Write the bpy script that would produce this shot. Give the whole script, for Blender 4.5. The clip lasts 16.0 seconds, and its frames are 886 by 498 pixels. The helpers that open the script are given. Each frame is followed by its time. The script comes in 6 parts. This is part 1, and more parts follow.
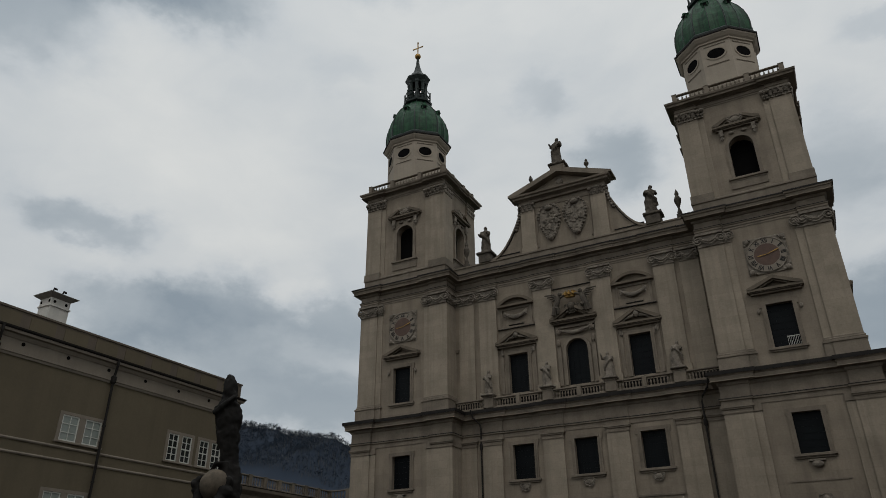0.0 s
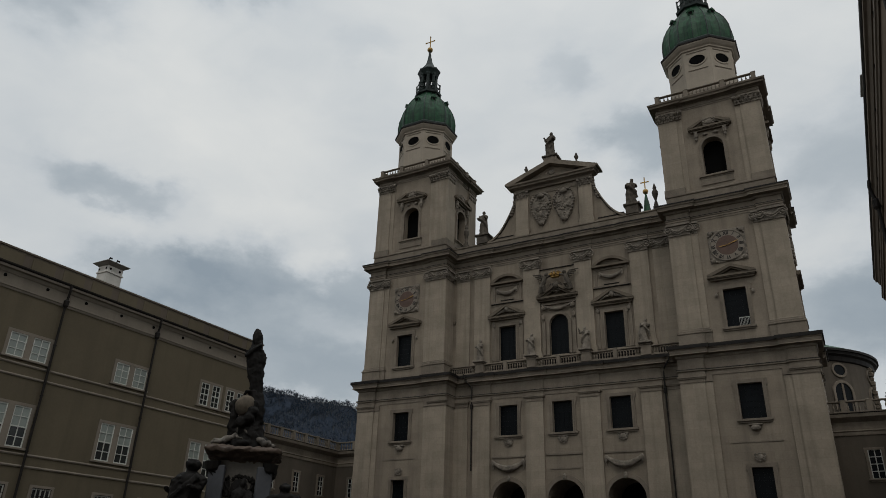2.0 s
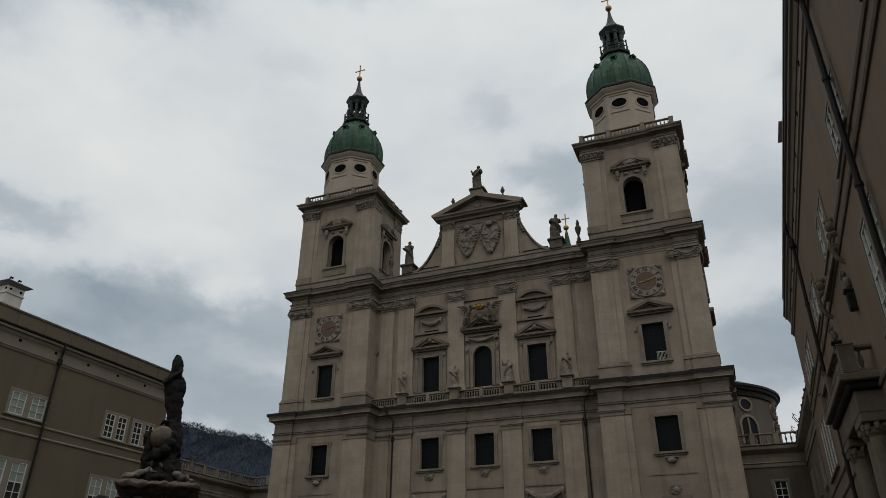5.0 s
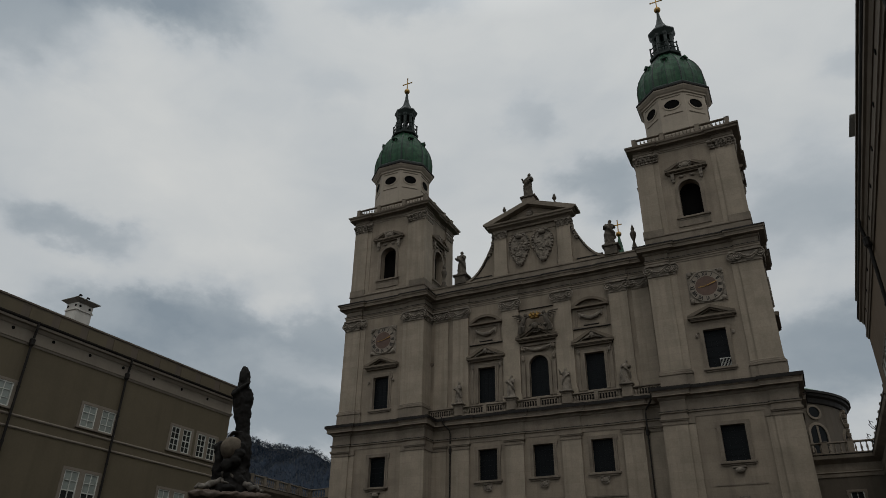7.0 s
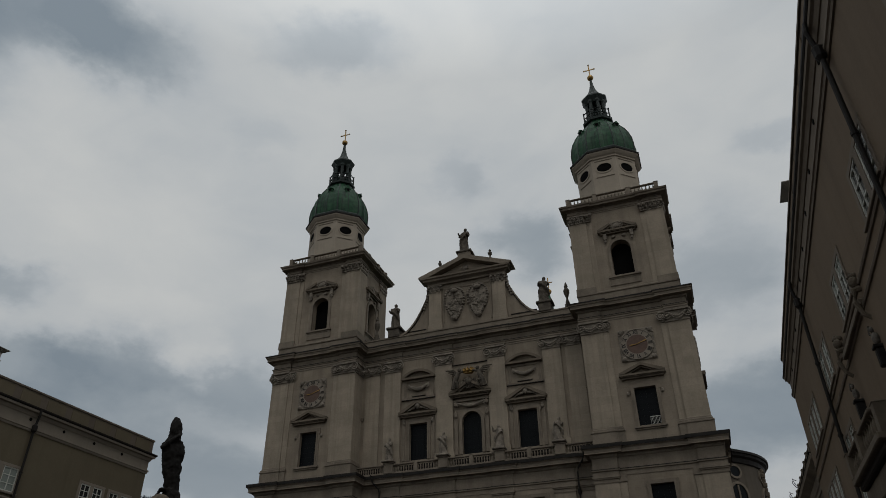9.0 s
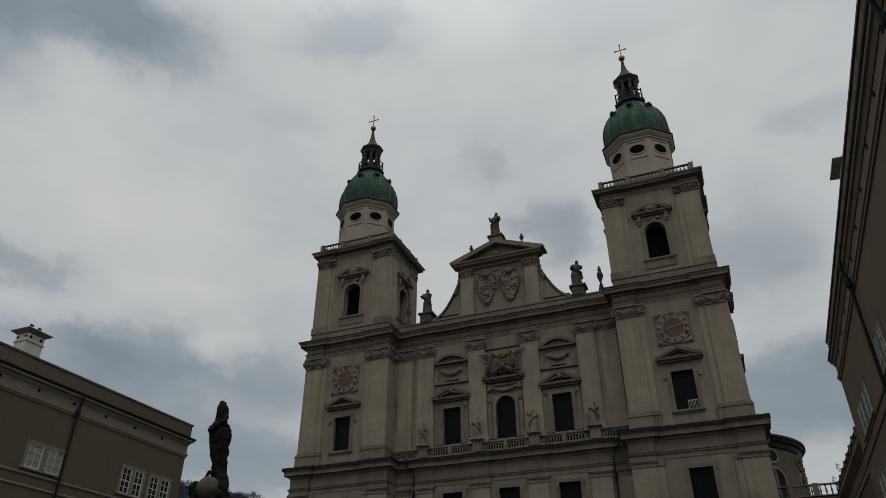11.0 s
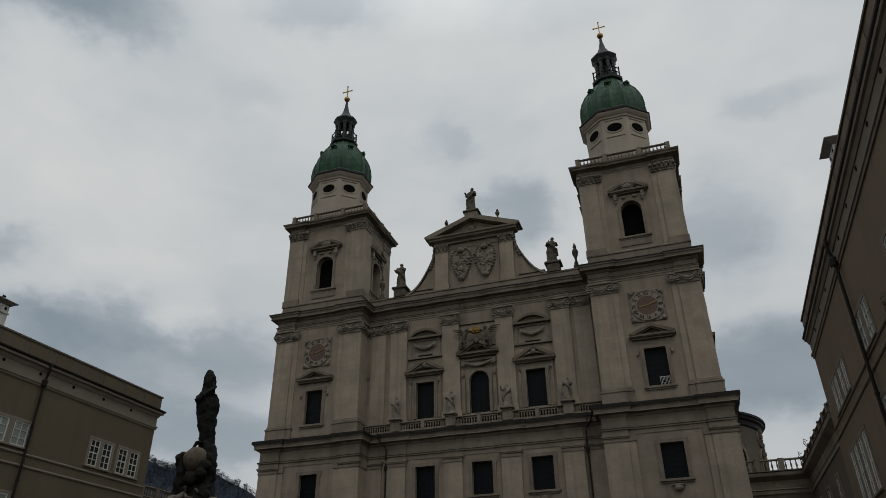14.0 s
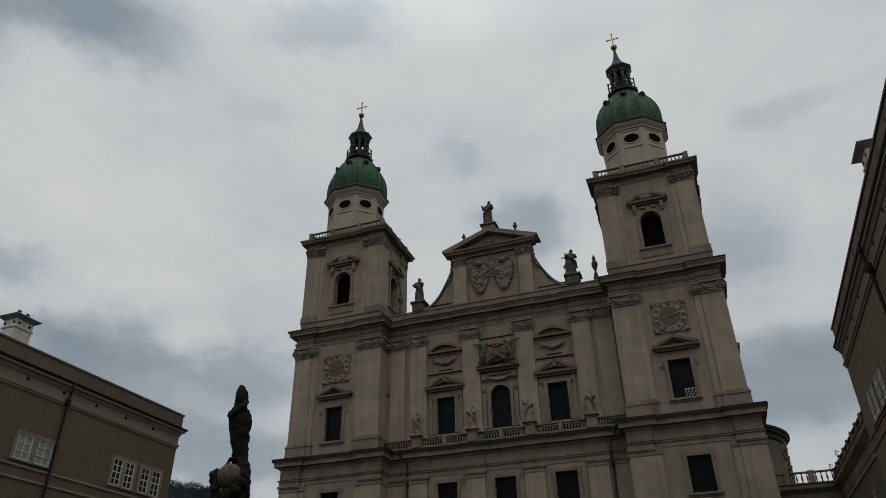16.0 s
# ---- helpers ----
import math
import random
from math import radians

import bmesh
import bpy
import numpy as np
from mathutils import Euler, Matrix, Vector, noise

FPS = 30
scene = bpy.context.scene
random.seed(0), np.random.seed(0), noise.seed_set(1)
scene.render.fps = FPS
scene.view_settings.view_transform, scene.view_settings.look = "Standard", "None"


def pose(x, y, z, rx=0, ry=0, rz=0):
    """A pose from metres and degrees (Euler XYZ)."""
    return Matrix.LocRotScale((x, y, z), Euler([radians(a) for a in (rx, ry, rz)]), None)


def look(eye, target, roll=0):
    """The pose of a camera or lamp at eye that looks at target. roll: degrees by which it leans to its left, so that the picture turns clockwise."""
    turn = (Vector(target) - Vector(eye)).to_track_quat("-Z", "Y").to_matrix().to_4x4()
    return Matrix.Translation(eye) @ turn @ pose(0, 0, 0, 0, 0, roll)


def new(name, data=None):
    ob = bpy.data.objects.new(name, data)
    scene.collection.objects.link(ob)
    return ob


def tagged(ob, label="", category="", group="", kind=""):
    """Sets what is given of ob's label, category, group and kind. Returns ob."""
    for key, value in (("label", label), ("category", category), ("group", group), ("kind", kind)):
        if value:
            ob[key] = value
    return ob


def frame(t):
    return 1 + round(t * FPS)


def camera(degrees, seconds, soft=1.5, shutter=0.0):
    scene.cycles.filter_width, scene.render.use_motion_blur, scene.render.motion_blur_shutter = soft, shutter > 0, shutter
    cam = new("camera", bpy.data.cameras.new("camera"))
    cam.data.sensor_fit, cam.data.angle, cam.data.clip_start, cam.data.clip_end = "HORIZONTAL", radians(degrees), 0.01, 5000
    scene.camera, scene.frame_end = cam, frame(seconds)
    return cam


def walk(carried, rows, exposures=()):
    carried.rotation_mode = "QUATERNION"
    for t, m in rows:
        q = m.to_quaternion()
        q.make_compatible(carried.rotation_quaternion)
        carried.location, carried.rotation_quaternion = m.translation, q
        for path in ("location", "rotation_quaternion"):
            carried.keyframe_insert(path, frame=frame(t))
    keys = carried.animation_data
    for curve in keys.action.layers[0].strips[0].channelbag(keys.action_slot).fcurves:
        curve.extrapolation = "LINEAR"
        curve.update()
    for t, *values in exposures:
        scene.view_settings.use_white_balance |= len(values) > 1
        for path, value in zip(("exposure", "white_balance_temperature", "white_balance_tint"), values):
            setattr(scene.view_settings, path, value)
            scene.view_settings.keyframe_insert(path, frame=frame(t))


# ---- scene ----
cam = camera(64.27, 16.0, soft=0.7)
# seconds, eye, target, roll
PATH = [
    (0, (20.57, -66.04, 4.92), (3.84, -34.43, 22.83), -0.54),
    (0.1, (22.02, -67.62, 4.13), (5.09, -36.09, 22.01), -0.52),
    (0.2, (24.18, -69.98, 2.96), (6.97, -38.58, 20.79), -0.49),
    (0.3, (25.74, -71.69, 2.11), (8.33, -40.38, 19.90), -0.46),
    (0.4, (26.40, -72.41, 1.76), (8.90, -41.14, 19.52), -0.45),
    (0.5, (26.58, -72.61, 1.66), (9.06, -41.35, 19.42), -0.45),
    (1, (26.59, -72.62, 1.64), (9.12, -41.32, 19.39), -0.55),
    (1.5, (26.66, -72.61, 1.63), (9.16, -40.86, 18.55), 0.56),
    (2, (26.69, -72.54, 1.65), (8.69, -40.91, 18.24), 1.85),
    (2.5, (26.70, -72.53, 1.67), (10.73, -40.18, 18.95), 2.82),
    (3, (26.47, -72.65, 1.62), (11.27, -39.77, 18.59), 2.59),
    (3.5, (26.42, -72.34, 1.72), (7.97, -40.84, 18.08), 2.70),
    (3.7, (26.35, -72.25, 1.74), (10.90, -39.57, 18.86), 4.16),
    (5.8, (25.21, -72.43, 1.63), (10.93, -40.03, 20.24), -1.44),
    (6, (25.12, -72.39, 1.64), (10.41, -40.25, 20.36), -1.72),
    (6.5, (25.02, -72.32, 1.62), (9.21, -41.10, 21.00), 0.43),
    (7, (24.89, -72.38, 1.59), (9.05, -40.85, 20.43), 0.92),
    (7.5, (24.51, -72.28, 1.61), (9.70, -39.85, 19.75), 0.86),
    (8, (24.25, -72.15, 1.67), (9.93, -40.46, 21.44), -1.27),
    (8.5, (23.90, -72.15, 1.67), (9.54, -41.12, 22.42), 1.62),
    (9, (23.58, -72.33, 1.58), (12.19, -40.61, 23.12), -0.76),
    (9.5, (23.28, -72.28, 1.57), (10.25, -40.75, 22.46), -0.12),
    (11.8, (22.20, -72.21, 1.64), (9.87, -40.39, 22.50), 0.01),
    (12, (22.07, -72.19, 1.63), (10.24, -39.94, 22.13), -0.09),
    (12.5, (21.62, -72.09, 1.64), (10.38, -39.40, 21.77), -0.38),
    (13, (21.39, -72.02, 1.67), (9.79, -39.73, 22.23), -1.15),
    (13.5, (21.19, -72.07, 1.66), (9.00, -39.81, 21.92), 0.80),
    (14, (20.87, -72.06, 1.66), (9.78, -39.10, 21.44), -0.71),
    (14.5, (20.59, -72.03, 1.67), (8.78, -39.45, 21.64), 0.49),
    (15, (20.28, -72.03, 1.67), (7.64, -39.95, 21.95), 1.84),
    (15.5, (20.00, -72.10, 1.65), (8.16, -39.55, 21.65), 0.06),
    (16, (19.80, -72.00, 1.66), (8.34, -39.65, 22.21), -1.09),
]
EXPOSURE = [(0.0, 0.0), (0.5, 0.03), (1.0, -0.03), (1.5, 0.02), (2.5, 0.12), (3.0, 0.22), (3.5, 0.19), (6.0, 0.06), (6.5, -0.1), (7.0, -0.17), (7.5, 0.04), (8.0, 0.03), (8.5, -0.19), (9.0, -0.35), (9.7, -0.3), (12.0, -0.25), (13.0, -0.15), (14.5, -0.12), (15.0, -0.22), (16.0, -0.16)]
walk(cam, [(t, look(eye, target, roll)) for t, eye, target, roll in PATH], EXPOSURE)


# ---- node helpers ----
def node(tree, kind, **sets):
    n = tree.nodes.new(kind)
    for k, v in sets.items():
        if k in n.inputs:
            n.inputs[k].default_value = v
    return n


def ramp(tree, fac, stops):
    n = tree.nodes.new("ShaderNodeValToRGB")
    e = n.color_ramp.elements
    while len(e) < len(stops):
        e.new(0.5)
    for el, (p, col) in zip(e, stops):
        el.position = p
        el.color = (*col, 1) if len(col) == 3 else col
    tree.links.new(fac, n.inputs[0])
    return n.outputs[0]


def mathn(tree, op, a, b=0.0, clamp=False):
    n = tree.nodes.new("ShaderNodeMath")
    n.operation, n.use_clamp = op, clamp
    for i, v in enumerate((a, b)):
        if isinstance(v, (int, float)):
            n.inputs[i].default_value = v
        else:
            tree.links.new(v, n.inputs[i])
    return n.outputs[0]


def mixcol(tree, fac, a, b, kind="MIX"):
    n = tree.nodes.new("ShaderNodeMix")
    n.data_type, n.blend_type = "RGBA", kind
    for i, v in ((0, fac), (6, a), (7, b)):
        if isinstance(v, (int, float)):
            n.inputs[i].default_value = v
        elif isinstance(v, tuple):
            n.inputs[i].default_value = (*v, 1)
        else:
            tree.links.new(v, n.inputs[i])
    return n.outputs[2]


def noise_out(tree, vec, scale, detail=5.0, rough=0.55, out=0):
    n = tree.nodes.new("ShaderNodeTexNoise")
    n.inputs["Scale"].default_value, n.inputs["Detail"].default_value, n.inputs["Roughness"].default_value = scale, detail, rough
    if vec is not None:
        tree.links.new(vec, n.inputs["Vector"])
    return n.outputs[out]


# ---- world: overcast sky ----
world = bpy.data.worlds.new("overcast_sky")
scene.world = world
world.use_nodes = True
wt = world.node_tree
wt.nodes.clear()
sky = wt.nodes.new("ShaderNodeTexSky")
sky.sky_type, sky.sun_disc = "NISHITA", False
sky.sun_elevation, sky.sun_rotation = radians(53), radians(146)
coord = wt.nodes.new("ShaderNodeTexCoord")
sep = wt.nodes.new("ShaderNodeSeparateXYZ")
wt.links.new(coord.outputs["Generated"], sep.inputs[0])
# directions as azimuth (clockwise from +y) and height, in radians, softly warped
azim = mathn(wt, "ARCTAN2", sep.outputs[0], sep.outputs[1])
high = mathn(wt, "ARCSINE", sep.outputs[2])
comb = wt.nodes.new("ShaderNodeCombineXYZ")
wt.links.new(azim, comb.inputs[0])
wt.links.new(high, comb.inputs[1])
stretch = wt.nodes.new("ShaderNodeVectorMath")
stretch.operation = "MULTIPLY"
stretch.inputs[1].default_value = (1.0, 1.0, 1.7)
wt.links.new(coord.outputs["Generated"], stretch.inputs[0])
wn = wt.nodes.new("ShaderNodeTexNoise")
wn.inputs["Scale"].default_value, wn.inputs["Detail"].default_value = 2.6, 3.5
wt.links.new(stretch.outputs[0], wn.inputs["Vector"])
warp = wt.nodes.new("ShaderNodeVectorMath")
warp.operation = "MULTIPLY_ADD"
warp.inputs[1].default_value = (0.16, 0.10, 0.0)
wt.links.new(wn.outputs["Color"], warp.inputs[0])
wt.links.new(comb.outputs[0], warp.inputs[2])
puff = wt.nodes.new("ShaderNodeVectorMath")
puff.operation = "MULTIPLY_ADD"
puff.inputs[1].default_value = (0.4, 0.4, 0.4)
wt.links.new(wn.outputs["Color"], puff.inputs[0])
wt.links.new(stretch.outputs[0], puff.inputs[2])
big = noise_out(wt, puff.outputs[0], 1.9, 4.0, 0.5)
fine = noise_out(wt, puff.outputs[0], 4.6, 6.0, 0.55)
dens = mathn(wt, "ADD", mathn(wt, "ADD", mathn(wt, "MULTIPLY", big, 0.33), mathn(wt, "MULTIPLY", fine, 0.22)), 0.262)
# small billows that ruffle the clouds' edges
billow = wt.nodes.new("ShaderNodeVectorMath")
billow.operation = "MULTIPLY_ADD"
billow.inputs[1].default_value = (0.12, 0.085, 0.0)
wt.links.new(noise_out(wt, stretch.outputs[0], 13.0, 5.0, 0.6, 1), billow.inputs[0])
wt.links.new(warp.outputs[0], billow.inputs[2])
# single grey clouds (negative) and bright breaks: azimuth, height, their spreads in degrees, strength
CLOUDS = [(-58, 25.4, 4.6, 1.4, -0.17), (-53.5, 19.6, 5.5, 2.3, -0.20), (-46, 20.8, 5.5, 2.3, -0.23), (-48.5, 17, 10, 1.6, -0.17), (-38, 14.0, 8, 2.3, -0.22), (-36.5, 20.5, 3.6, 2.4, -0.16), (-39.5, 22.6, 2.4, 1.6, 0.12),
          (-62, 43.6, 9.5, 3.0, -0.22), (-53, 44.2, 6.5, 2.8, -0.20), (-67, 39, 7, 4, -0.20), (-32, 47.8, 7, 2.0, -0.16), (-11.5, 32.8, 4.2, 2.6, -0.21), (-17.8, 38.6, 2, 1.8, -0.09), (13, 37.5, 4, 1.0, -0.09), (-38, 41, 3, 1.2, -0.05),
          (5, 28, 6, 4.0, -0.17), (8, 17.5, 11, 3.6, -0.30), (-48, 32, 11, 5, 0.07), (-43, 26, 5, 1.6, 0.07), (-28, 30, 8, 4, 0.03)]
for az, el, sa, se, amp in CLOUDS:
    sub = wt.nodes.new("ShaderNodeVectorMath")
    sub.operation = "SUBTRACT"
    wt.links.new(billow.outputs[0], sub.inputs[0])
    sub.inputs[1].default_value = (radians(az) + 0.14, radians(el) + 0.0925, 0)
    mul = wt.nodes.new("ShaderNodeVectorMath")
    mul.operation = "MULTIPLY"
    wt.links.new(sub.outputs[0], mul.inputs[0])
    mul.inputs[1].default_value = (1 / radians(sa), 1 / radians(se), 0)
    dot = wt.nodes.new("ShaderNodeVectorMath")
    dot.operation = "DOT_PRODUCT"
    wt.links.new(mul.outputs[0], dot.inputs[0])
    wt.links.new(mul.outputs[0], dot.inputs[1])
    fall = mathn(wt, "POWER", 2.0, mathn(wt, "MULTIPLY", mathn(wt, "POWER", dot.outputs["Value"], 1.7), -1.0))
    dens = mathn(wt, "ADD", dens, mathn(wt, "MULTIPLY", fall, amp))
cloud = ramp(wt, dens, [(0.22, (0.28, 0.335, 0.385)), (0.36, (0.405, 0.456, 0.495)), (0.47, (0.56, 0.60, 0.628)), (0.57, (0.668, 0.692, 0.696)), (0.72, (0.795, 0.80, 0.775))])
bg1 = wt.nodes.new("ShaderNodeBackground")
wt.links.new(sky.outputs[0], bg1.inputs[0])
bg1.inputs[1].default_value = 0.06
bg2 = wt.nodes.new("ShaderNodeBackground")
# an overcast sky is brightest overhead
zen = ramp(wt, sep.outputs[2], [(0.0, (0.43, 0.43, 0.43)), (0.72, (0.51, 0.51, 0.51)), (0.9, (0.9, 0.9, 0.9)), (1.0, (1.0, 1.0, 1.0))])
wt.links.new(mixcol(wt, 1.0, cloud, zen, "MULTIPLY"), bg2.inputs[0])
bg2.inputs[1].default_value = 1.95
mixs = wt.nodes.new("ShaderNodeMixShader")
mixs.inputs[0].default_value = 0.94
wt.links.new(bg1.outputs[0], mixs.inputs[1])
wt.links.new(bg2.outputs[0], mixs.inputs[2])
wo = wt.nodes.new("ShaderNodeOutputWorld")
wt.links.new(mixs.outputs[0], wo.inputs[0])

sun_data = bpy.data.lights.new("sun", "SUN")
sun_data.energy, sun_data.angle, sun_data.color = 0.5, radians(20), (1.0, 0.96, 0.9)
sun = new("sun", sun_data)
sun.matrix_world = look((42, -62, 110), (0, 0, 10))


# ---- materials ----
def material(name, base, second, rough=0.85, metal=0.0, scale=0.35, fine_scale=6.0, bump=0.15, streak=0.0, amount=0.6, vary=0.0, spec=0.3, ashlar=0.0, run=1.0):
    """Two-scale mottled surface; streak adds vertical runs of wear, finer as run grows."""
    m = bpy.data.materials.new(name)
    m.use_nodes = True
    t = m.node_tree
    b = t.nodes["Principled BSDF"]
    geo = t.nodes.new("ShaderNodeNewGeometry")
    pos = geo.outputs["Position"]
    n1 = noise_out(t, pos, scale, 6.0, 0.6)
    n2 = noise_out(t, pos, fine_scale, 5.0, 0.6)
    f = mathn(t, "ADD", mathn(t, "MULTIPLY", n1, 0.7), mathn(t, "MULTIPLY", n2, 0.3))
    f = ramp(t, f, [(0.36, (0, 0, 0)), (0.66, (1, 1, 1))])
    f = mathn(t, "MULTIPLY", f, amount)
    col = mixcol(t, f, base, second)
    if streak:
        mp = t.nodes.new("ShaderNodeMapping")
        mp.inputs["Scale"].default_value = (run, run, 0.06)
        t.links.new(pos, mp.inputs[0])
        s = noise_out(t, mp.outputs[0], 1.0, 4.0, 0.6)
        s = ramp(t, s, [(0.48, (0, 0, 0)), (0.72, (1, 1, 1))])
        s = mathn(t, "MULTIPLY", s, streak)
        col = mixcol(t, s, col, tuple(0.45 * v for v in base))
    if ashlar:
        # faint courses of cut blocks, laid along the wall
        xyz = t.nodes.new("ShaderNodeSeparateXYZ")
        t.links.new(pos, xyz.inputs[0])
        flat = t.nodes.new("ShaderNodeCombineXYZ")
        t.links.new(mathn(t, "ADD", xyz.outputs[0], xyz.outputs[1]), flat.inputs[0])
        t.links.new(xyz.outputs[2], flat.inputs[1])
        brick = t.nodes.new("ShaderNodeTexBrick")
        t.links.new(flat.outputs[0], brick.inputs["Vector"])
        for k, v in (("Scale", 1.0), ("Mortar Size", 0.012), ("Mortar Smooth", 0.4), ("Bias", 0.0), ("Brick Width", 1.9), ("Row Height", 0.78)):
            brick.inputs[k].default_value = v
        brick.inputs["Color1"].default_value, brick.inputs["Color2"].default_value, brick.inputs["Mortar"].default_value = (1, 1, 1, 1), (0.80, 0.79, 0.77, 1), (0.62, 0.60, 0.57, 1)
        col = mixcol(t, ashlar, col, brick.outputs["Color"], "MULTIPLY")
    if vary:
        info = t.nodes.new("ShaderNodeObjectInfo")
        col = mixcol(t, mathn(t, "MULTIPLY", info.outputs["Random"], vary), col, second)
    t.links.new(col, b.inputs["Base Color"])
    b.inputs["Roughness"].default_value = rough
    b.inputs["Metallic"].default_value = metal
    b.inputs["Specular IOR Level"].default_value = spec
    if bump:
        bp = t.nodes.new("ShaderNodeBump")
        bp.inputs["Strength"].default_value, bp.inputs["Distance"].default_value = bump, 0.05
        t.links.new(n2, bp.inputs["Height"])
        t.links.new(bp.outputs[0], b.inputs["Normal"])
    return m


# pilasters paler than walls: partly stone tone, partly recess shade put into colour
STUCCO = material("weathered_plaster", (0.245, 0.203, 0.155), (0.141, 0.117, 0.090), 0.9, scale=0.3, streak=0.55, amount=0.85, ashlar=0.45)
DRESSED = material("dressed_limestone", (0.290, 0.243, 0.187), (0.179, 0.150, 0.114), 0.9, scale=0.35, streak=0.5, amount=0.85, ashlar=0.45, run=1.5)
STONE = material("grey_limestone", (0.200, 0.165, 0.127), (0.083, 0.070, 0.054), 0.88, scale=0.5, streak=0.45, amount=0.8, bump=0.3)
CARVED = material("carved_limestone", (0.225, 0.193, 0.155), (0.055, 0.047, 0.038), 0.9, scale=1.6, fine_scale=9, bump=0.5, amount=0.9)
# much darker than STUCCO: the shade on wings and apse is put into this colour
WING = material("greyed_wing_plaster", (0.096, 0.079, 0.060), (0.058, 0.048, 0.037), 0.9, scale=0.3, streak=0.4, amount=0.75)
SOOTY = material("sooted_limestone", (0.105, 0.088, 0.068), (0.026, 0.022, 0.018), 0.9, scale=1.5, fine_scale=8, bump=0.4, amount=0.9)
BALC = material("brown_weathered_stone", (0.145, 0.117, 0.086), (0.07, 0.057, 0.043), 0.9, scale=0.7, streak=0.4, amount=0.8, bump=0.3)
PALE = material("pale_plaster", (0.33, 0.283, 0.226), (0.225, 0.193, 0.153), 0.9, scale=0.4, streak=0.25, amount=0.7)
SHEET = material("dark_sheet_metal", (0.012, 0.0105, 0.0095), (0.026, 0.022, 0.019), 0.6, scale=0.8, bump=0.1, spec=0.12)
COPPER = material("green_copper", (0.0035, 0.026, 0.012), (0.020, 0.086, 0.036), 0.55, scale=1.4, streak=1.0, amount=1.0, bump=0.2, spec=0.2, run=2.6)
DARKCOPPER = material("dark_copper", (0.006, 0.012, 0.010), (0.014, 0.027, 0.022), 0.55, scale=1.2, bump=0.1)
GOLD = material("gilding", (0.36, 0.22, 0.07), (0.13, 0.08, 0.035), 0.45, metal=1.0, scale=2, bump=0.05)
GLASS = material("dark_glazing", (0.0035, 0.0045, 0.0055), (0.007, 0.009, 0.010), 0.4, scale=0.5, bump=0.04, spec=0.08)
# near-black colour that stands in for unlit space behind openings
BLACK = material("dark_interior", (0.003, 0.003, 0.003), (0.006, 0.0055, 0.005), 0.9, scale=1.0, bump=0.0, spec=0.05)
OCHRE = material("brown_ochre_plaster", (0.110, 0.090, 0.058), (0.078, 0.063, 0.041), 0.92, scale=0.25, streak=0.2, amount=0.6)
OCHRE_DARK = material("dark_brown_plaster", (0.142, 0.103, 0.068), (0.102, 0.074, 0.050), 0.92, scale=0.25, streak=0.25, amount=0.6)
TRIM_DARK = material("brown_faded_trim", (0.155, 0.125, 0.095), (0.105, 0.085, 0.066), 0.9, scale=0.6, streak=0.3)
TRIM = material("faded_trim", (0.19, 0.162, 0.128), (0.14, 0.12, 0.095), 0.9, scale=0.6, streak=0.25)
WHITE = material("white_paint", (0.46, 0.46, 0.42), (0.34, 0.34, 0.31), 0.6, scale=1.5, bump=0.05)
PANE = material("window_glass", (0.010, 0.011, 0.011), (0.035, 0.038, 0.036), 0.15, scale=0.7, bump=0.0, vary=0.8, spec=0.28)
ROOF = material("weathered_roofing", (0.10, 0.082, 0.062), (0.065, 0.055, 0.042), 0.85, scale=0.8, streak=0.4)
BRONZE = material("blackened_lead", (0.006, 0.0055, 0.005), (0.020, 0.018, 0.016), 0.75, metal=0.0, scale=1.6, bump=0.3, spec=0.12)
MARBLE = material("grey_marble", (0.15, 0.135, 0.115), (0.055, 0.05, 0.044), 0.7, scale=0.9, streak=0.4, bump=0.3)
PLINTH = material("rust_stained_marble", (0.080, 0.055, 0.040), (0.030, 0.024, 0.020), 0.75, scale=1.5, streak=0.4, bump=0.3)
PARAPET = material("brown_parapet", (0.105, 0.084, 0.064), (0.075, 0.06, 0.047), 0.9, scale=0.6, streak=0.3)
BLINDED = material("drawn_blind_behind_glass", (0.235, 0.262, 0.236), (0.17, 0.19, 0.17), 0.25, scale=0.9, bump=0.0, vary=0.5, spec=0.4)
HOOD = material("grey_sheet_hood", (0.20, 0.19, 0.17), (0.11, 0.104, 0.094), 0.7, scale=1.5)
CHIMNEY = material("white_chimney_plaster", (0.50, 0.48, 0.44), (0.38, 0.36, 0.33), 0.9, scale=1.2, streak=0.3)
GLOBE = material("sandy_worn_stone", (0.13, 0.104, 0.074), (0.024, 0.020, 0.016), 0.85, scale=1.4, amount=0.9, bump=0.3)
PUTTO = material("streaked_pale_stone", (0.17, 0.15, 0.125), (0.022, 0.02, 0.018), 0.8, scale=2.2, amount=1.0, bump=0.3)
PIER = material("blue_grey_marble", (0.075, 0.078, 0.086), (0.032, 0.034, 0.039), 0.5, scale=2.2, bump=0.15)
DIAL = material("brown_dial", (0.105, 0.066, 0.050), (0.052, 0.036, 0.030), 0.8, scale=2.0)
DIALRING = material("pale_dial_ring", (0.20, 0.170, 0.135), (0.14, 0.12, 0.096), 0.85, scale=2.0)
NUMERAL = material("black_numeral", (0.010, 0.009, 0.009), (0.018, 0.016, 0.015), 0.7)
IRON = material("wrought_iron", (0.010, 0.009, 0.009), (0.02, 0.018, 0.016), 0.6, scale=3, spec=0.1)
# out-of-view ground, kept dark so undersides catch little bounce light
GROUND = material("dark_cobbles", (0.060, 0.055, 0.049), (0.040, 0.037, 0.033), 0.95, scale=0.15, fine_scale=14, bump=0.6)
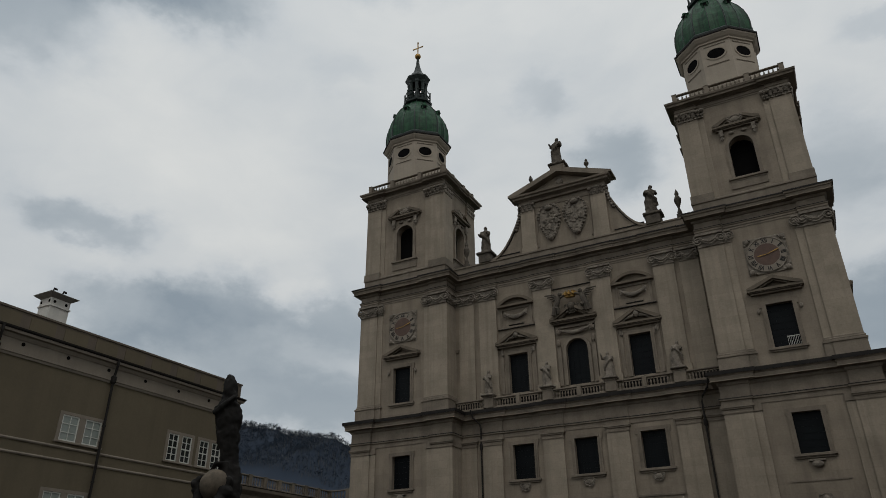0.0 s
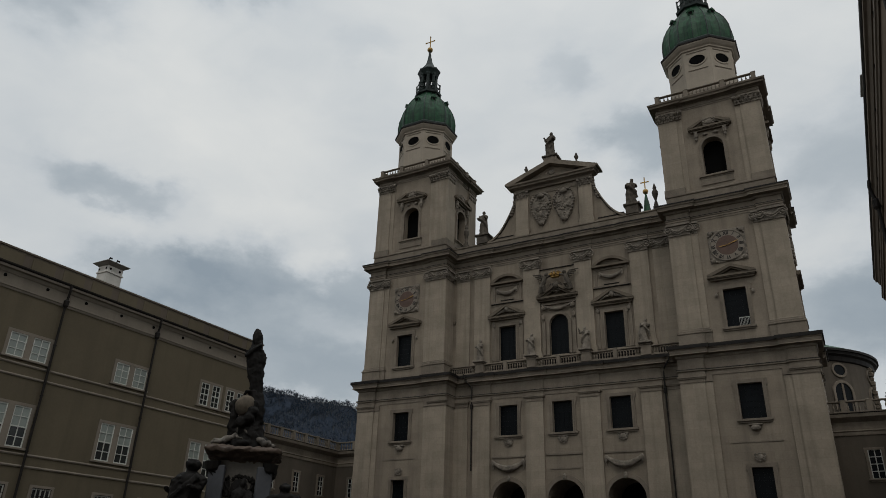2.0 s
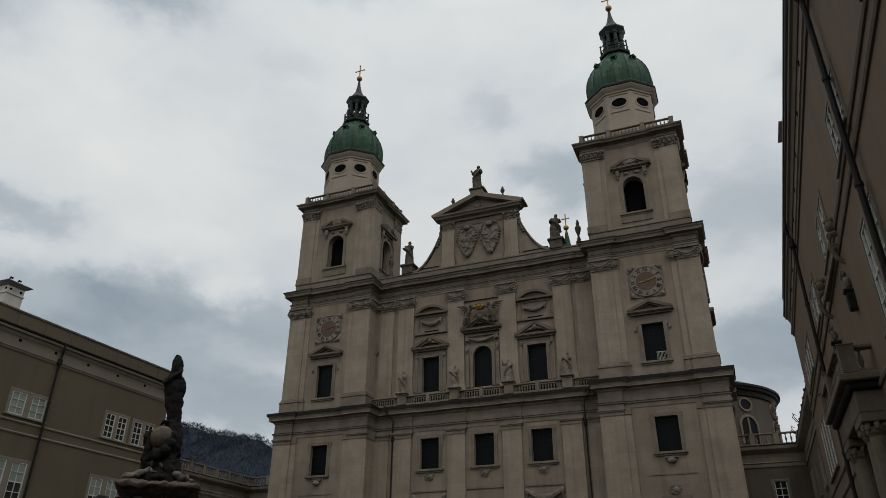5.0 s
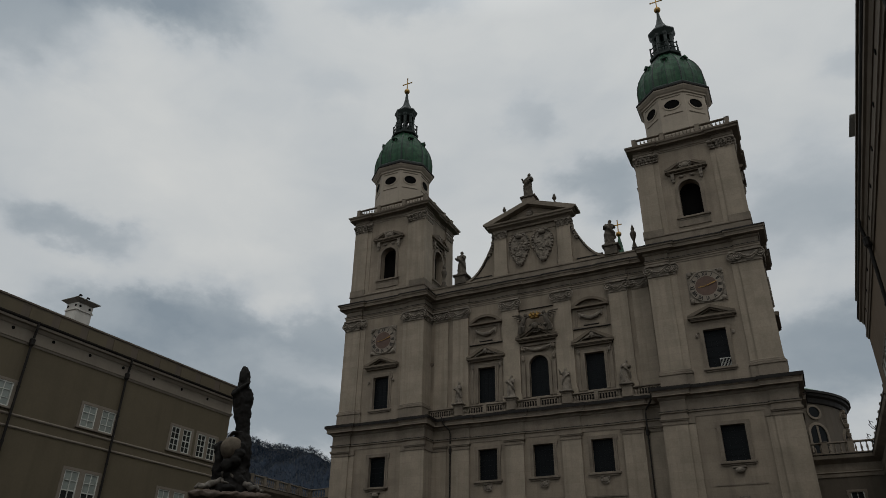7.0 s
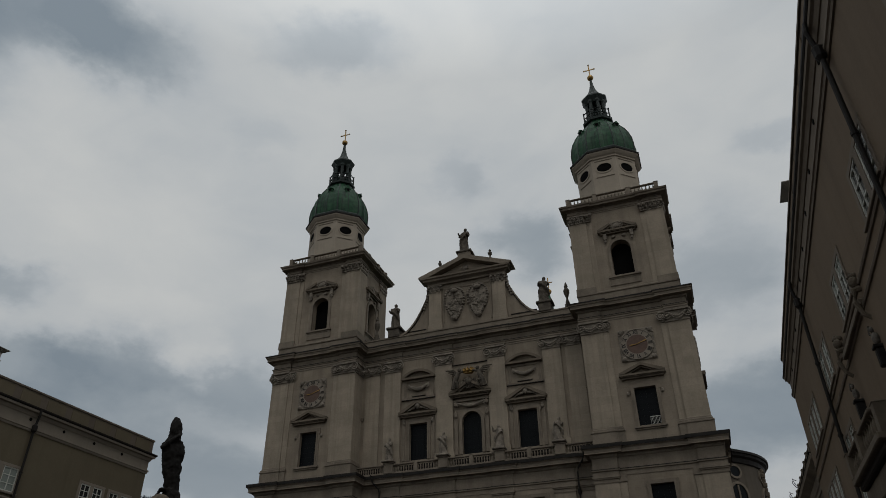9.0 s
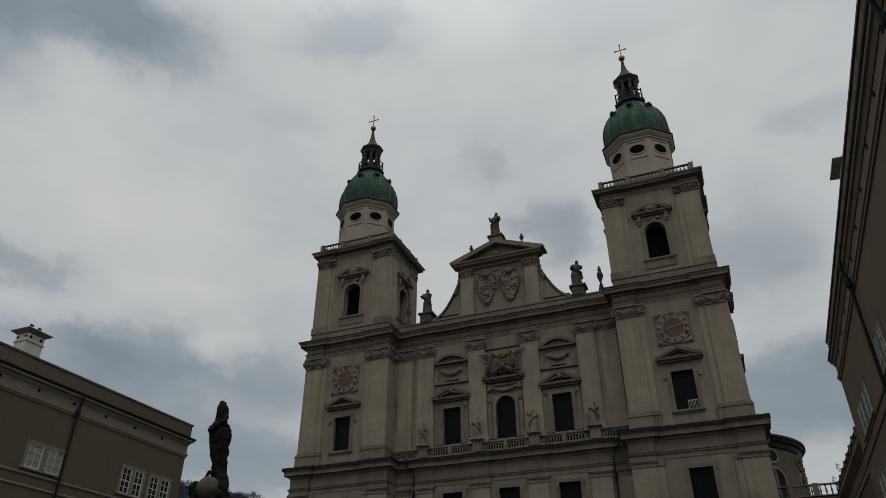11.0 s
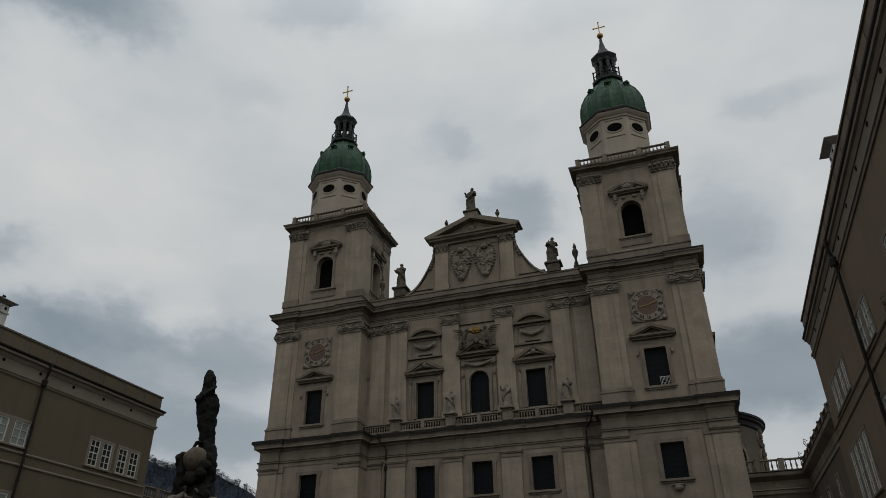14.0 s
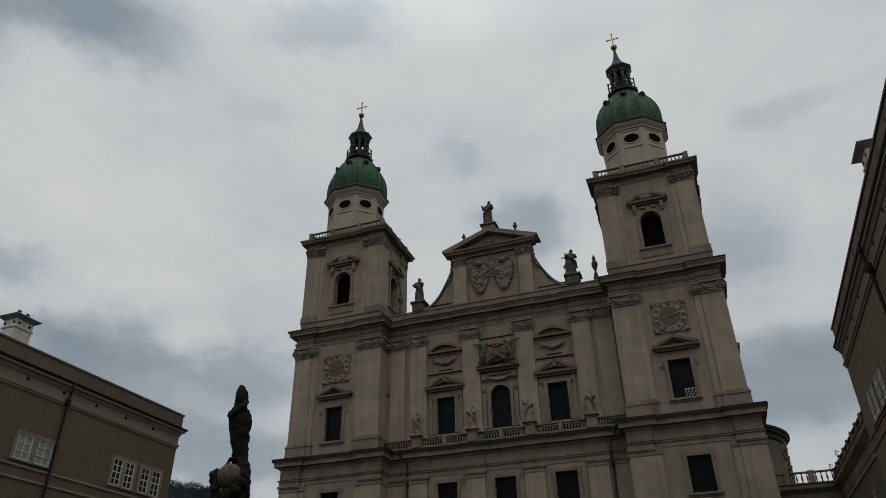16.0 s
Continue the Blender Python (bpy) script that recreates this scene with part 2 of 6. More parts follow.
# slope colour carries the blue of distance haze
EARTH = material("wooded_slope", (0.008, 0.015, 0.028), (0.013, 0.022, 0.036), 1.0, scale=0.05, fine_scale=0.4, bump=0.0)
BARK = material("bare_wood", (0.05, 0.053, 0.056), (0.19, 0.185, 0.18), 0.95, scale=0.05, fine_scale=0.5, bump=0.0)
# twigs tinted blue too, for the same painted haze
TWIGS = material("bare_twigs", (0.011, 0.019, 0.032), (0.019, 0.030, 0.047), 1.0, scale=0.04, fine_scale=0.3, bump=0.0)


# ---- mesh helpers ----
def part(name, bm, mat, parent=None, label="", smooth=False):
    me = bpy.data.meshes.new(name)
    bmesh.ops.recalc_face_normals(bm, faces=bm.faces)
    bm.to_mesh(me)
    bm.free()
    me.materials.append(mat)
    if smooth:
        me.polygons.foreach_set("use_smooth", [True] * len(me.polygons))
    ob = new(name, me)
    if parent is not None:
        ob.parent = parent
    if label:
        ob["label"] = label
    return ob


def again(ob, parent, m):
    """Another object on the same mesh."""
    o = new(ob.name.split(".")[0], ob.data)
    o.parent = parent
    o.matrix_basis = m
    return o


def thing(name, at, label, category, group="", kind=""):
    e = new(name)
    e.location = at
    e.empty_display_size = 0.3
    return tagged(e, label, category, group, kind)


def box(bm, x0, x1, y0, y1, z0, z1, bev=0.0):
    r = bmesh.ops.create_cube(bm, size=1.0, matrix=Matrix.Translation(((x0 + x1) / 2, (y0 + y1) / 2, (z0 + z1) / 2)) @ Matrix.Diagonal((x1 - x0, y1 - y0, z1 - z0, 1)))
    if bev:
        es = {e for v in r["verts"] for e in v.link_edges}
        bmesh.ops.bevel(bm, geom=list(es), offset=bev, segments=1, affect="EDGES")
    return bm


def nb():
    return bmesh.new()


def sweep(bm, path, profile, closed=False, ends=True):
    """Runs a moulding profile of (out, z) along a flat path, mitred; out is to the right of the path's way."""
    n = len(path)
    rings = []
    for i in range(n):
        p = Vector(path[i])
        a = Vector(path[i - 1]) if (i > 0 or closed) else None
        b = Vector(path[(i + 1) % n]) if (i < n - 1 or closed) else None
        d1 = (p - a).normalized() if a is not None else None
        d2 = (b - p).normalized() if b is not None else None
        d1, d2 = d1 or d2, d2 or d1
        n1, n2 = Vector((d1.y, -d1.x)), Vector((d2.y, -d2.x))
        m = (n1 + n2)
        m = m / max(m.dot(n1), 0.2)
        rings.append([bm.verts.new((p.x + m.x * o, p.y + m.y * o, z)) for o, z in profile])
    k = len(profile)
    for i in range(n if closed else n - 1):
        r, s = rings[i], rings[(i + 1) % n]
        for j in range(k - 1):
            bm.faces.new((r[j], s[j], s[j + 1], r[j + 1]))
        bm.faces.new((r[k - 1], s[k - 1], s[0], r[0]))
    if not closed and ends:
        bm.faces.new(rings[0])
        bm.faces.new(rings[-1][::-1])
    return bm


def lathe(bm, prof, seg=12, at=(0, 0, 0), turn=0.0, squash=1.0):
    rings = []
    for r, z in prof:
        rings.append([bm.verts.new((at[0] + r * math.cos(turn + 2 * math.pi * i / seg), at[1] + squash * r * math.sin(turn + 2 * math.pi * i / seg), at[2] + z)) for i in range(seg)])
    for a, b in zip(rings, rings[1:]):
        for i in range(seg):
            bm.faces.new((a[i], a[(i + 1) % seg], b[(i + 1) % seg], b[i]))
    bm.faces.new(rings[0][::-1])
    bm.faces.new(rings[-1])
    return bm


def prism(bm, pts, y0, y1):
    """A flat outline of (x, z) points given thickness from y0 to y1."""
    a = [bm.verts.new((x, y0, z)) for x, z in pts]
    b = [bm.verts.new((x, y1, z)) for x, z in pts]
    bm.faces.new(a)
    bm.faces.new(b[::-1])
    for i in range(len(pts)):
        j = (i + 1) % len(pts)
        bm.faces.new((a[i], a[j], b[j], b[i]))
    return bm


def tube(bm, pts, r, seg=8, r2=None):
    rings = []
    n = len(pts)
    for i, p in enumerate(pts):
        p = Vector(p)
        d = (Vector(pts[min(i + 1, n - 1)]) - Vector(pts[max(i - 1, 0)])).normalized()
        s = d.cross(Vector((0, 0, 1)) if abs(d.z) < 0.9 else Vector((1, 0, 0))).normalized()
        u = s.cross(d)
        rr = r if r2 is None else r + (r2 - r) * i / (n - 1)
        rings.append([bm.verts.new(p + rr * (math.cos(2 * math.pi * k / seg) * s + math.sin(2 * math.pi * k / seg) * u)) for k in range(seg)])
    for a, b in zip(rings, rings[1:]):
        for k in range(seg):
            bm.faces.new((a[k], a[(k + 1) % seg], b[(k + 1) % seg], b[k]))
    bm.faces.new(rings[0][::-1])
    bm.faces.new(rings[-1])
    return bm


def holed_wall(bm, u0, u1, v0, v1, holes, depth, place):
    """A wall front with rectangular openings and their reveals; place(u, v, d) gives the point d behind the front."""
    us = sorted({u0, u1, *[h[0] for h in holes], *[h[1] for h in holes]})
    vs = sorted({v0, v1, *[h[2] for h in holes], *[h[3] for h in holes]})
    us = [u for u in us if u0 <= u <= u1]
    vs = [v for v in vs if v0 <= v <= v1]
    front = {(u, v): bm.verts.new(place(u, v, 0)) for u in us for v in vs}
    for i in range(len(us) - 1):
        for j in range(len(vs) - 1):
            cu, cv = (us[i] + us[i + 1]) / 2, (vs[j] + vs[j + 1]) / 2
            if any(h[0] < cu < h[1] and h[2] < cv < h[3] for h in holes):
                continue
            bm.faces.new((front[us[i], vs[j]], front[us[i + 1], vs[j]], front[us[i + 1], vs[j + 1]], front[us[i], vs[j + 1]]))
    rects = [(u0, u1, v0, v1)] + [h[:4] for h in holes]
    for a, b, c_, d_ in rects:
        f = [bm.verts.new(place(u, v, 0)) for u, v in ((a, c_), (b, c_), (b, d_), (a, d_))]
        k = [bm.verts.new(place(u, v, depth)) for u, v in ((a, c_), (b, c_), (b, d_), (a, d_))]
        for i in range(4):
            j = (i + 1) % 4
            bm.faces.new((f[i], f[j], k[j], k[i]))
    return bm


def arch_pts(cx, w, z0, zt, seg=14, inner=0.0):
    """Outline of a round-headed opening, from lower right over the top to lower left."""
    r = w / 2 + inner
    zs = zt - w / 2
    return [(cx + r, z0)] + [(cx + r * math.cos(math.pi * i / seg), zs + r * math.sin(math.pi * i / seg)) for i in range(seg + 1)] + [(cx - r, z0)]


def arch_plate(bm, cx, w, z0, zt, x0, x1, z1, y0, y1):
    """Fills a rectangle x0..x1, z0..z1 round a round-headed opening."""
    pts = arch_pts(cx, w, z0, zt)
    out = []
    for x, z in pts:
        zs = zt - w / 2
        if z <= zs + 1e-6:
            out.append((x1 if x > cx else x0, z))
        else:
            dx, dz = x - cx, z - zs
            k = min(((x1 - cx) if dx > 0 else (cx - x0)) / max(abs(dx), 1e-6), (z1 - zs) / max(dz, 1e-6))
            out.append((cx + dx * k, zs + dz * k))
    for i in range(len(pts) - 1):
        quad = [pts[i], out[i], out[i + 1], pts[i + 1]]
        corner = None
        if abs(out[i][0] - x1) < 1e-6 and abs(out[i + 1][1] - z1) < 1e-6 and abs(out[i][1] - z1) > 1e-6:
            corner = (x1, z1)
        if abs(out[i][1] - z1) < 1e-6 and abs(out[i + 1][0] - x0) < 1e-6 and abs(out[i + 1][1] - z1) > 1e-6:
            corner = (x0, z1)
        if corner:
            quad = [pts[i], out[i], corner, out[i + 1], pts[i + 1]]
        q = []
        for p in quad:
            if not q or (abs(p[0] - q[-1][0]) + abs(p[1] - q[-1][1])) > 1e-5:
                q.append(p)
        if len(q) > 2:
            prism(bm, q, y0, y1)
    return bm


def band(bm, inner, outer, y0, y1):
    """A flat ribbon between two outlines with as many points, given thickness."""
    for i in range(len(inner) - 1):
        prism(bm, [inner[i], outer[i], outer[i + 1], inner[i + 1]], y0, y1)
    return bm


# ---- ornament builders ----
def capital(bm, cx, w, z0, h, y, ionic=True):
    """Pilaster capital: moulded for the plain order, volutes with a hung garland for the ionic one."""
    if not ionic:
        return stack(bm, cx - w / 2, cx + w / 2, y, y + 0.1, [(o, z0 + k * h) for o, k in ((0.06, 0), (0.08, 0.18), (0.03, 0.22), (0.03, 0.48), (0.12, 0.55), (0.14, 0.7), (0.2, 0.74), (0.2, 0.995))])
    box(bm, cx - w / 2 - 0.16, cx + w / 2 + 0.16, y - 0.3, y + 0.3, z0 + 0.84 * h, z0 + h)
    box(bm, cx - w / 2, cx + w / 2, y - 0.08, y + 0.3, z0 + 0.05 * h, z0 + 0.84 * h)
    box(bm, cx - w / 2 - 0.05, cx + w / 2 + 0.05, y - 0.1, y + 0.3, z0, z0 + 0.08 * h)
    for s in (-1, 1):
        c = Vector((cx + s * (w / 2 - 0.05), y - 0.15, z0 + 0.5 * h))
        pts = []
        for i in range(26):
            a = i / 25 * 3.6 * math.pi
            r = (0.36 - 0.30 * i / 25) * h
            pts.append(c + Vector((s * r * math.sin(a), -0.004 * i, r * math.cos(a))))
        tube(bm, pts, 0.075, 6)
        lathe_y(bm, c, 0.1, 0.12)
    for lift, sag, r in ((0.72, 0.42, 0.09), (0.62, 0.5, 0.06)):
        tube(bm, [(cx + w * 0.4 * (k / 5 - 1), y - 0.2 - 0.06 * math.sin(math.pi * k / 10), z0 + h * (lift - sag * math.sin(math.pi * k / 10))) for k in range(11)], r, 6)
    for k in range(5):
        x = cx + w * (k - 2) * 0.13
        lump(bm, (x, y - 0.26, z0 + h * (0.36 + 0.05 * abs(k - 2))), 0.11)
    return bm


def leaves(bm, cx, w, y, z, h):
    """Two tiers of curled leaves and corner scrolls, run together."""
    n = max(2, round(w / 0.5))
    for j in range(2):
        for k in range(n + j):
            x = cx + w * ((k + 0.5 * (1 - j)) / n - 0.5)
            tube(bm, [(x, y, z + 0.42 * h * j), (x, y - 0.1, z + 0.25 * h + 0.4 * h * j), (x, y - 0.2 - 0.05 * j, z + 0.42 * h + 0.4 * h * j)], 0.17, 7, 0.11)
    for s in (-1, 1):
        lump(bm, (cx + s * w * 0.48, y - 0.22, z + 0.8 * h), 0.2, 1, 1, 1, 2)


def lathe_y(bm, c, r, d, seg=10):
    prism(bm, [(c[0] + r * math.cos(2 * math.pi * i / seg), c[2] + r * math.sin(2 * math.pi * i / seg)) for i in range(seg)], c[1] - d, c[1] + d * 0.5)


def lump(bm, c, r, sx=1.0, sy=1.0, sz=1.0, sub=1):
    bmesh.ops.create_icosphere(bm, subdivisions=sub, radius=r, matrix=Matrix.Translation(c) @ Matrix.Diagonal((sx, sy, sz, 1)))


def garland(bm, cx, w, z, y, drop, r=0.11):
    """A hung festoon with bunched fruit and two hanging ends."""
    n = 16
    for k in range(n + 1):
        u = k / n
        s = math.sin(math.pi * u)
        lump(bm, (cx + w * (u - 0.5), y - 0.06, z - drop * s), r * (0.75 + 0.75 * s), 1.1, 0.8, 1.0)
    for s in (-1, 1):
        for j in range(4):
            lump(bm, (cx + s * w * 0.5 + s * 0.04 * (j % 2), y - 0.05, z - 0.14 * j), r * (0.95 - 0.15 * j), 0.9, 0.7, 1.1)
    return bm


def cartouche(bm, cx, z, y, w, h, seed=0):
    """An oval shield in a scrolled frame of lumps."""
    rnd = random.Random(seed)
    lump(bm, (cx, y, z), 1.0, w * 0.30, 0.10, h * 0.33, 2)
    n = 26
    for k in range(n):
        a = 2 * math.pi * k / n
        r = 1 + rnd.uniform(-0.1, 0.12)
        lump(bm, (cx + 0.42 * w * r * math.cos(a), y, z + 0.43 * h * r * math.sin(a)), 0.075 * (w + h) / 2 * rnd.uniform(0.75, 1.35), 1, 0.7, 1)
    for s in (-1, 1):
        tube(bm, [(cx + s * w * (0.36 + 0.12 * math.sin(k * 0.8)), y - 0.04, z + h * (0.40 - 0.1 * k)) for k in range(9)], 0.05 * w, 6)
    return bm


def shield(bm, cx, z, y, w, h, seed=0):
    """A pear-shaped armorial shield: bossed field, lumpy scrolled rim, mask above."""
    rnd = random.Random(seed)
    n = 34
    rim = []
    for k in range(n):
        a = 2 * math.pi * k / n
        u, v = math.sin(a), math.cos(a)
        rim.append((cx + w * 0.5 * u * (0.78 + 0.30 * v) * (1.0 if v > -0.6 else 0.9), z + h * 0.5 * v))
    prism(bm, [(cx + (x - cx) * 0.92, z + (zz - z) * 0.94) for x, zz in rim], y - 0.08, y + 0.25)
    for x, zz in rim:
        lump(bm, (x, y - 0.1, zz), 0.17 * rnd.uniform(0.8, 1.4), 1, 0.9, 1)
    for k in range(34):
        a, r = rnd.uniform(0, 6.28), rnd.random() ** 0.5
        lump(bm, (cx + 0.36 * w * r * math.sin(a) * (0.8 + 0.25 * math.cos(a)), y - 0.1, z + 0.4 * h * r * math.cos(a)), rnd.uniform(0.12, 0.24), rnd.uniform(0.7, 1.4), 0.8, rnd.uniform(0.7, 1.4))
    lump(bm, (cx, y - 0.22, z + 0.40 * h), 0.42, 1.25, 0.7, 0.8, 2)
    lump(bm, (cx, y - 0.2, z - 0.46 * h), 0.3, 1.1, 0.7, 1.0, 2)
    return bm


def swan_pediment(bm, cx, w, z0, z1, y, out, broken=False):
    """Triangular pediment: bed cornice, raking cornices, tympanum."""
    box(bm, cx - w / 2 - 0.02, cx + w / 2 + 0.02, y - out, y + 0.1, z0 + 0.04, z0 + 0.26)
    box(bm, cx - w / 2 + 0.1, cx + w / 2 - 0.1, y - out * 0.8, y + 0.1, z0 - 0.04, z0 + 0.04)
    box(bm, cx - w / 2 + 0.22, cx + w / 2 - 0.22, y - out * 0.55, y + 0.1, z0 - 0.22, z0)
    prism(bm, [(cx - w / 2 + 0.3, z0 + 0.26), (cx + w / 2 - 0.3, z0 + 0.26), (cx, z1 - 0.3)], y - 0.05, y + 0.1)
    reach = 0.66 if broken else 1.0
    for s in (-1, 1):
        xa, xb = cx + s * w / 2, cx + s * w / 2 * (1 - reach)
        za, zb = z0 + 0.26, z0 + 0.26 + (z1 - z0 - 0.26) * reach
        dz = 0.26
        pts = [(xa, za), (xa, za + 0.14), (xb, zb + 0.04), (xb, zb - dz), (xa - s * 0.6, za)]
        prism(bm, pts, y - out * 1.08, y + 0.08)
        prism(bm, [(xa - s * 0.6, za), (xb, zb - dz), (xb, zb - dz - 0.16), (xa - s * 1.0, za)], y - out * 0.7, y + 0.08)
    return bm


def round_pediment(bm, cx, w, z0, z1, y, out):
    box(bm, cx - w / 2, cx + w / 2, y - out, y + 0.1, z0, z0 + 0.24)
    h = z1 - z0 - 0.24
    r = (w * w / 4 + h * h) / (2 * h)
    top = math.asin(min(1, w / 2 / r))
    inn, outp = [], []
    for i in range(13):
        a = -top + 2 * top * i / 12
        outp.append((cx + r * math.sin(a), z0 + 0.24 + h - r + r * math.cos(a)))
        inn.append((cx + (r - 0.3) * math.sin(a) * 0.97, max(z0 + 0.2, z0 + 0.24 + h - r + (r - 0.3) * math.cos(a))))
    band(bm, inn, outp, y - out, y + 0.08)
    prism(bm, [(cx - w / 2 + 0.3, z0 + 0.2)] + inn[1:-1] + [(cx + w / 2 - 0.3, z0 + 0.2)], y - 0.08, y + 0.1)
    return bm


def frame_bm(cx, w, z0, z1, y, wide=0.36, out=0.12, ears=0.12):
    """Architrave round three sides of an opening, with ears at the top and a raised inner fillet."""
    bm = nb()
    e = ears
    prism(bm, [(cx - w / 2 - wide, z0 - 0.02), (cx - w / 2, z0 - 0.02), (cx - w / 2, z1), (cx + w / 2, z1), (cx + w / 2, z0 - 0.02), (cx + w / 2 + wide, z0 - 0.02), (cx + w / 2 + wide, z1 - 0.25), (cx + w / 2 + wide + e, z1 - 0.25), (cx + w / 2 + wide + e, z1 + wide), (cx - w / 2 - wide - e, z1 + wide), (cx - w / 2 - wide - e, z1 - 0.25), (cx - w / 2 - wide, z1 - 0.25)], y - out, y + 0.15)
    o = wide * 0.45
    prism(bm, [(cx - w / 2 - o, z0 - 0.02), (cx - w / 2 + 0.004, z0 - 0.02), (cx - w / 2 + 0.004, z1 - 0.004), (cx + w / 2 - 0.004, z1 - 0.004), (cx + w / 2 - 0.004, z0 - 0.02), (cx + w / 2 + o, z0 - 0.02), (cx + w / 2 + o, z1 + o), (cx - w / 2 - o, z1 + o)], y - out - 0.06, y + 0.14)
    return bm


def stack(bm, x0, x1, y0, y1, prof):
    """A moulded block: rectangle rings of (outset, z) lofted into one piece."""
    rings = [[bm.verts.new(p) for p in ((x0 - o, y0 - o, z), (x1 + o, y0 - o, z), (x1 + o, y1 + o, z), (x0 - o, y1 + o, z))] for o, z in prof]
    for a, b in zip(rings, rings[1:]):
        for i in range(4):
            bm.faces.new((a[i], a[(i + 1) % 4], b[(i + 1) % 4], b[i]))
    bm.faces.new(rings[0][::-1])
    bm.faces.new(rings[-1])
    return bm


def pane_grid(parent, cx, w, z0, z1, y, mat=None):
    """Dark leaded glazing with thin bars, set into an opening."""
    p = part("pane", box(nb(), cx - w / 2, cx + w / 2, y, y + 0.05, z0, z1), mat or GLASS, parent)
    bm = nb()
    k = 4
    for i in range(1, k):
        x = cx - w / 2 + w * i / k
        box(bm, x - 0.018, x + 0.018, y - 0.03, y, z0, z1)
    rows = max(3, round((z1 - z0) / 0.6))
    for j in range(1, rows):
        z = z0 + (z1 - z0) * j / rows
        box(bm, cx - w / 2, cx + w / 2, y - 0.027, y, z - 0.015, z + 0.015)
    part("glazing_bar", bm, GLASS, parent, "dark metal glazing bars")
    return p


def sill_bm(cx, w, z, y, out=0.28, h=0.22):
    bm = box(nb(), cx - w / 2, cx + w / 2, y - out, y + 0.1, z - h, z, 0.02)
    box(bm, cx - w / 2 + 0.15, cx + w / 2 - 0.15, y - out * 0.5, y + 0.1, z - h - 0.16, z - h)
    return bm


BALUSTER = [(0.085, 0), (0.085, 0.06), (0.045, 0.10), (0.085, 0.26), (0.095, 0.34), (0.045, 0.58), (0.04, 0.66), (0.075, 0.70), (0.075, 0.76)]
shared = {}


def balustrade(parent, a, b, z, h=0.95, piers=(0.0, 1.0), step=0.36, mat=None, pier_w=0.5):
    """Plinth, turned balusters, handrail and square piers from a to b."""
    mat = mat or STONE
    a, b = Vector(a), Vector(b)
    d = (b - a)
    length = d.length
    ang = math.atan2(d.y, d.x)
    base = Matrix.Translation((a.x, a.y, z)) @ Matrix.Rotation(ang, 4, "Z")

    def put(name, bm):
        o = part(name, bm, mat, bal)
        return o
    bm = box(nb(), 0, length, -0.16, 0.16, 0, 0.1, 0.015)
    bal = part("balustrade", bm, mat, parent)
    bal.matrix_basis = base
    put("handrail", box(nb(), 0, length, -0.19, 0.19, h - 0.14, h, 0.03))
    spots = sorted(p * length for p in piers)
    for p in spots:
        bm = box(nb(), p - pier_w / 2, p + pier_w / 2, -0.24, 0.24, 0.004, h - 0.01)
        box(bm, p - pier_w / 2 - 0.03, p + pier_w / 2 + 0.03, -0.27, 0.27, h - 0.01, h + 0.05, 0.02)
        put("pier", bm)
    key = ("baluster", round(h, 2), mat.name)
    if key not in shared:
        me = bpy.data.meshes.new("baluster")
        bm = lathe(nb(), [(r, q / 0.76 * (h - 0.24)) for r, q in BALUSTER], 8)
        bmesh.ops.recalc_face_normals(bm, faces=bm.faces)
        bm.to_mesh(me)
        bm.free()
        me.materials.append(mat)
        shared[key] = me
    edges = spots if spots and spots[0] <= 0.3 else [0.0] + spots
    if edges[-1] < length - 0.3:
        edges = edges + [length]
    for u, v in zip(edges, edges[1:]):
        n = max(1, int((v - u - pier_w) / step))
        for i in range(n):
            o = new("baluster", shared[key])
            o.parent = bal
            o.location = (u + (v - u) * (i + 0.5 + 0.3) / (n + 0.6), 0, 0.1)
    return bal


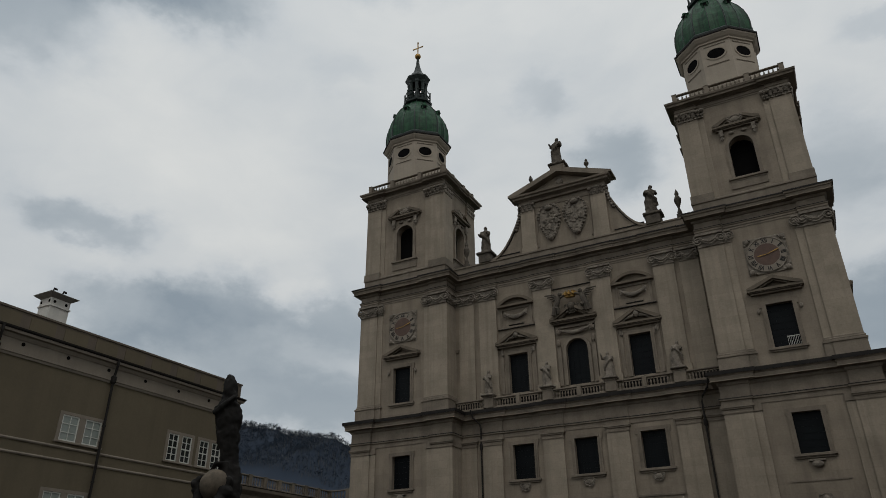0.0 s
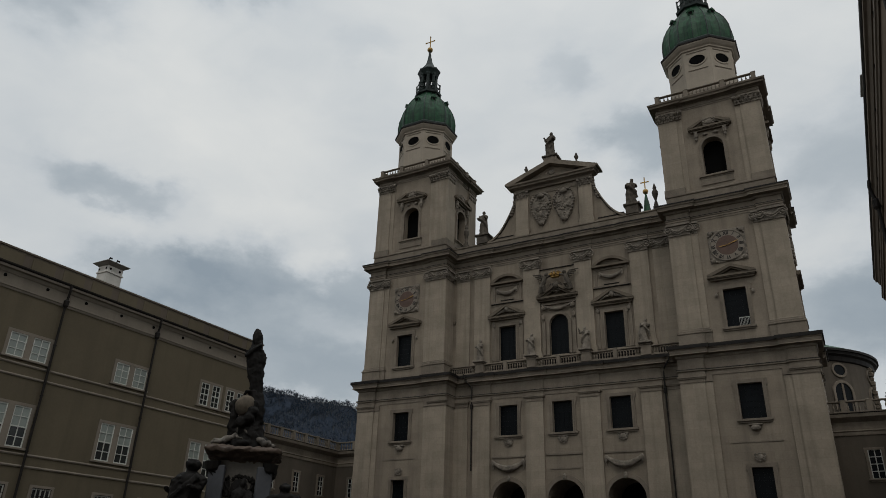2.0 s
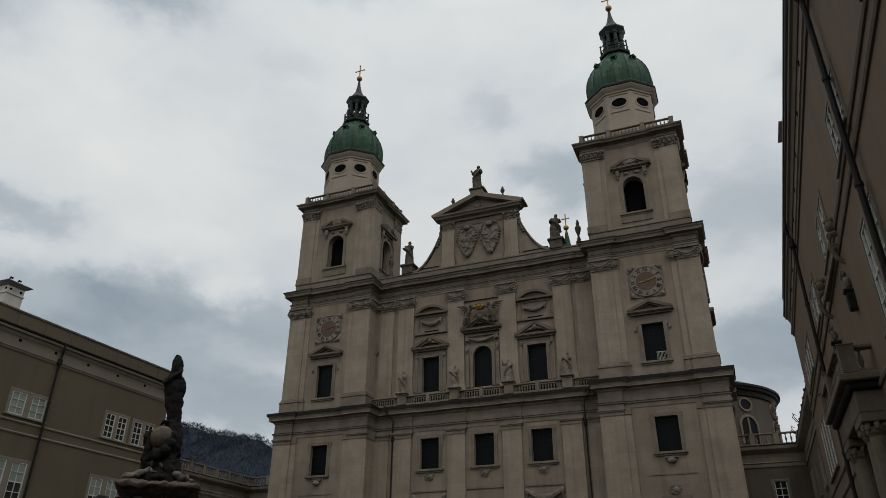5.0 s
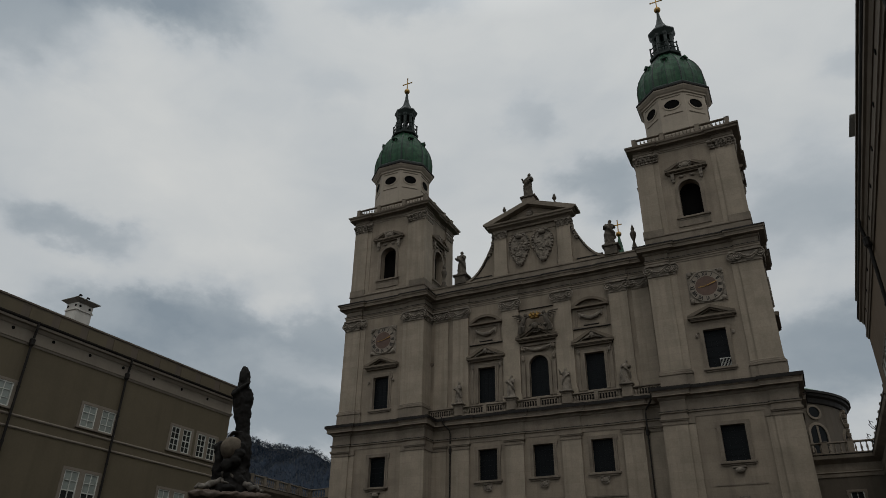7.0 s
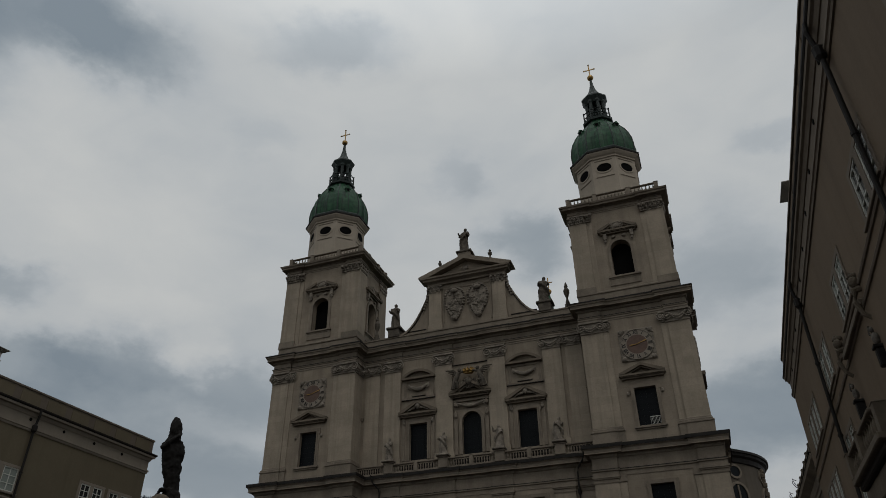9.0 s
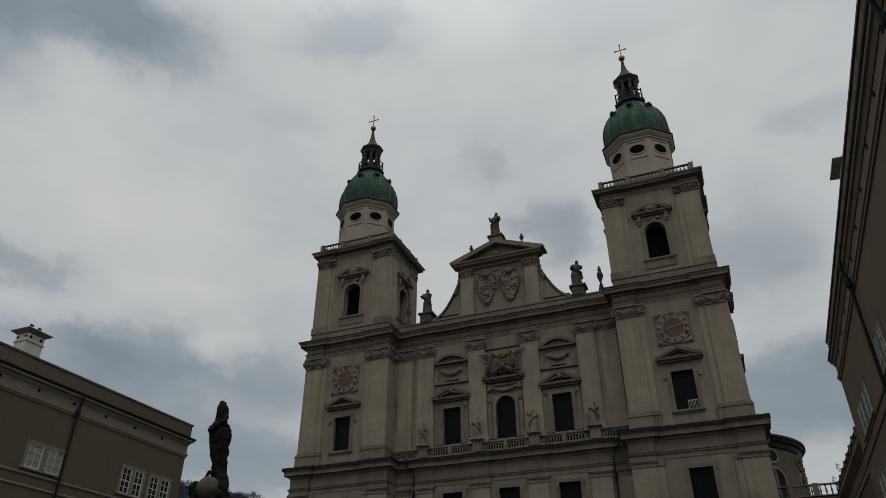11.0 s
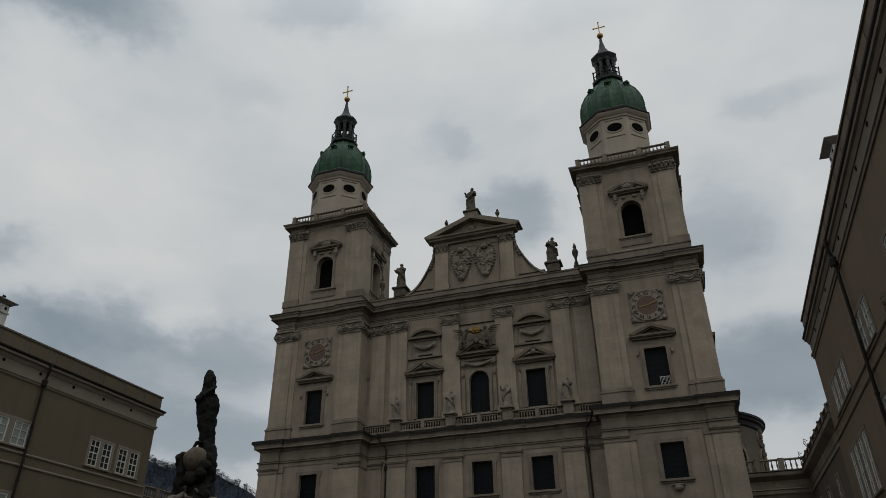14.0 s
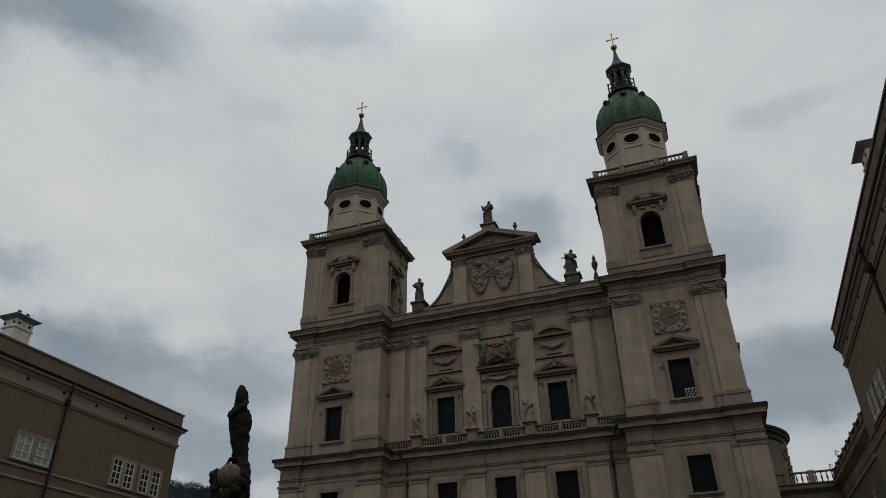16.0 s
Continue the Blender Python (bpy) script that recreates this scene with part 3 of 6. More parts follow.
def figure(bm, at, h, seed=0, turn=0.0, arms=((0.9, 0.5), (0.5, -0.2)), wide=1.0, staff=False):
    """A robed standing figure as one worn, folded mass."""
    rnd = random.Random(seed)
    m = Matrix.Translation(at) @ Matrix.Rotation(turn, 4, "Z")
    seg = 18
    prof = [(0.0, 0.23, 0.19), (0.04, 0.24, 0.2), (0.15, 0.2, 0.17), (0.3, 0.19, 0.16), (0.45, 0.185, 0.15), (0.56, 0.16, 0.125), (0.64, 0.165, 0.12), (0.74, 0.19, 0.12), (0.80, 0.175, 0.11), (0.835, 0.09, 0.075), (0.86, 0.05, 0.05), (0.88, 0.055, 0.06), (0.92, 0.075, 0.08), (0.96, 0.072, 0.078), (1.0, 0.03, 0.03)]
    lean = rnd.uniform(-0.05, 0.05)
    ph = rnd.uniform(0, 6)
    rings = []
    for z, rx, ry in prof:
        ring = []
        fold = 0.16 * max(0, 1 - z / 0.8)
        for i in range(seg):
            a = 2 * math.pi * i / seg
            k = 1 + fold * math.sin(5 * a + ph + 4 * z) + 0.5 * fold * math.sin(9 * a - 3 * z + ph)
            sway = lean * math.sin(math.pi * z * 1.3) * 2
            ring.append(bm.verts.new(m @ Vector(((rx * wide * k * math.cos(a) + sway) * h, ry * wide * k * math.sin(a) * h, z * h))))
        rings.append(ring)
    for a, b in zip(rings, rings[1:]):
        for i in range(seg):
            bm.faces.new((a[i], a[(i + 1) % seg], b[(i + 1) % seg], b[i]))
    bm.faces.new(rings[0][::-1])
    bm.faces.new(rings[-1])
    for s, (spread, lift) in zip((-1, 1), arms):
        sh = Vector((s * 0.16 * wide * h, 0, 0.775 * h))
        el = sh + Vector((s * 0.09 * spread * h, -0.05 * h, -0.14 * h + 0.08 * lift * h))
        ha = el + Vector((s * 0.05 * (2 * spread - 1) * h, -0.14 * h, (0.02 + 0.2 * lift) * h))
        tube(bm, [m @ sh, m @ ((sh + el) / 2 + Vector((s * 0.01 * h, 0, 0))), m @ el, m @ ((el + ha) / 2), m @ ha], 0.05 * h, 7, 0.028 * h)
    # cloak thrown over one shoulder
    s = rnd.choice((-1, 1))
    tube(bm, [m @ Vector((s * 0.17 * h * wide, -0.06 * h, 0.79 * h)), m @ Vector((0.02 * s * h, -0.15 * h, 0.62 * h)), m @ Vector((-s * 0.16 * h * wide, -0.12 * h, 0.46 * h)), m @ Vector((-s * 0.2 * h * wide, -0.02 * h, 0.26 * h))], 0.055 * h, 7, 0.04 * h)
    if staff:
        tube(bm, [m @ Vector((0.3 * h, -0.18 * h, 0.0)), m @ Vector((0.28 * h, -0.16 * h, 1.12 * h))], 0.012 * h, 5)
        tube(bm, [m @ Vector((0.2 * h, -0.16 * h, 1.0 * h)), m @ Vector((0.37 * h, -0.16 * h, 1.0 * h))], 0.012 * h, 5)
    return bm


def fuse(ob, voxel, rough=0.0):
    """Melts overlapping masses into one skin and roughens it a little."""
    m = ob.modifiers.new("fuse", "REMESH")
    m.mode, m.voxel_size = "VOXEL", voxel
    me = bpy.data.meshes.new_from_object(ob.evaluated_get(bpy.context.evaluated_depsgraph_get()))
    ob.modifiers.clear()
    old = ob.data
    me.name = old.name
    for v in me.vertices:
        if rough:
            q = v.co * 3.1
            v.co += rough * (Vector((noise.noise(q), noise.noise(q + Vector((7, 0, 0))), noise.noise(q + Vector((0, 7, 0))))) + 0.6 * Vector((noise.noise(q * 2.9), noise.noise(q * 2.9 + Vector((3, 0, 0))), noise.noise(q * 2.9 + Vector((0, 3, 0))))))
    ob.data = me
    me.polygons.foreach_set("use_smooth", [True] * len(me.polygons))
    return ob


def statue(name, at, h, label, mat, seed, turn=0.0, arms=((0.9, 0.5), (0.5, -0.2)), group="", base=True, staff=False, wide=1.0):
    bm = nb()
    b = 0.07 * h if base else 0.0
    if base:
        box(bm, -0.26 * h, 0.26 * h, -0.22 * h, 0.22 * h, 0, b, 0.02)
    figure(bm, (0, 0, b * 0.9), h - b, seed, turn, arms, wide, staff)
    o = fuse(part(name, bm, mat, None, smooth=True), 0.022 * h, 0.012 * h)
    o.location = at
    return tagged(o, label, "statue", group)


# ---- bell towers ----
HW1, HW2, HW3, DEP = 6.05, 5.6, 5.4, 8.6


def pier_path(hw, a, s, y0, y1, p):
    """Footprint with corner piers standing p proud of the wall."""
    f = [(-hw - p, y0 - p), (-a, y0 - p), (-a, y0), (a, y0), (a, y0 - p), (hw + p, y0 - p)]
    r = [(hw + p, y0 + s), (hw, y0 + s), (hw, y1 - s), (hw + p, y1 - s)]
    b = [(hw + p, y1 + p), (-hw - p, y1 + p)]
    l = [(-hw - p, y1 - s), (-hw, y1 - s), (-hw, y0 + s), (-hw - p, y0 + s)]
    return f + r + b + l


def wall_ring(bm, hw, y0, y1, z0, z1, front_holes, side_holes, depth):
    holed_wall(bm, -hw, hw, z0, z1, front_holes, depth, lambda u, v, d: (u, y0 + d, v))
    for s in (-1, 1):
        holed_wall(bm, y0, y1, z0, z1, side_holes, depth, lambda u, v, d, s=s: (s * (hw - d), u, v))
    holed_wall(bm, -hw, hw, z0, z1, [], depth, lambda u, v, d: (u, y1 - d, v))
    bmesh.ops.remove_doubles(bm, verts=bm.verts, dist=0.002)


def side_m(s, hw):
    """Turns a front-facing window to a side wall: s = -1 left, 1 right."""
    return Matrix.Translation((s * hw, 0, 0)) @ Matrix.Rotation(s * math.pi / 2, 4, "Z")


def build_tower(at_x, DX):
    T = thing("bell_tower", (at_x, 0, 0), "square beige stone bell tower with clock, balustrade and green copper dome", "tower", "twin bell towers")
    # ground storey
    bm = nb()
    w1 = (-1.0, 1.2, 15.5, 18.9)
    w0 = (-0.8, 1.0, 8.3, 11.1)
    wall_ring(bm, HW1, 0, DEP, 0, 20.0, [w1, w0], [], 0.6)
    part("ground_storey_wall", bm, STUCCO, T)
    for s in (-1, 1):
        bm = nb()
        x0, x1 = sorted((s * (HW1 + 0.25), s * (HW1 - 2.15)))
        box(bm, x0, x1, -0.25, 2.4, 0, 19.3)
        box(bm, min(x0, x0) - (0.1 if s < 0 else -0.0), x1 + (0.1 if s > 0 else 0), -0.38, 2.5, 0, 2.2, 0.04)
        part("pilaster", bm, DRESSED, T)
        bm = nb()
        xa, xb = sorted((s * (HW1 - 2.15), s * (HW1 - 2.85)))
        box(bm, xa, xb, -0.12, 0.2, 0, 19.3)
        part("pilaster", bm, DRESSED, T)
        bm = nb()
        cxm = (x0 + x1) / 2
        capital(bm, cxm, x1 - x0, 19.3, 0.7, -0.25, False)
        box(bm, xa - 0.05, xb + 0.05, -0.2, 0.2, 19.35, 19.98)
        box(bm, x0 - 0.1, x1 + 0.1, -0.2, 2.5, 19.32, 19.98)
        part("capital", bm, STONE, T)
        part("rear_pilaster", box(nb(), x0 if s < 0 else HW1 - 0.2, -HW1 + 0.2 if s < 0 else x1, DEP - 2.4, DEP + 0.25, 0, 19.98), STUCCO, T)
    # ruled joint between the two windows
    part("string_course", box(nb(), -2.3, 2.3, -0.05, 0.1, 13.35, 13.47), STONE, T)
    P1 = pier_path(HW1, HW1 - 2.2, 2.4, 0, DEP, 0.25)
    e1 = [(-0.3, 20.0), (0.06, 20.0), (0.06, 20.42), (0.18, 20.48), (0.18, 20.6), (0.03, 20.66), (0.03, 21.75), (0.14, 21.85), (0.18, 21.98), (0.18, 22.08), (0.64, 22.12), (0.58, 22.2), (0.62, 22.5), (0.70, 22.58), (0.74, 22.8), (-0.3, 22.95)]
    part("entablature", sweep(nb(), P1, e1, True), STONE, T)
    part("cornice_flashing", sweep(nb(), P1, [(-0.5, 22.86), (0.6, 22.82), (0.75, 22.70), (0.83, 22.66), (0.84, 23.0), (-0.5, 23.16)], True), SHEET, T, "dark sheet-metal cornice cover")
    part("lead_strip", sweep(nb(), P1, [(-0.1, 20.6), (0.21, 20.6), (0.21, 20.67), (-0.1, 20.68)], True), SHEET, T, "dark lead strip")
    # second storey
    bm = nb()
    w2 = (-1.1, 1.1, 24.6, 28.65)
    wall_ring(bm, HW2, 0, DEP, 22.9, 36.8, [w2], [], 0.6)
    part("upper_storey_wall", bm, STUCCO, T)
    for s in (-1, 1):
        bm = nb()
        x0, x1 = sorted((s * (HW2 + 0.22), s * (HW2 - 2.1)))
        box(bm, x0, x1, -0.22, 2.3, 22.95, 35.5)
        part("pilaster", bm, DRESSED, T)
        xa, xb = sorted((s * (HW2 - 2.1), s * (HW2 - 2.8)))
        part("pilaster", box(nb(), xa, xb, -0.1, 0.2, 22.95, 35.6), DRESSED, T)
        bm = nb()
        ped = [(0.14, 23.0), (0.14, 24.25), (0.22, 24.32), (0.22, 24.45), (0.1, 24.5), (0.12, 24.62), (0.04, 24.68), (0.03, 24.82)]
        part("pedestal", stack(bm, x0, x1, -0.22, 2.3, ped), STONE, T)
        part("pedestal", stack(nb(), xa, xb, -0.1, 0.2, [(o - 0.004, z) for o, z in ped]), STONE, T)
        bm = nb()
        capital(bm, (x0 + x1) / 2, x1 - x0 - 0.1, 35.4, 1.4, -0.24)
        capital(bm, (xa + xb) / 2, 0.6, 35.45, 1.3, -0.1)
        part("ionic_capital", bm, CARVED, T)
        bm = nb()
        capital(bm, 0, 2.3, 35.4, 1.4, 0)
        o = part("ionic_capital", bm, CARVED, T)
        o.matrix_basis = side_m(s, HW2 + 0.22) @ Matrix.Translation((s * 1.1, 0, 0))
        part("rear_pilaster", box(nb(), x0 if s < 0 else HW2 - 0.2, -HW2 + 0.2 if s < 0 else x1, DEP - 2.3, DEP + 0.22, 22.95, 36.75), STUCCO, T)
    P2 = pier_path(HW2, HW2 - 2.15, 2.3, 0, DEP, 0.22)
    e2 = [(-0.3, 36.78), (0.05, 36.78), (0.05, 37.0), (0.1, 37.02), (0.1, 37.22), (0.17, 37.28), (0.17, 37.38), (0.03, 37.42), (0.03, 38.05), (0.16, 38.10), (0.22, 38.22), (0.22, 38.32), (0.76, 38.36), (0.70, 38.44), (0.76, 38.70), (0.86, 38.76), (0.90, 38.95), (-0.3, 39.05)]
    part("entablature", sweep(nb(), P2, e2, True), STONE, T)
    part("cornice_flashing", sweep(nb(), P2, [(-0.6, 39.0), (0.91, 38.92), (0.95, 38.92), (0.95, 39.05), (-0.6, 39.25)], True), SHEET, T, "dark sheet-metal cornice cover")
    part("lead_strip", sweep(nb(), P2, [(-0.1, 37.37), (0.2, 37.37), (0.2, 37.43), (-0.1, 37.44)], True), SHEET, T, "dark lead strip")
    # belfry
    yb0, yb1 = 0.1, 8.2
    bm = nb()
    b = (-1.15, 1.15, 42.2, 46.9)
    wall_ring(bm, HW3, yb0, yb1, 39.0, 51.35, [b], [(3.1, 5.3, 42.2, 46.9)], 0.9)
    arch_plate(bm, 0, 2.3, 42.2, 46.9, -1.15, 1.15, 46.9, yb0 + 0.01, yb0 + 0.85)
    part("belfry_wall", bm, STUCCO, T)
    # added black box: the belfry's inner shade as colour
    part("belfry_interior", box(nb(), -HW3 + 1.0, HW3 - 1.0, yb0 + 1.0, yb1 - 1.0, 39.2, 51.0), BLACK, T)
    part("belfry_base", sweep(nb(), [(-HW3, yb0), (HW3, yb0), (HW3, yb1), (-HW3, yb1)], [(-0.2, 39.05), (0.2, 39.05), (0.2, 40.2), (0.3, 40.26), (0.3, 40.4), (0.12, 40.55), (-0.2, 40.6)], True), STONE, T)
    for s in (-1, 1):
        x0, x1 = sorted((s * (HW3 + 0.18), s * (HW3 - 1.9)))
        bm = box(nb(), x0, x1, yb0 - 0.18, yb0 + 2.0, 40.3, 50.2)
        part("pilaster", bm, DRESSED, T)
        xa, xb = sorted((s * (HW3 - 1.9), s * (HW3 - 2.5)))
        part("pilaster", box(nb(), xa, xb, yb0 - 0.08, yb0 + 0.2, 40.3, 50.2), DRESSED, T)
        bm = nb()
        box(bm, x0 - 0.1, x1 + 0.1, yb0 - 0.3, yb0 + 2.1, 40.3, 41.2, 0.02)
        part("pedestal", bm, STONE, T)
        for q, ww in (((xa + xb) / 2, 0.6), ((x0 + x1) / 2, x1 - x0)):
            bm = nb()
            box(bm, q - ww / 2 - 0.1, q + ww / 2 + 0.1, yb0 - 0.36, yb0 + 0.3, 51.15, 51.33)
            box(bm, q - ww / 2, q + ww / 2, yb0 - 0.24, yb0 + 0.2, 50.15, 51.15)
            leaves(bm, q, ww, yb0 - 0.24, 50.2, 0.95)
            if ww < 0.7:
                part("leafy_capital", bm, CARVED, T)
        rear = nb()
        for k in range(4):
            for j in range(2):
                lump(bm, (s * (HW3 + 0.2 + 0.08 * j), yb0 + 0.1 + 0.55 * k, 50.4 + 0.42 * j), 0.3, 0.5, 0.95, 1.0, 2)
                lump(rear, (s * (HW3 + 0.2 + 0.08 * j), yb1 - 0.1 - 0.55 * k, 50.4 + 0.42 * j), 0.3, 0.5, 0.95, 1.0, 2)
        part("leafy_capital", bm, CARVED, T)
        part("leafy_capital", rear, CARVED, T)
        bm = box(nb(), x0 if s < 0 else HW3 - 0.2, -HW3 + 0.2 if s < 0 else x1, yb1 - 2.0, yb1 + 0.18, 40.3, 51.3)
        part("rear_pilaster", bm, STUCCO, T)
    P3 = pier_path(HW3, HW3 - 1.95, 2.0, yb0, yb1, 0.18)
    e3 = [(-0.3, 51.33), (0.06, 51.33), (0.06, 51.5), (0.12, 51.53), (0.12, 51.66), (0.04, 51.7), (0.04, 51.95), (0.16, 51.98), (0.16, 52.05), (0.70, 52.08), (0.64, 52.15), (0.68, 52.32), (0.82, 52.4), (0.88, 52.58), (-0.3, 52.7)]
    part("entablature", sweep(nb(), P3, e3, True), STONE, T)
    part("tower_platform", box(nb(), -HW3 + 0.2, HW3 - 0.2, yb0 + 0.2, yb1 - 0.2, 52.3, 53.0), STONE, T)
    part("parapet_plinth", sweep(nb(), [(-HW3, yb0), (HW3, yb0), (HW3, yb1), (-HW3, yb1)], [(-0.4, 52.7), (0.14, 52.7), (0.14, 53.05), (-0.4, 53.1)], True), STONE, T)
    q = 0.04
    for a_, b_ in (((-HW3 + q, yb0 + q), (HW3 - q, yb0 + q)), ((HW3 - q, yb0 + q), (HW3 - q, yb1 - q)), ((HW3 - q, yb1 - q), (-HW3 + q, yb1 - q)), ((-HW3 + q, yb1 - q), (-HW3 + q, yb0 + q))):
        balustrade(T, (*a_, 0), (*b_, 0), 53.08, 0.95, (0.0, 0.31, 0.69, 1.0), 0.38)
    # windows
    def rect_window(w, y, ped=None, sill=True):
        cx, ww = (w[0] + w[1]) / 2, w[1] - w[0]
        f = part("window", frame_bm(cx, ww, w[2], w[3], y), STONE, T, "stone-framed rectangular window with dark glazing")
        pane_grid(f, cx, ww, w[2], w[3], y + 0.35)
        part("sill", sill_bm(cx, ww + 1.0, w[2], y), STONE, f)
        return f, cx, ww
    f, cx, ww = rect_window(w1, 0)
    bm = nb()
    lump(bm, (cx, -0.2, 14.65), 0.42, 1.1, 0.6, 0.7, 2)
    box(bm, cx - 0.6, cx + 0.6, -0.35, 0.1, 14.85, 15.0, 0.03)
    part("carved_bracket", bm, CARVED, f)
    f, cx, ww = rect_window(w0, 0)
    bm = nb()
    cartouche(bm, cx, 12.0, -0.15, 1.0, 0.8, 5)
    part("carved_keystone", bm, CARVED, f)
    f, cx, ww = rect_window(w2, 0)
    part("pediment", swan_pediment(nb(), 0, 4.7, 29.85, 31.15, 0, 0.6), BALC, f, "dark weathered pediment")
    for s in (-1, 1):
        bm = nb()
        lump(bm, (s * 1.75, -0.12, 28.1), 0.16, 1, 1, 1.6)
        part("bracket", bm, CARVED, f)
    # belfry window surrounds, front and both sides
    def bel_window(m, cx):
        f = part("belfry_window", band(nb(), arch_pts(cx, 2.3, 42.2, 46.9), arch_pts(cx, 2.3, 42.2, 46.9, inner=0.34), -0.14, 0.1), STONE, T, "round-headed open belfry window")
        f.matrix_basis = m
        bm = sill_bm(cx, 3.6, 42.2, 0)
        box(bm, cx - 1.7, cx + 1.7, -0.1, 0.1, 41.0, 41.9)
        part("sill", bm, STONE, f)
        bm = swan_pediment(nb(), cx, 4.6, 48.1, 49.6, 0, 0.55, True)
        part("pediment", bm, BALC, f)
        bm = nb()
        cartouche(bm, cx, 48.95, -0.2, 1.5, 1.0, 3)
        part("carved_ornament", bm, CARVED, f)
        for s in (-1, 1):
            bm = box(nb(), cx + s * 1.55 - 0.2, cx + s * 1.55 + 0.2, -0.4, 0.1, 47.1, 47.9, 0.04)
            lump(bm, (cx + s * 1.55, -0.22, 46.95), 0.2, 1, 0.8, 1.5)
            part("scroll_bracket", bm, CARVED, f)
            bm = nb()
            lump(bm, (cx + s * 0.6, -0.15, 47.45), 0.2, 1.4, 0.7, 0.9, 2)
            part("carved_boss", bm, CARVED, f)
    bel_window(Matrix.Translation((0, yb0, 0)), 0)
    for s in (-1, 1):
        bel_window(Matrix.Translation((s * HW3, 4.2, 0)) @ Matrix.Rotation(s * math.pi / 2, 4, "Z"), 0)
        bm = nb()
        arch_plate(bm, 0, 2.2, 42.2, 46.9, -1.1, 1.1, 46.9, 0.01, 0.8)
        o = part("arch_head", bm, STUCCO, T)
        o.matrix_basis = Matrix.Translation((s * HW3, 4.2, 0)) @ Matrix.Rotation(s * math.pi / 2, 4, "Z")
    # blind window and pediment on the side walls of the upper storey
    for s in (-1, 1):
        m = side_m(s, HW2) @ Matrix.Translation((s * 4.2, 0, 0))
        f = part("blind_window", frame_bm(0, 2.2, 24.6, 28.65, 0), STONE, T, "blind stone-framed window")
        f.matrix_basis = m
        part("pediment", swan_pediment(nb(), 0, 4.7, 29.85, 31.15, 0, 0.6), BALC, f, "dark weathered pediment")
        bm = nb()
        cartouche(bm, 0, 33.4, -0.25, 3.0, 3.2, 8)
        part("carved_relief", bm, CARVED, f)
    # clock
    bm = box(nb(), -1.85, 1.85, -0.1, 0.1, 31.6, 35.3, 0.04)
    clock = part("clock", bm, CARVED, T, "square stone clock face with Roman numerals and gilt pointers")
    zc = 33.45
    part("dial_ring", band(nb(), [(1.0 * math.sin(a), zc + 1.0 * math.cos(a)) for a in [i * math.pi / 20 for i in range(41)]], [(1.66 * math.sin(a), zc + 1.66 * math.cos(a)) for a in [i * math.pi / 20 for i in range(41)]], -0.17, -0.1), DIALRING, clock, "pale numeral ring")
    part("dial", prism(nb(), [(1.1 * math.sin(i * math.pi / 20), zc + 1.1 * math.cos(i * math.pi / 20)) for i in range(40)], -0.175, -0.1), DIAL, clock, "reddish-brown dial centre")
    bm = nb()
    for sx in (-1, 1):
        for sz in (-1, 1):
            lump(bm, (sx * 1.55, -0.16, zc + sz * 1.55), 0.27, 1, 0.7, 1, 2)
            lump(bm, (sx * 1.25, -0.12, zc + sz * 1.72), 0.15)
            lump(bm, (sx * 1.72, -0.12, zc + sz * 1.25), 0.15)
    tube(bm, [(1.72 * math.sin(i * math.pi / 16), -0.17, zc + 1.72 * math.cos(i * math.pi / 16)) for i in range(33)], 0.06, 6)
    part("spandrel_ornament", bm, CARVED, clock)
    for i, txt in enumerate(("XII", "I", "II", "III", "IIII", "V", "VI", "VII", "VIII", "IX", "X", "XI")):
        cu = bpy.data.curves.new("numeral", "FONT")
        cu.body, cu.size, cu.align_x, cu.align_y, cu.extrude, cu.offset = txt, 0.6, "CENTER", "CENTER", 0.012, 0.012
        tmp = bpy.data.objects.new("numeral_text", cu)
        me = bpy.data.meshes.new_from_object(tmp)
        bpy.data.objects.remove(tmp)
        me.materials.clear()
        me.materials.append(NUMERAL)
        o = new("numeral", me)
        o.parent = clock
        a = i * math.pi / 6
        o.matrix_basis = Matrix.Translation((1.38 * math.sin(a), -0.185, zc + 1.38 * math.cos(a))) @ Matrix.Rotation(a, 4, "Y") @ Matrix.Rotation(math.pi / 2, 4, "X") @ Matrix.Diagonal((0.75, 1.0, 1, 1))
        if i == 0:
            o["label"] = "black Roman numeral"
    for name, ang, ln, ww in (("hour_hand", 1.25, 1.2, 0.035), ("minute_hand", 4.6, 0.85, 0.03)):
        bm = prism(nb(), [(-ww * 0.4, -0.25), (ww * 0.4, -0.25), (ww, ln * 0.55), (ww * 1.8, ln * 0.68), (0, ln), (-ww * 1.8, ln * 0.68), (-ww, ln * 0.55)], -0.02, 0.02)
        o = part(name, bm, GOLD, clock, "gilt clock hand")
        o.matrix_basis = Matrix.Translation((0, -0.24, zc)) @ Matrix.Rotation(ang, 4, "Y")
    # octagonal drum, dome and lantern
    yc, SQ = 3.95, 0.9
    t8 = math.pi / 8
    k8 = 1 / math.cos(t8)

    def eight(prof):
        return lathe(nb(), [(r * k8, z) for r, z in prof], 8, (DX, yc, 0), t8, SQ)
    part("drum_wall", eight([(3.75, 52.9), (3.75, 60.0)]), PALE, T, "pale plastered octagonal drum")
    part("drum_cornice", eight([(3.78, 59.8), (3.9, 59.85), (3.92, 60.05), (4.1, 60.2), (4.33, 60.5), (4.36, 60.72), (4.1, 60.8)]), PALE, T)
    part("eaves_band", eight([(4.3, 60.66), (4.46, 60.68), (4.48, 60.86), (4.0, 61.2)]), SHEET, T, "dark metal eaves band")
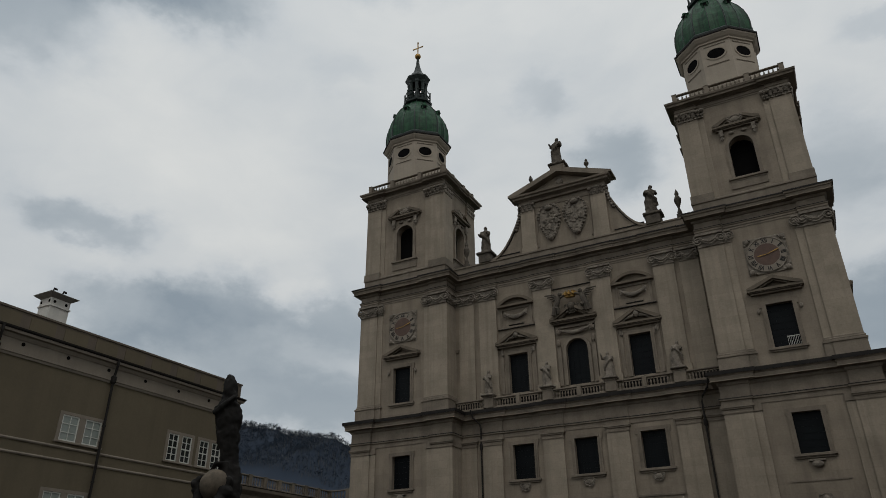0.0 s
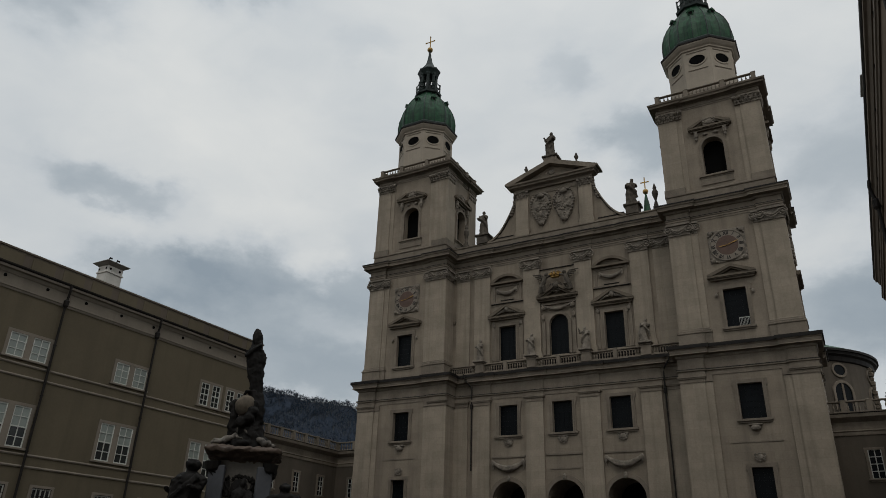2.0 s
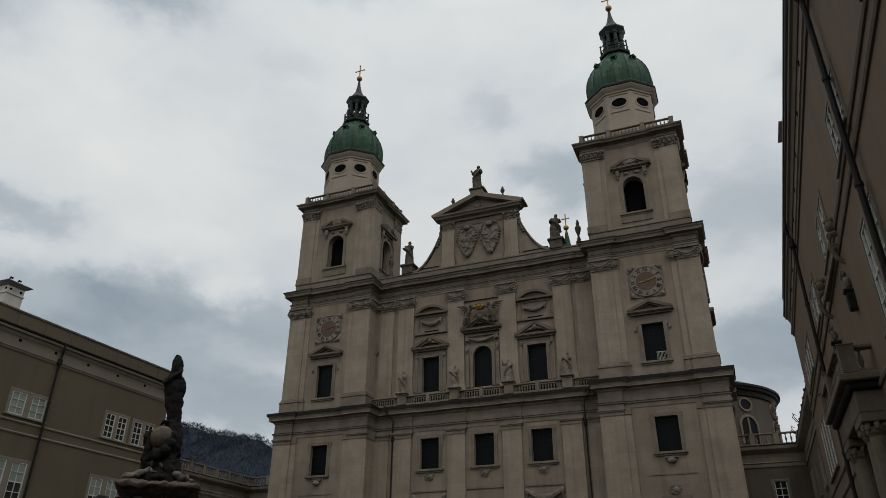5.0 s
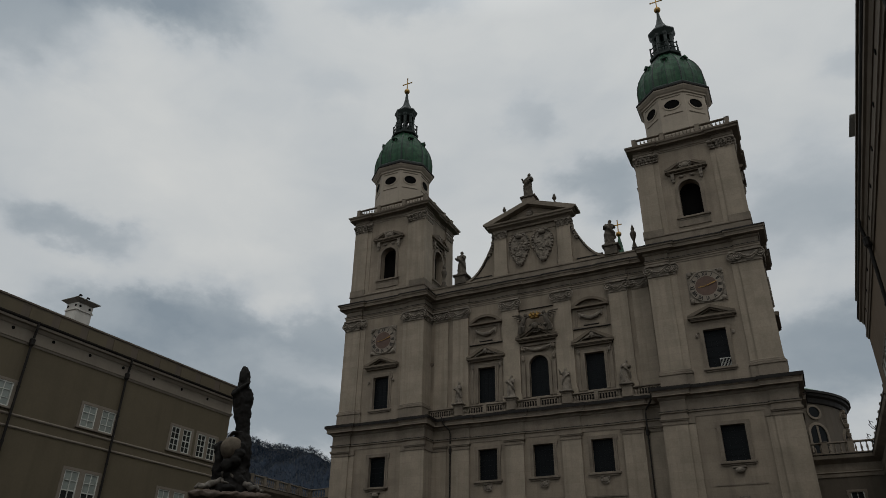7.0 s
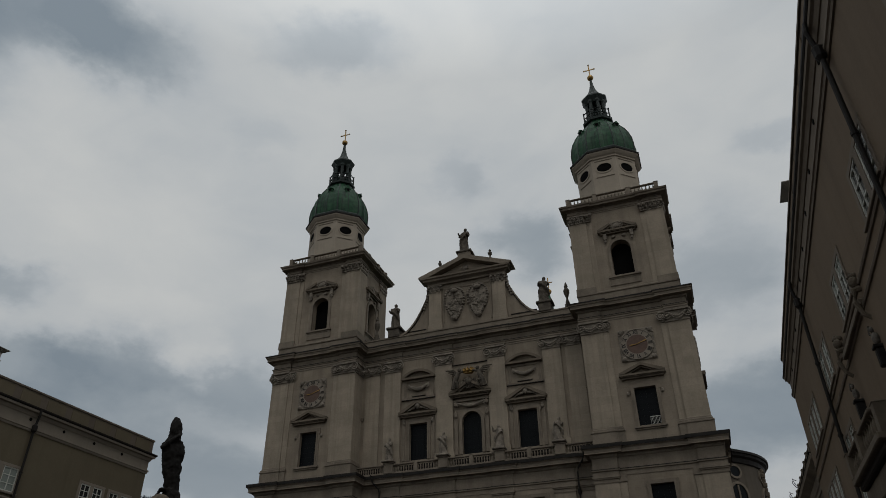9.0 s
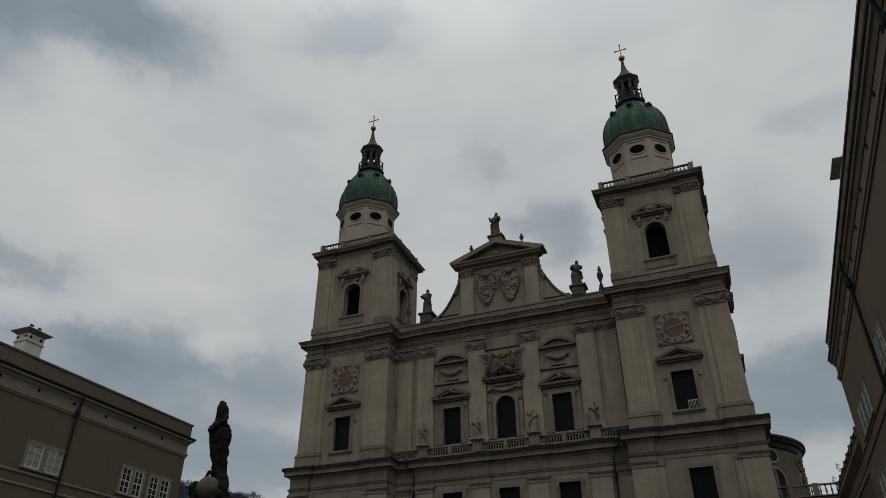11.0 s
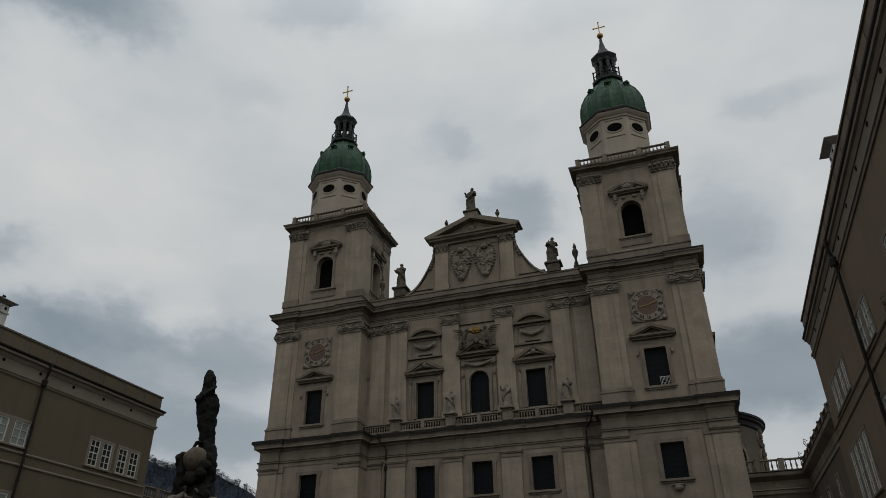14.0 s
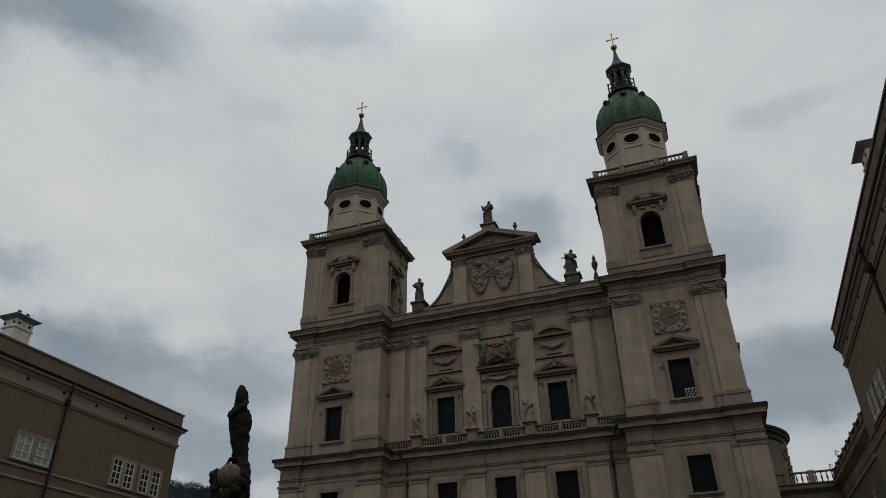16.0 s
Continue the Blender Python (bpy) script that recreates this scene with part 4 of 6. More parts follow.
    for i in range(8):
        a = i * math.pi / 4
        m = Matrix.Translation((DX, yc, 0)) @ Matrix.Diagonal((1, SQ, 1, 1)) @ Matrix.Rotation(a, 4, "Z") @ Matrix.Translation((0, -3.75, 0))
        n = 24
        ring = [(0.92 * math.cos(2 * math.pi * k / n), 58.3 + 0.66 * math.sin(2 * math.pi * k / n)) for k in range(n + 1)]
        ring2 = [(1.1 * math.cos(2 * math.pi * k / n), 58.3 + 0.84 * math.sin(2 * math.pi * k / n)) for k in range(n + 1)]
        bm = band(nb(), ring, ring2, -0.09, 0.05)
        bm.transform(m)
        f = part("oval_window", bm, PALE, T, "oval opening with plaster surround")
        bm = prism(nb(), ring[:-1], -0.02, 0.02)
        bm.transform(m)
        # flat black disc painted in place of the shade inside
        part("opening", bm, BLACK, f, "black disc standing in for the unlit opening")
        for za, zb in ((59.42, 59.52), (56.85, 56.97)):
            bm = box(nb(), -1.15, 1.15, -0.05, 0.05, za, zb)
            bm.transform(m)
            part("plaster_band", bm, BALC, f, "dark weathered plaster band")
    dome = [(3.98, 61.0), (4.06, 61.8), (4.08, 62.7), (3.98, 63.7), (3.72, 64.7), (3.3, 65.7), (2.75, 66.6), (2.2, 67.3), (1.75, 67.9), (1.6, 68.3)]
    bm = nb()
    seg = 48
    rings = []
    for r, z in dome:
        ring = []
        for i in range(seg):
            a = 2 * math.pi * i / seg
            # flattened octagon that rounds off towards the top, with standing seams
            o = (a + t8) % (math.pi / 4) - t8
            k = 1 + 0.6 * (1 / math.cos(o) - 1)
            k *= 1.035 if i % 3 == 0 else 0.988
            ring.append(bm.verts.new((DX + r * k * math.sin(a), yc - SQ * r * k * math.cos(a), z)))
        rings.append(ring)
    for a, b in zip(rings, rings[1:]):
        for i in range(seg):
            bm.faces.new((a[i], a[(i + 1) % seg], b[(i + 1) % seg], b[i]))
    bm.faces.new(rings[-1])
    dm = part("dome", bm, COPPER, T, "ribbed green copper dome with dark streaks")
    for i in range(16):
        a = 2 * math.pi * (i * 3) / seg
        o = (a + t8) % (math.pi / 4) - t8
        k = (1 + 0.6 * (1 / math.cos(o) - 1)) * 1.035
        w = 0.085 if i % 2 else 0.05
        part("seam_rib", tube(nb(), [(DX + r * k * math.sin(a), yc - SQ * r * k * math.cos(a), z) for r, z in dome], w, 5, w * 0.6), DARKCOPPER, dm, "dark standing seam")
    part("dome_skirt", eight([(3.9, 60.9), (4.2, 60.95), (4.22, 61.25), (4.02, 61.5)]), DARKCOPPER, dm, "dark copper skirt at the dome's foot")
    for i in range(8):
        a = i * math.pi / 4
        m = Matrix.Translation((DX + 3.15 * math.sin(a), yc - SQ * 3.15 * math.cos(a), 65.6)) @ Matrix.Rotation(a, 4, "Z")
        bm = box(nb(), -0.34, 0.34, -0.32, 0.6, -0.1, 0.45)
        prism(bm, [(-0.44, 0.42), (0.44, 0.42), (0, 0.8)], -0.4, 0.6)
        o = part("dormer", bm, COPPER, T, "small copper dormer")
        o.matrix_basis = m
        part("opening", box(nb(), -0.22, 0.22, -0.335, -0.31, 0.0, 0.38), BLACK, o)
    part("lantern_base", eight([(1.55, 68.1), (1.95, 68.25), (2.0, 68.55), (1.8, 68.7)]), DARKCOPPER, T)
    for i in range(8):
        a, b = t8 + i * math.pi / 4, t8 + (i + 1) * math.pi / 4
        x, y = DX + 1.86 * math.sin(a), yc - 1.86 * SQ * math.cos(a)
        x2, y2 = DX + 1.86 * math.sin(b), yc - 1.86 * SQ * math.cos(b)
        bm = tube(nb(), [(x, y, 68.5), (x, y, 70.3)], 0.1, 6)
        lump(bm, (x, y, 70.38), 0.14)
        for z in (70.2, 69.45):
            tube(bm, [(x, y, z), (x2, y2, z)], 0.07, 5)
        part("lantern_railing", bm, DARKCOPPER, T)
        x, y = DX + 1.2 * math.sin(a), yc - 1.2 * SQ * math.cos(a)
        bm = lathe(nb(), [(0.36, 68.6), (0.36, 69.9), (0.26, 70.0), (0.26, 71.8), (0.36, 72.0), (0.36, 72.3)], 6, (x, y, 0))
        part("lantern_post", bm, DARKCOPPER, T)
    part("lantern_core", eight([(1.0, 68.6), (1.0, 69.9), (0.25, 70.0), (0.25, 72.0)]), DARKCOPPER, T)
    part("spire_cap", eight([(1.25, 72.0), (1.4, 72.3), (1.72, 72.85), (1.7, 73.05), (1.2, 73.5), (0.75, 74.2), (0.45, 75.0), (0.25, 76.0), (0.15, 77.1)]), DARKCOPPER, T, "dark copper spirelet")
    part("ball", lathe(nb(), [(0.44 * math.sin(math.pi * k / 10) + 0.01, 77.55 - 0.44 * math.cos(math.pi * k / 10)) for k in range(11)], 14, (DX, yc, 0)), GOLD, T, "gilt ball", True)
    bm = box(nb(), DX - 0.07, DX + 0.07, yc - 0.05, yc + 0.05, 77.9, 80.2)
    box(bm, DX - 0.75, DX + 0.75, yc - 0.045, yc + 0.045, 79.1, 79.24)
    for x, z in ((-0.75, 79.17), (0.75, 79.17), (0, 80.2)):
        lump(bm, (DX + x, yc, z), 0.14)
    part("cross", bm, GOLD, T, "gilt cross")
    return T


tower = build_tower(19.6, -0.3)
rail = part("window_railing", box(nb(), 0.05, 1.05, 0.1, 0.14, 24.62, 24.7), WHITE, tower, "small white railing inside a tower window")
for k in range(8):
    part("bar", box(nb(), 0.07 + 0.135 * k, 0.10 + 0.135 * k, 0.1, 0.14, 24.7, 25.5), WHITE, rail)
part("top_rail", box(nb(), 0.05, 1.05, 0.1, 0.14, 25.5, 25.56), WHITE, rail)
tower_left = build_tower(-19.7, -0.7)


# ---- cathedral front between the towers ----
NY = 2.0
C = thing("cathedral_front", (0, NY, 0), "beige stone baroque cathedral front with pilasters, portals and scrolled gable", "church")
XI = 14.3
bm = nb()
low = [(cx - 1.15, cx + 1.15, 15.75, 19.15) for cx in (-6.4, 0.1, 6.6)]
doors = [(cx - 1.95, cx + 1.95, 0.0, 10.8) for cx in (-6.4, 0.1, 6.6)]
holed_wall(bm, -XI, XI, 0, 20.0, low + doors, 1.2, lambda u, v, d: (u, d, v))
for cx in (-6.4, 0.1, 6.6):
    arch_plate(bm, cx, 3.9, 0.0, 10.8, cx - 1.95, cx + 1.95, 10.8, 0.006, 1.2)
part("ground_storey_wall", bm, STUCCO, C)
PX = (-9.75, -3.15, 3.35, 9.95)
for x in PX:
    bm = box(nb(), x - 1.08, x + 1.08, -0.3, 0.2, 0, 19.3)
    box(bm, x - 1.22, x + 1.22, -0.42, 0.2, 0, 2.2, 0.04)
    part("pilaster", bm, DRESSED, C)
    part("capital", capital(nb(), x, 2.16, 19.3, 0.7, -0.3, False), STONE, C)
for s in (-1, 1):
    x0, x1 = sorted((s * 11.6, s * 13.4))
    part("pilaster", box(nb(), x0, x1, -0.16, 0.2, 0, 19.3), DRESSED, C)
    bm = nb()
    capital(bm, (x0 + x1) / 2, x1 - x0, 19.3, 0.7, -0.16, False)
    part("capital", bm, STONE, C)
# entablatures break forward over the pilasters
def front_path(p, w=1.1):
    pts = [(-XI, 0)]
    for x in PX:
        pts += [(x - w, 0), (x - w, -p), (x + w, -p), (x + w, 0)]
    return pts + [(XI, 0)]
e1 = [(-0.1, 20.0), (0.06, 20.0), (0.06, 20.42), (0.18, 20.48), (0.18, 20.6), (0.03, 20.66), (0.03, 21.75), (0.14, 21.85), (0.18, 21.98), (0.18, 22.08), (0.64, 22.12), (0.58, 22.2), (0.62, 22.5), (0.70, 22.58), (0.74, 22.8), (-0.1, 22.95)]
part("entablature", sweep(nb(), front_path(0.12), e1), STONE, C)
part("cornice_flashing", sweep(nb(), front_path(0.12), [(-0.4, 22.86), (0.6, 22.82), (0.75, 22.70), (0.83, 22.66), (0.84, 23.0), (-0.4, 23.16)]), SHEET, C, "dark sheet-metal cornice cover")
part("lead_strip", sweep(nb(), front_path(0.12), [(-0.05, 20.6), (0.21, 20.6), (0.21, 20.67), (-0.05, 20.68)]), SHEET, C, "dark lead strip")
part("lead_strip", sweep(nb(), front_path(0.1), [(-0.05, 37.37), (0.2, 37.37), (0.2, 37.43), (-0.05, 37.44)]), SHEET, C, "dark lead strip")
part("balcony_slab", box(nb(), -XI, XI, -0.8, 1.0, 22.88, 23.12), STONE, C)
# added dark strip that paints the shade between the balusters
part("gutter_lining", box(nb(), -XI, XI, -0.27, -0.23, 23.12, 23.95), SHEET, C, "added dark strip standing in for shade behind the balusters")
balustrade(C, (-XI, -0.6, 0), (XI, -0.6, 0), 23.12, 1.02, [(x + XI) / (2 * XI) for x in (-9.75, -6.45, -3.15, 0.1, 3.35, 6.6, 9.95)], 0.27, pier_w=0.4)
for x in PX:
    bm = box(nb(), x - 0.55, x + 0.55, -0.92, -0.28, 23.08, 24.16, 0.03)
    box(bm, x - 0.63, x + 0.63, -0.98, -0.22, 24.16, 24.32, 0.03)
    part("statue_pedestal", bm, STONE, C)
# upper storey
bm = nb()
ups = [(-7.5, -5.3, 24.5, 28.7), (5.5, 7.7, 24.5, 28.7)]
mid = (-1.05, 1.25, 24.5, 29.3)
holed_wall(bm, -XI, XI, 22.9, 36.8, ups + [mid], 1.0, lambda u, v, d: (u, d, v))
arch_plate(bm, 0.1, 2.3, 24.5, 29.3, -1.05, 1.25, 29.3, 0.006, 1.0)
part("upper_storey_wall", bm, STUCCO, C)
for x in PX:
    bm = box(nb(), x - 1.05, x + 1.05, -0.26, 0.2, 22.95, 35.5)
    box(bm, x - 1.2, x + 1.2, -0.38, 0.2, 23.0, 24.9, 0.03)
    part("pilaster", bm, DRESSED, C)
    part("ionic_capital", capital(nb(), x, 2.1, 35.4, 1.4, -0.26), CARVED, C)
for s in (-1, 1):
    x0, x1 = sorted((s * 11.5, s * 13.4))
    part("pilaster", box(nb(), x0, x1, -0.13, 0.2, 22.95, 35.5), DRESSED, C)
    part("ionic_capital", capital(nb(), (x0 + x1) / 2, 1.7, 35.4, 1.4, -0.13), CARVED, C)
e2 = [(-0.1, 36.78), (0.05, 36.78), (0.05, 37.0), (0.1, 37.02), (0.1, 37.22), (0.17, 37.28), (0.17, 37.38), (0.03, 37.42), (0.03, 38.05), (0.16, 38.10), (0.22, 38.22), (0.22, 38.32), (0.76, 38.36), (0.70, 38.44), (0.76, 38.70), (0.86, 38.76), (0.90, 38.95), (-0.1, 39.05)]
part("entablature", sweep(nb(), front_path(0.1), e2), STONE, C)
part("cornice_flashing", sweep(nb(), front_path(0.1), [(-0.6, 39.0), (0.91, 38.92), (0.95, 38.92), (0.95, 39.05), (-0.6, 39.25)]), SHEET, C, "dark sheet-metal cornice cover")
part("attic_base", sweep(nb(), [(-XI, 0), (XI, 0)], [(-1.2, 39.0), (0.25, 39.0), (0.25, 40.0), (0.35, 40.06), (0.35, 40.22), (-1.2, 40.25)]), STONE, C)

# gable with scrolled shoulders
GZ = 40.2
bm = box(nb(), -5.0, 5.0, 0.0, 1.2, GZ, 47.0)
part("gable_wall", bm, STUCCO, C)
for s in (-1, 1):
    x0, x1 = sorted((s * 5.05, s * 3.35))
    bm = box(nb(), x0, x1, -0.2, 0.1, GZ, 45.6)
    box(bm, x0 - 0.08, x1 + 0.08, -0.28, 0.1, GZ, 41.0, 0.02)
    part("gable_pilaster", bm, DRESSED, C)
    bm = box(nb(), x0 - 0.1, x1 + 0.1, -0.36, 0.1, 46.35, 46.5)
    box(bm, x0, x1, -0.24, 0.1, 45.6, 46.35)
    leaves(bm, (x0 + x1) / 2, x1 - x0, -0.22, 45.55, 0.8)
    part("leafy_capital", bm, CARVED, C)
    # concave shoulder: a quarter curve from high by the wall to low at the outer pedestal
    pts = [(s * (5.0 + 4.6 * u), GZ + 5.6 * (1 - math.sin(u * math.pi / 2)) ** 1.25) for u in [i / 14 for i in range(15)]]
    bm = nb()
    for a, b in zip(pts, pts[1:]):
        prism(bm, [(a[0], GZ - 0.1), (b[0], GZ - 0.1), (b[0], max(b[1], GZ)), (a[0], a[1])], 0.1, 1.1)
    part("gable_shoulder", bm, STUCCO, C)
    bm = nb()
    up_ = [(x, z + 0.28) for x, z in pts]
    band(bm, [(x, z - 0.02) for x, z in pts], up_, -0.12, 1.2)
    part("shoulder_moulding", bm, STONE, C)
    # raised dark band paints the shade of the panel's incised lines
    bm = nb()
    inner = [(s * (5.5 + 3.2 * u), GZ + 0.55 + 3.6 * (1 - math.sin(u * math.pi / 2)) ** 1.25) for u in [i / 12 for i in range(13)]]
    band(bm, inner, [(x, z + 0.13) for x, z in inner], 0.02, 0.2)
    box(bm, min(s * 5.5, s * 8.7), max(s * 5.5, s * 8.7), 0.03, 0.2, GZ + 0.45, GZ + 0.57)
    part("sunk_panel_edge", bm, SHEET, C, "dark band standing in for the shade of incised panel lines")
    bm = nb()
    for i in range(9):
        lump(bm, (s * (5.2 + 0.035 * i * i * 0.25), -0.02, 46.4 - 0.36 * i), 0.2 + 0.05 * (i % 2), 1, 1.3, 1)
    part("carved_fringe", bm, CARVED, C)
    bm = box(nb(), s * 9.75 - 0.75, s * 9.75 + 0.75, -0.5, 0.9, 40.2, 41.25, 0.03)
    part("statue_pedestal", bm, SOOTY, C)
bm = sweep(nb(), [(-5.05, 0.6), (-5.05, -0.2), (5.05, -0.2), (5.05, 0.6)], [(-0.1, 46.5), (0.1, 46.5), (0.1, 46.75), (0.25, 46.85), (0.6, 46.95), (0.65, 47.15), (0.85, 47.25), (0.9, 47.45), (-0.1, 47.5)])
part("gable_entablature", bm, STONE, C)
bm = nb()
prism(bm, [(-4.8, 47.4), (4.8, 47.4), (0, 49.35)], -0.15, 1.1)
part("tympanum", bm, STUCCO, C)
bm = nb()
for s in (-1, 1):
    prism(bm, [(s * 6.2, 47.45), (s * 6.2, 47.68), (0, 49.95), (0, 49.35), (s * 5.0, 47.45)], -1.05, 1.1)
part("raking_cornice", bm, STONE, C)
bm = nb()
lump(bm, (0, -0.3, 48.3), 0.42, 1, 0.5, 1, 2)
part("tympanum_boss", bm, CARVED, C)
part("statue_pedestal", box(nb(), -0.85, 0.85, -0.8, 0.7, 49.4, 50.4, 0.03), STONE, C)
for k, x in enumerate((-1.6, 1.45)):
    part("armorial_shield", shield(nb(), x, 43.5, -0.12, 3.1, 4.4, 11 + k), CARVED, C, "carved stone armorial shield")
# the sculptural panel stands in a moulded field
bm = nb()
for a in ((-3.2, -3.05, GZ + 0.5, 45.9), (3.05, 3.2, GZ + 0.5, 45.9)):
    box(bm, a[0], a[1], -0.07, 0.05, a[2], a[3])
box(bm, -3.05, 3.05, -0.07, 0.05, 45.75, 45.9)
part("panel_moulding", bm, STONE, C)

# portals
for cx in (-6.4, 0.1, 6.6):
    f = part("portal", band(nb(), arch_pts(cx, 3.9, 0, 10.8), arch_pts(cx, 3.9, 0, 10.8, inner=0.45), -0.16, 0.1), STONE, C, "round-arched stone portal opening into dark porch")
    # black sheet paints the porch's inner shade
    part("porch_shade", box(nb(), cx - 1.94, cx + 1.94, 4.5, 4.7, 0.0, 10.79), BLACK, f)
    part("porch_vault", band(nb(), arch_pts(cx, 3.9, 0, 10.8, inner=0.01), arch_pts(cx, 3.9, 0, 10.8, inner=0.3), 1.21, 4.5), STUCCO, f)
    bm = nb()
    lump(bm, (cx, -0.18, 11.05), 0.24, 0.9, 0.7, 1.5, 2)
    part("keystone", bm, CARVED, f)
for cx in (-6.4, 6.6):
    bm = box(nb(), cx - 2.05, cx + 2.05, -0.1, 0.08, 13.3, 13.5, 0.02)
    p_ = part("festoon_panel", bm, STONE, C)
    bm = garland(nb(), cx, 3.7, 12.85, -0.2, 0.75, 0.27)
    for s in (-1, 1):
        tube(bm, [(cx + s * 1.7, -0.2, 12.8), (cx + s * 1.85, -0.2, 12.4), (cx + s * 1.75, -0.2, 11.9)], 0.1, 6, 0.04)
    fuse(part("festoon", bm, CARVED, p_, "carved hanging garland"), 0.05, 0.02)
bm = box(nb(), 0.1 - 2.1, 0.1 + 2.1, -0.1, 0.08, 13.35, 13.6, 0.02)
box(bm, -1.6, 1.8, -0.06, 0.08, 11.9, 12.05)
part("inscription_panel", bm, STONE, C)
# ground-storey windows
for cx in (-6.4, 0.1, 6.6):
    f = part("window", frame_bm(cx, 2.3, 15.75, 19.15, 0), STONE, C, "stone-framed rectangular window with dark glazing")
    pane_grid(f, cx, 2.3, 15.75, 19.15, 0.4)
    part("sill", sill_bm(cx, 3.4, 15.75, 0), STONE, f)
    bm = nb()
    cartouche(bm, cx, 15.0, -0.15, 1.1, 0.8, 21)
    part("carved_bracket", bm, CARVED, f)
# upper side windows
for cx in (-6.4, 6.6):
    f = part("window", frame_bm(cx, 2.2, 24.5, 28.7, 0), STONE, C, "tall pedimented window with dark glazing")
    pane_grid(f, cx, 2.2, 24.5, 28.7, 0.4)
    part("pediment", swan_pediment(nb(), cx, 4.8, 29.7, 31.3, 0, 0.6), BALC, f, "dark weathered pediment")
    for za, w in ((31.62, 2.15), (31.99, 0.85)):
        part("lead_strip", box(nb(), cx - w, cx + w, -0.2, 0.05, za, za + 0.07), SHEET, f, "dark lead strip")
    bm = nb()
    lump(bm, (cx, -0.35, 30.75), 0.36, 1, 0.8, 1.15, 2)
    for s in (-1, 1):
        tube(bm, [(cx + s * 0.3, -0.4, 30.5), (cx + s * 0.8, -0.42, 30.4), (cx + s * 1.3, -0.42, 30.15)], 0.16, 6, 0.06)
        drop = nb()
        lump(drop, (cx + s * 1.75, -0.15, 28.9), 0.2, 1, 0.8, 1.7)
        part("carved_drop", drop, CARVED, f)
    part("carved_mask", bm, CARVED, f)
    for s in (-1, 1):
        part("outer_frame", box(nb(), cx + s * 1.85 - 0.16, cx + s * 1.85 + 0.16, -0.1, 0.08, 24.5, 29.5), STONE, f)
    f = part("blind_panel", round_pediment(nb(), cx, 4.3, 34.15, 35.35, 0, 0.5), BALC, C, "segmental-headed panel with carved festoon")
    bm = nb()
    for s in (-1, 1):
        box(bm, cx + s * 1.75 - 0.14, cx + s * 1.75 + 0.14, -0.1, 0.08, 31.9, 34.15)
    box(bm, cx - 1.6, cx + 1.6, -0.1, 0.08, 33.85, 34.1)
    box(bm, cx - 2.1, cx + 2.1, -0.16, 0.08, 31.7, 31.9)
    box(bm, cx - 0.9, cx + 0.9, -0.14, 0.08, 32.05, 32.25)
    part("panel_frame", bm, STONE, f)
    fuse(part("festoon", garland(nb(), cx, 2.5, 33.4, -0.2, 0.55, 0.19), CARVED, f, "carved hanging garland"), 0.05, 0.02)
# middle window with angels over its pediment
cx = 0.1
f = part("arched_window", band(nb(), arch_pts(cx, 2.3, 24.5, 29.3), arch_pts(cx, 2.3, 24.5, 29.3, inner=0.35), -0.16, 0.1), STONE, C, "tall round-headed middle window with dark glazing")
pane_grid(f, cx, 2.3, 24.5, 29.29, 0.4)
bm = nb()
for s in (-1, 1):
    box(bm, cx + s * 1.85 - 0.2, cx + s * 1.85 + 0.2, -0.18, 0.08, 24.5, 28.6)
    lump(bm, (cx + s * 1.85, -0.2, 29.0), 0.3, 0.8, 0.7, 1.6)
    lump(bm, (cx + s * 1.85, -0.25, 30.2), 0.3, 0.9, 0.8, 1.2)
box(bm, cx - 2.15, cx + 2.15, -0.2, 0.08, 30.55, 30.75)
part("outer_frame", bm, STONE, f)
part("lead_strip", box(nb(), cx - 2.2, cx + 2.2, -0.14, 0.05, 35.15, 35.22), SHEET, f, "dark lead strip")
fuse(part("festoon", garland(nb(), cx, 3.2, 30.35, -0.22, 0.4, 0.17), CARVED, f, "carved hanging garland"), 0.05, 0.02)
part("pediment", swan_pediment(nb(), cx, 5.0, 31.2, 32.9, 0, 0.75), BALC, f)
bm = nb()
cartouche(bm, cx, 32.5, -0.6, 1.6, 1.2, 31)
lump(bm, (cx, -0.75, 32.7), 0.4, 1, 0.8, 1.1, 2)
part("carved_mask", bm, SOOTY, f)
for s in (-1, 1):
    bm = nb()
    # kneeling winged angels holding a crown
    tube(bm, [(cx + s * 1.85, -0.75, 31.9), (cx + s * 1.7, -0.9, 32.6), (cx + s * 1.4, -0.85, 33.3), (cx + s * 1.25, -0.75, 33.9)], 0.36, 8, 0.25)
    tube(bm, [(cx + s * 1.7, -0.9, 32.7), (cx + s * 1.3, -1.1, 32.5), (cx + s * 1.35, -1.0, 31.95)], 0.26, 7, 0.16)
    lump(bm, (cx + s * 1.12, -0.7, 34.2), 0.24, 1, 1, 1.15, 2)
    tube(bm, [(cx + s * 1.3, -0.8, 33.7), (cx + s * 0.7, -0.9, 33.9), (cx + s * 0.4, -0.9, 34.0)], 0.12, 6)
    for j in range(5):
        tube(bm, [(cx + s * 1.3, -0.6, 33.75 - 0.1 * j), (cx + s * (1.85 - 0.04 * j), -0.7, 34.3 - 0.2 * j), (cx + s * (2.85 - 0.28 * j), -0.6, 34.4 - 0.26 * j)], 0.15, 6, 0.07)
    part("angel_relief", bm, SOOTY, f, "carved winged figure")
bm = nb()
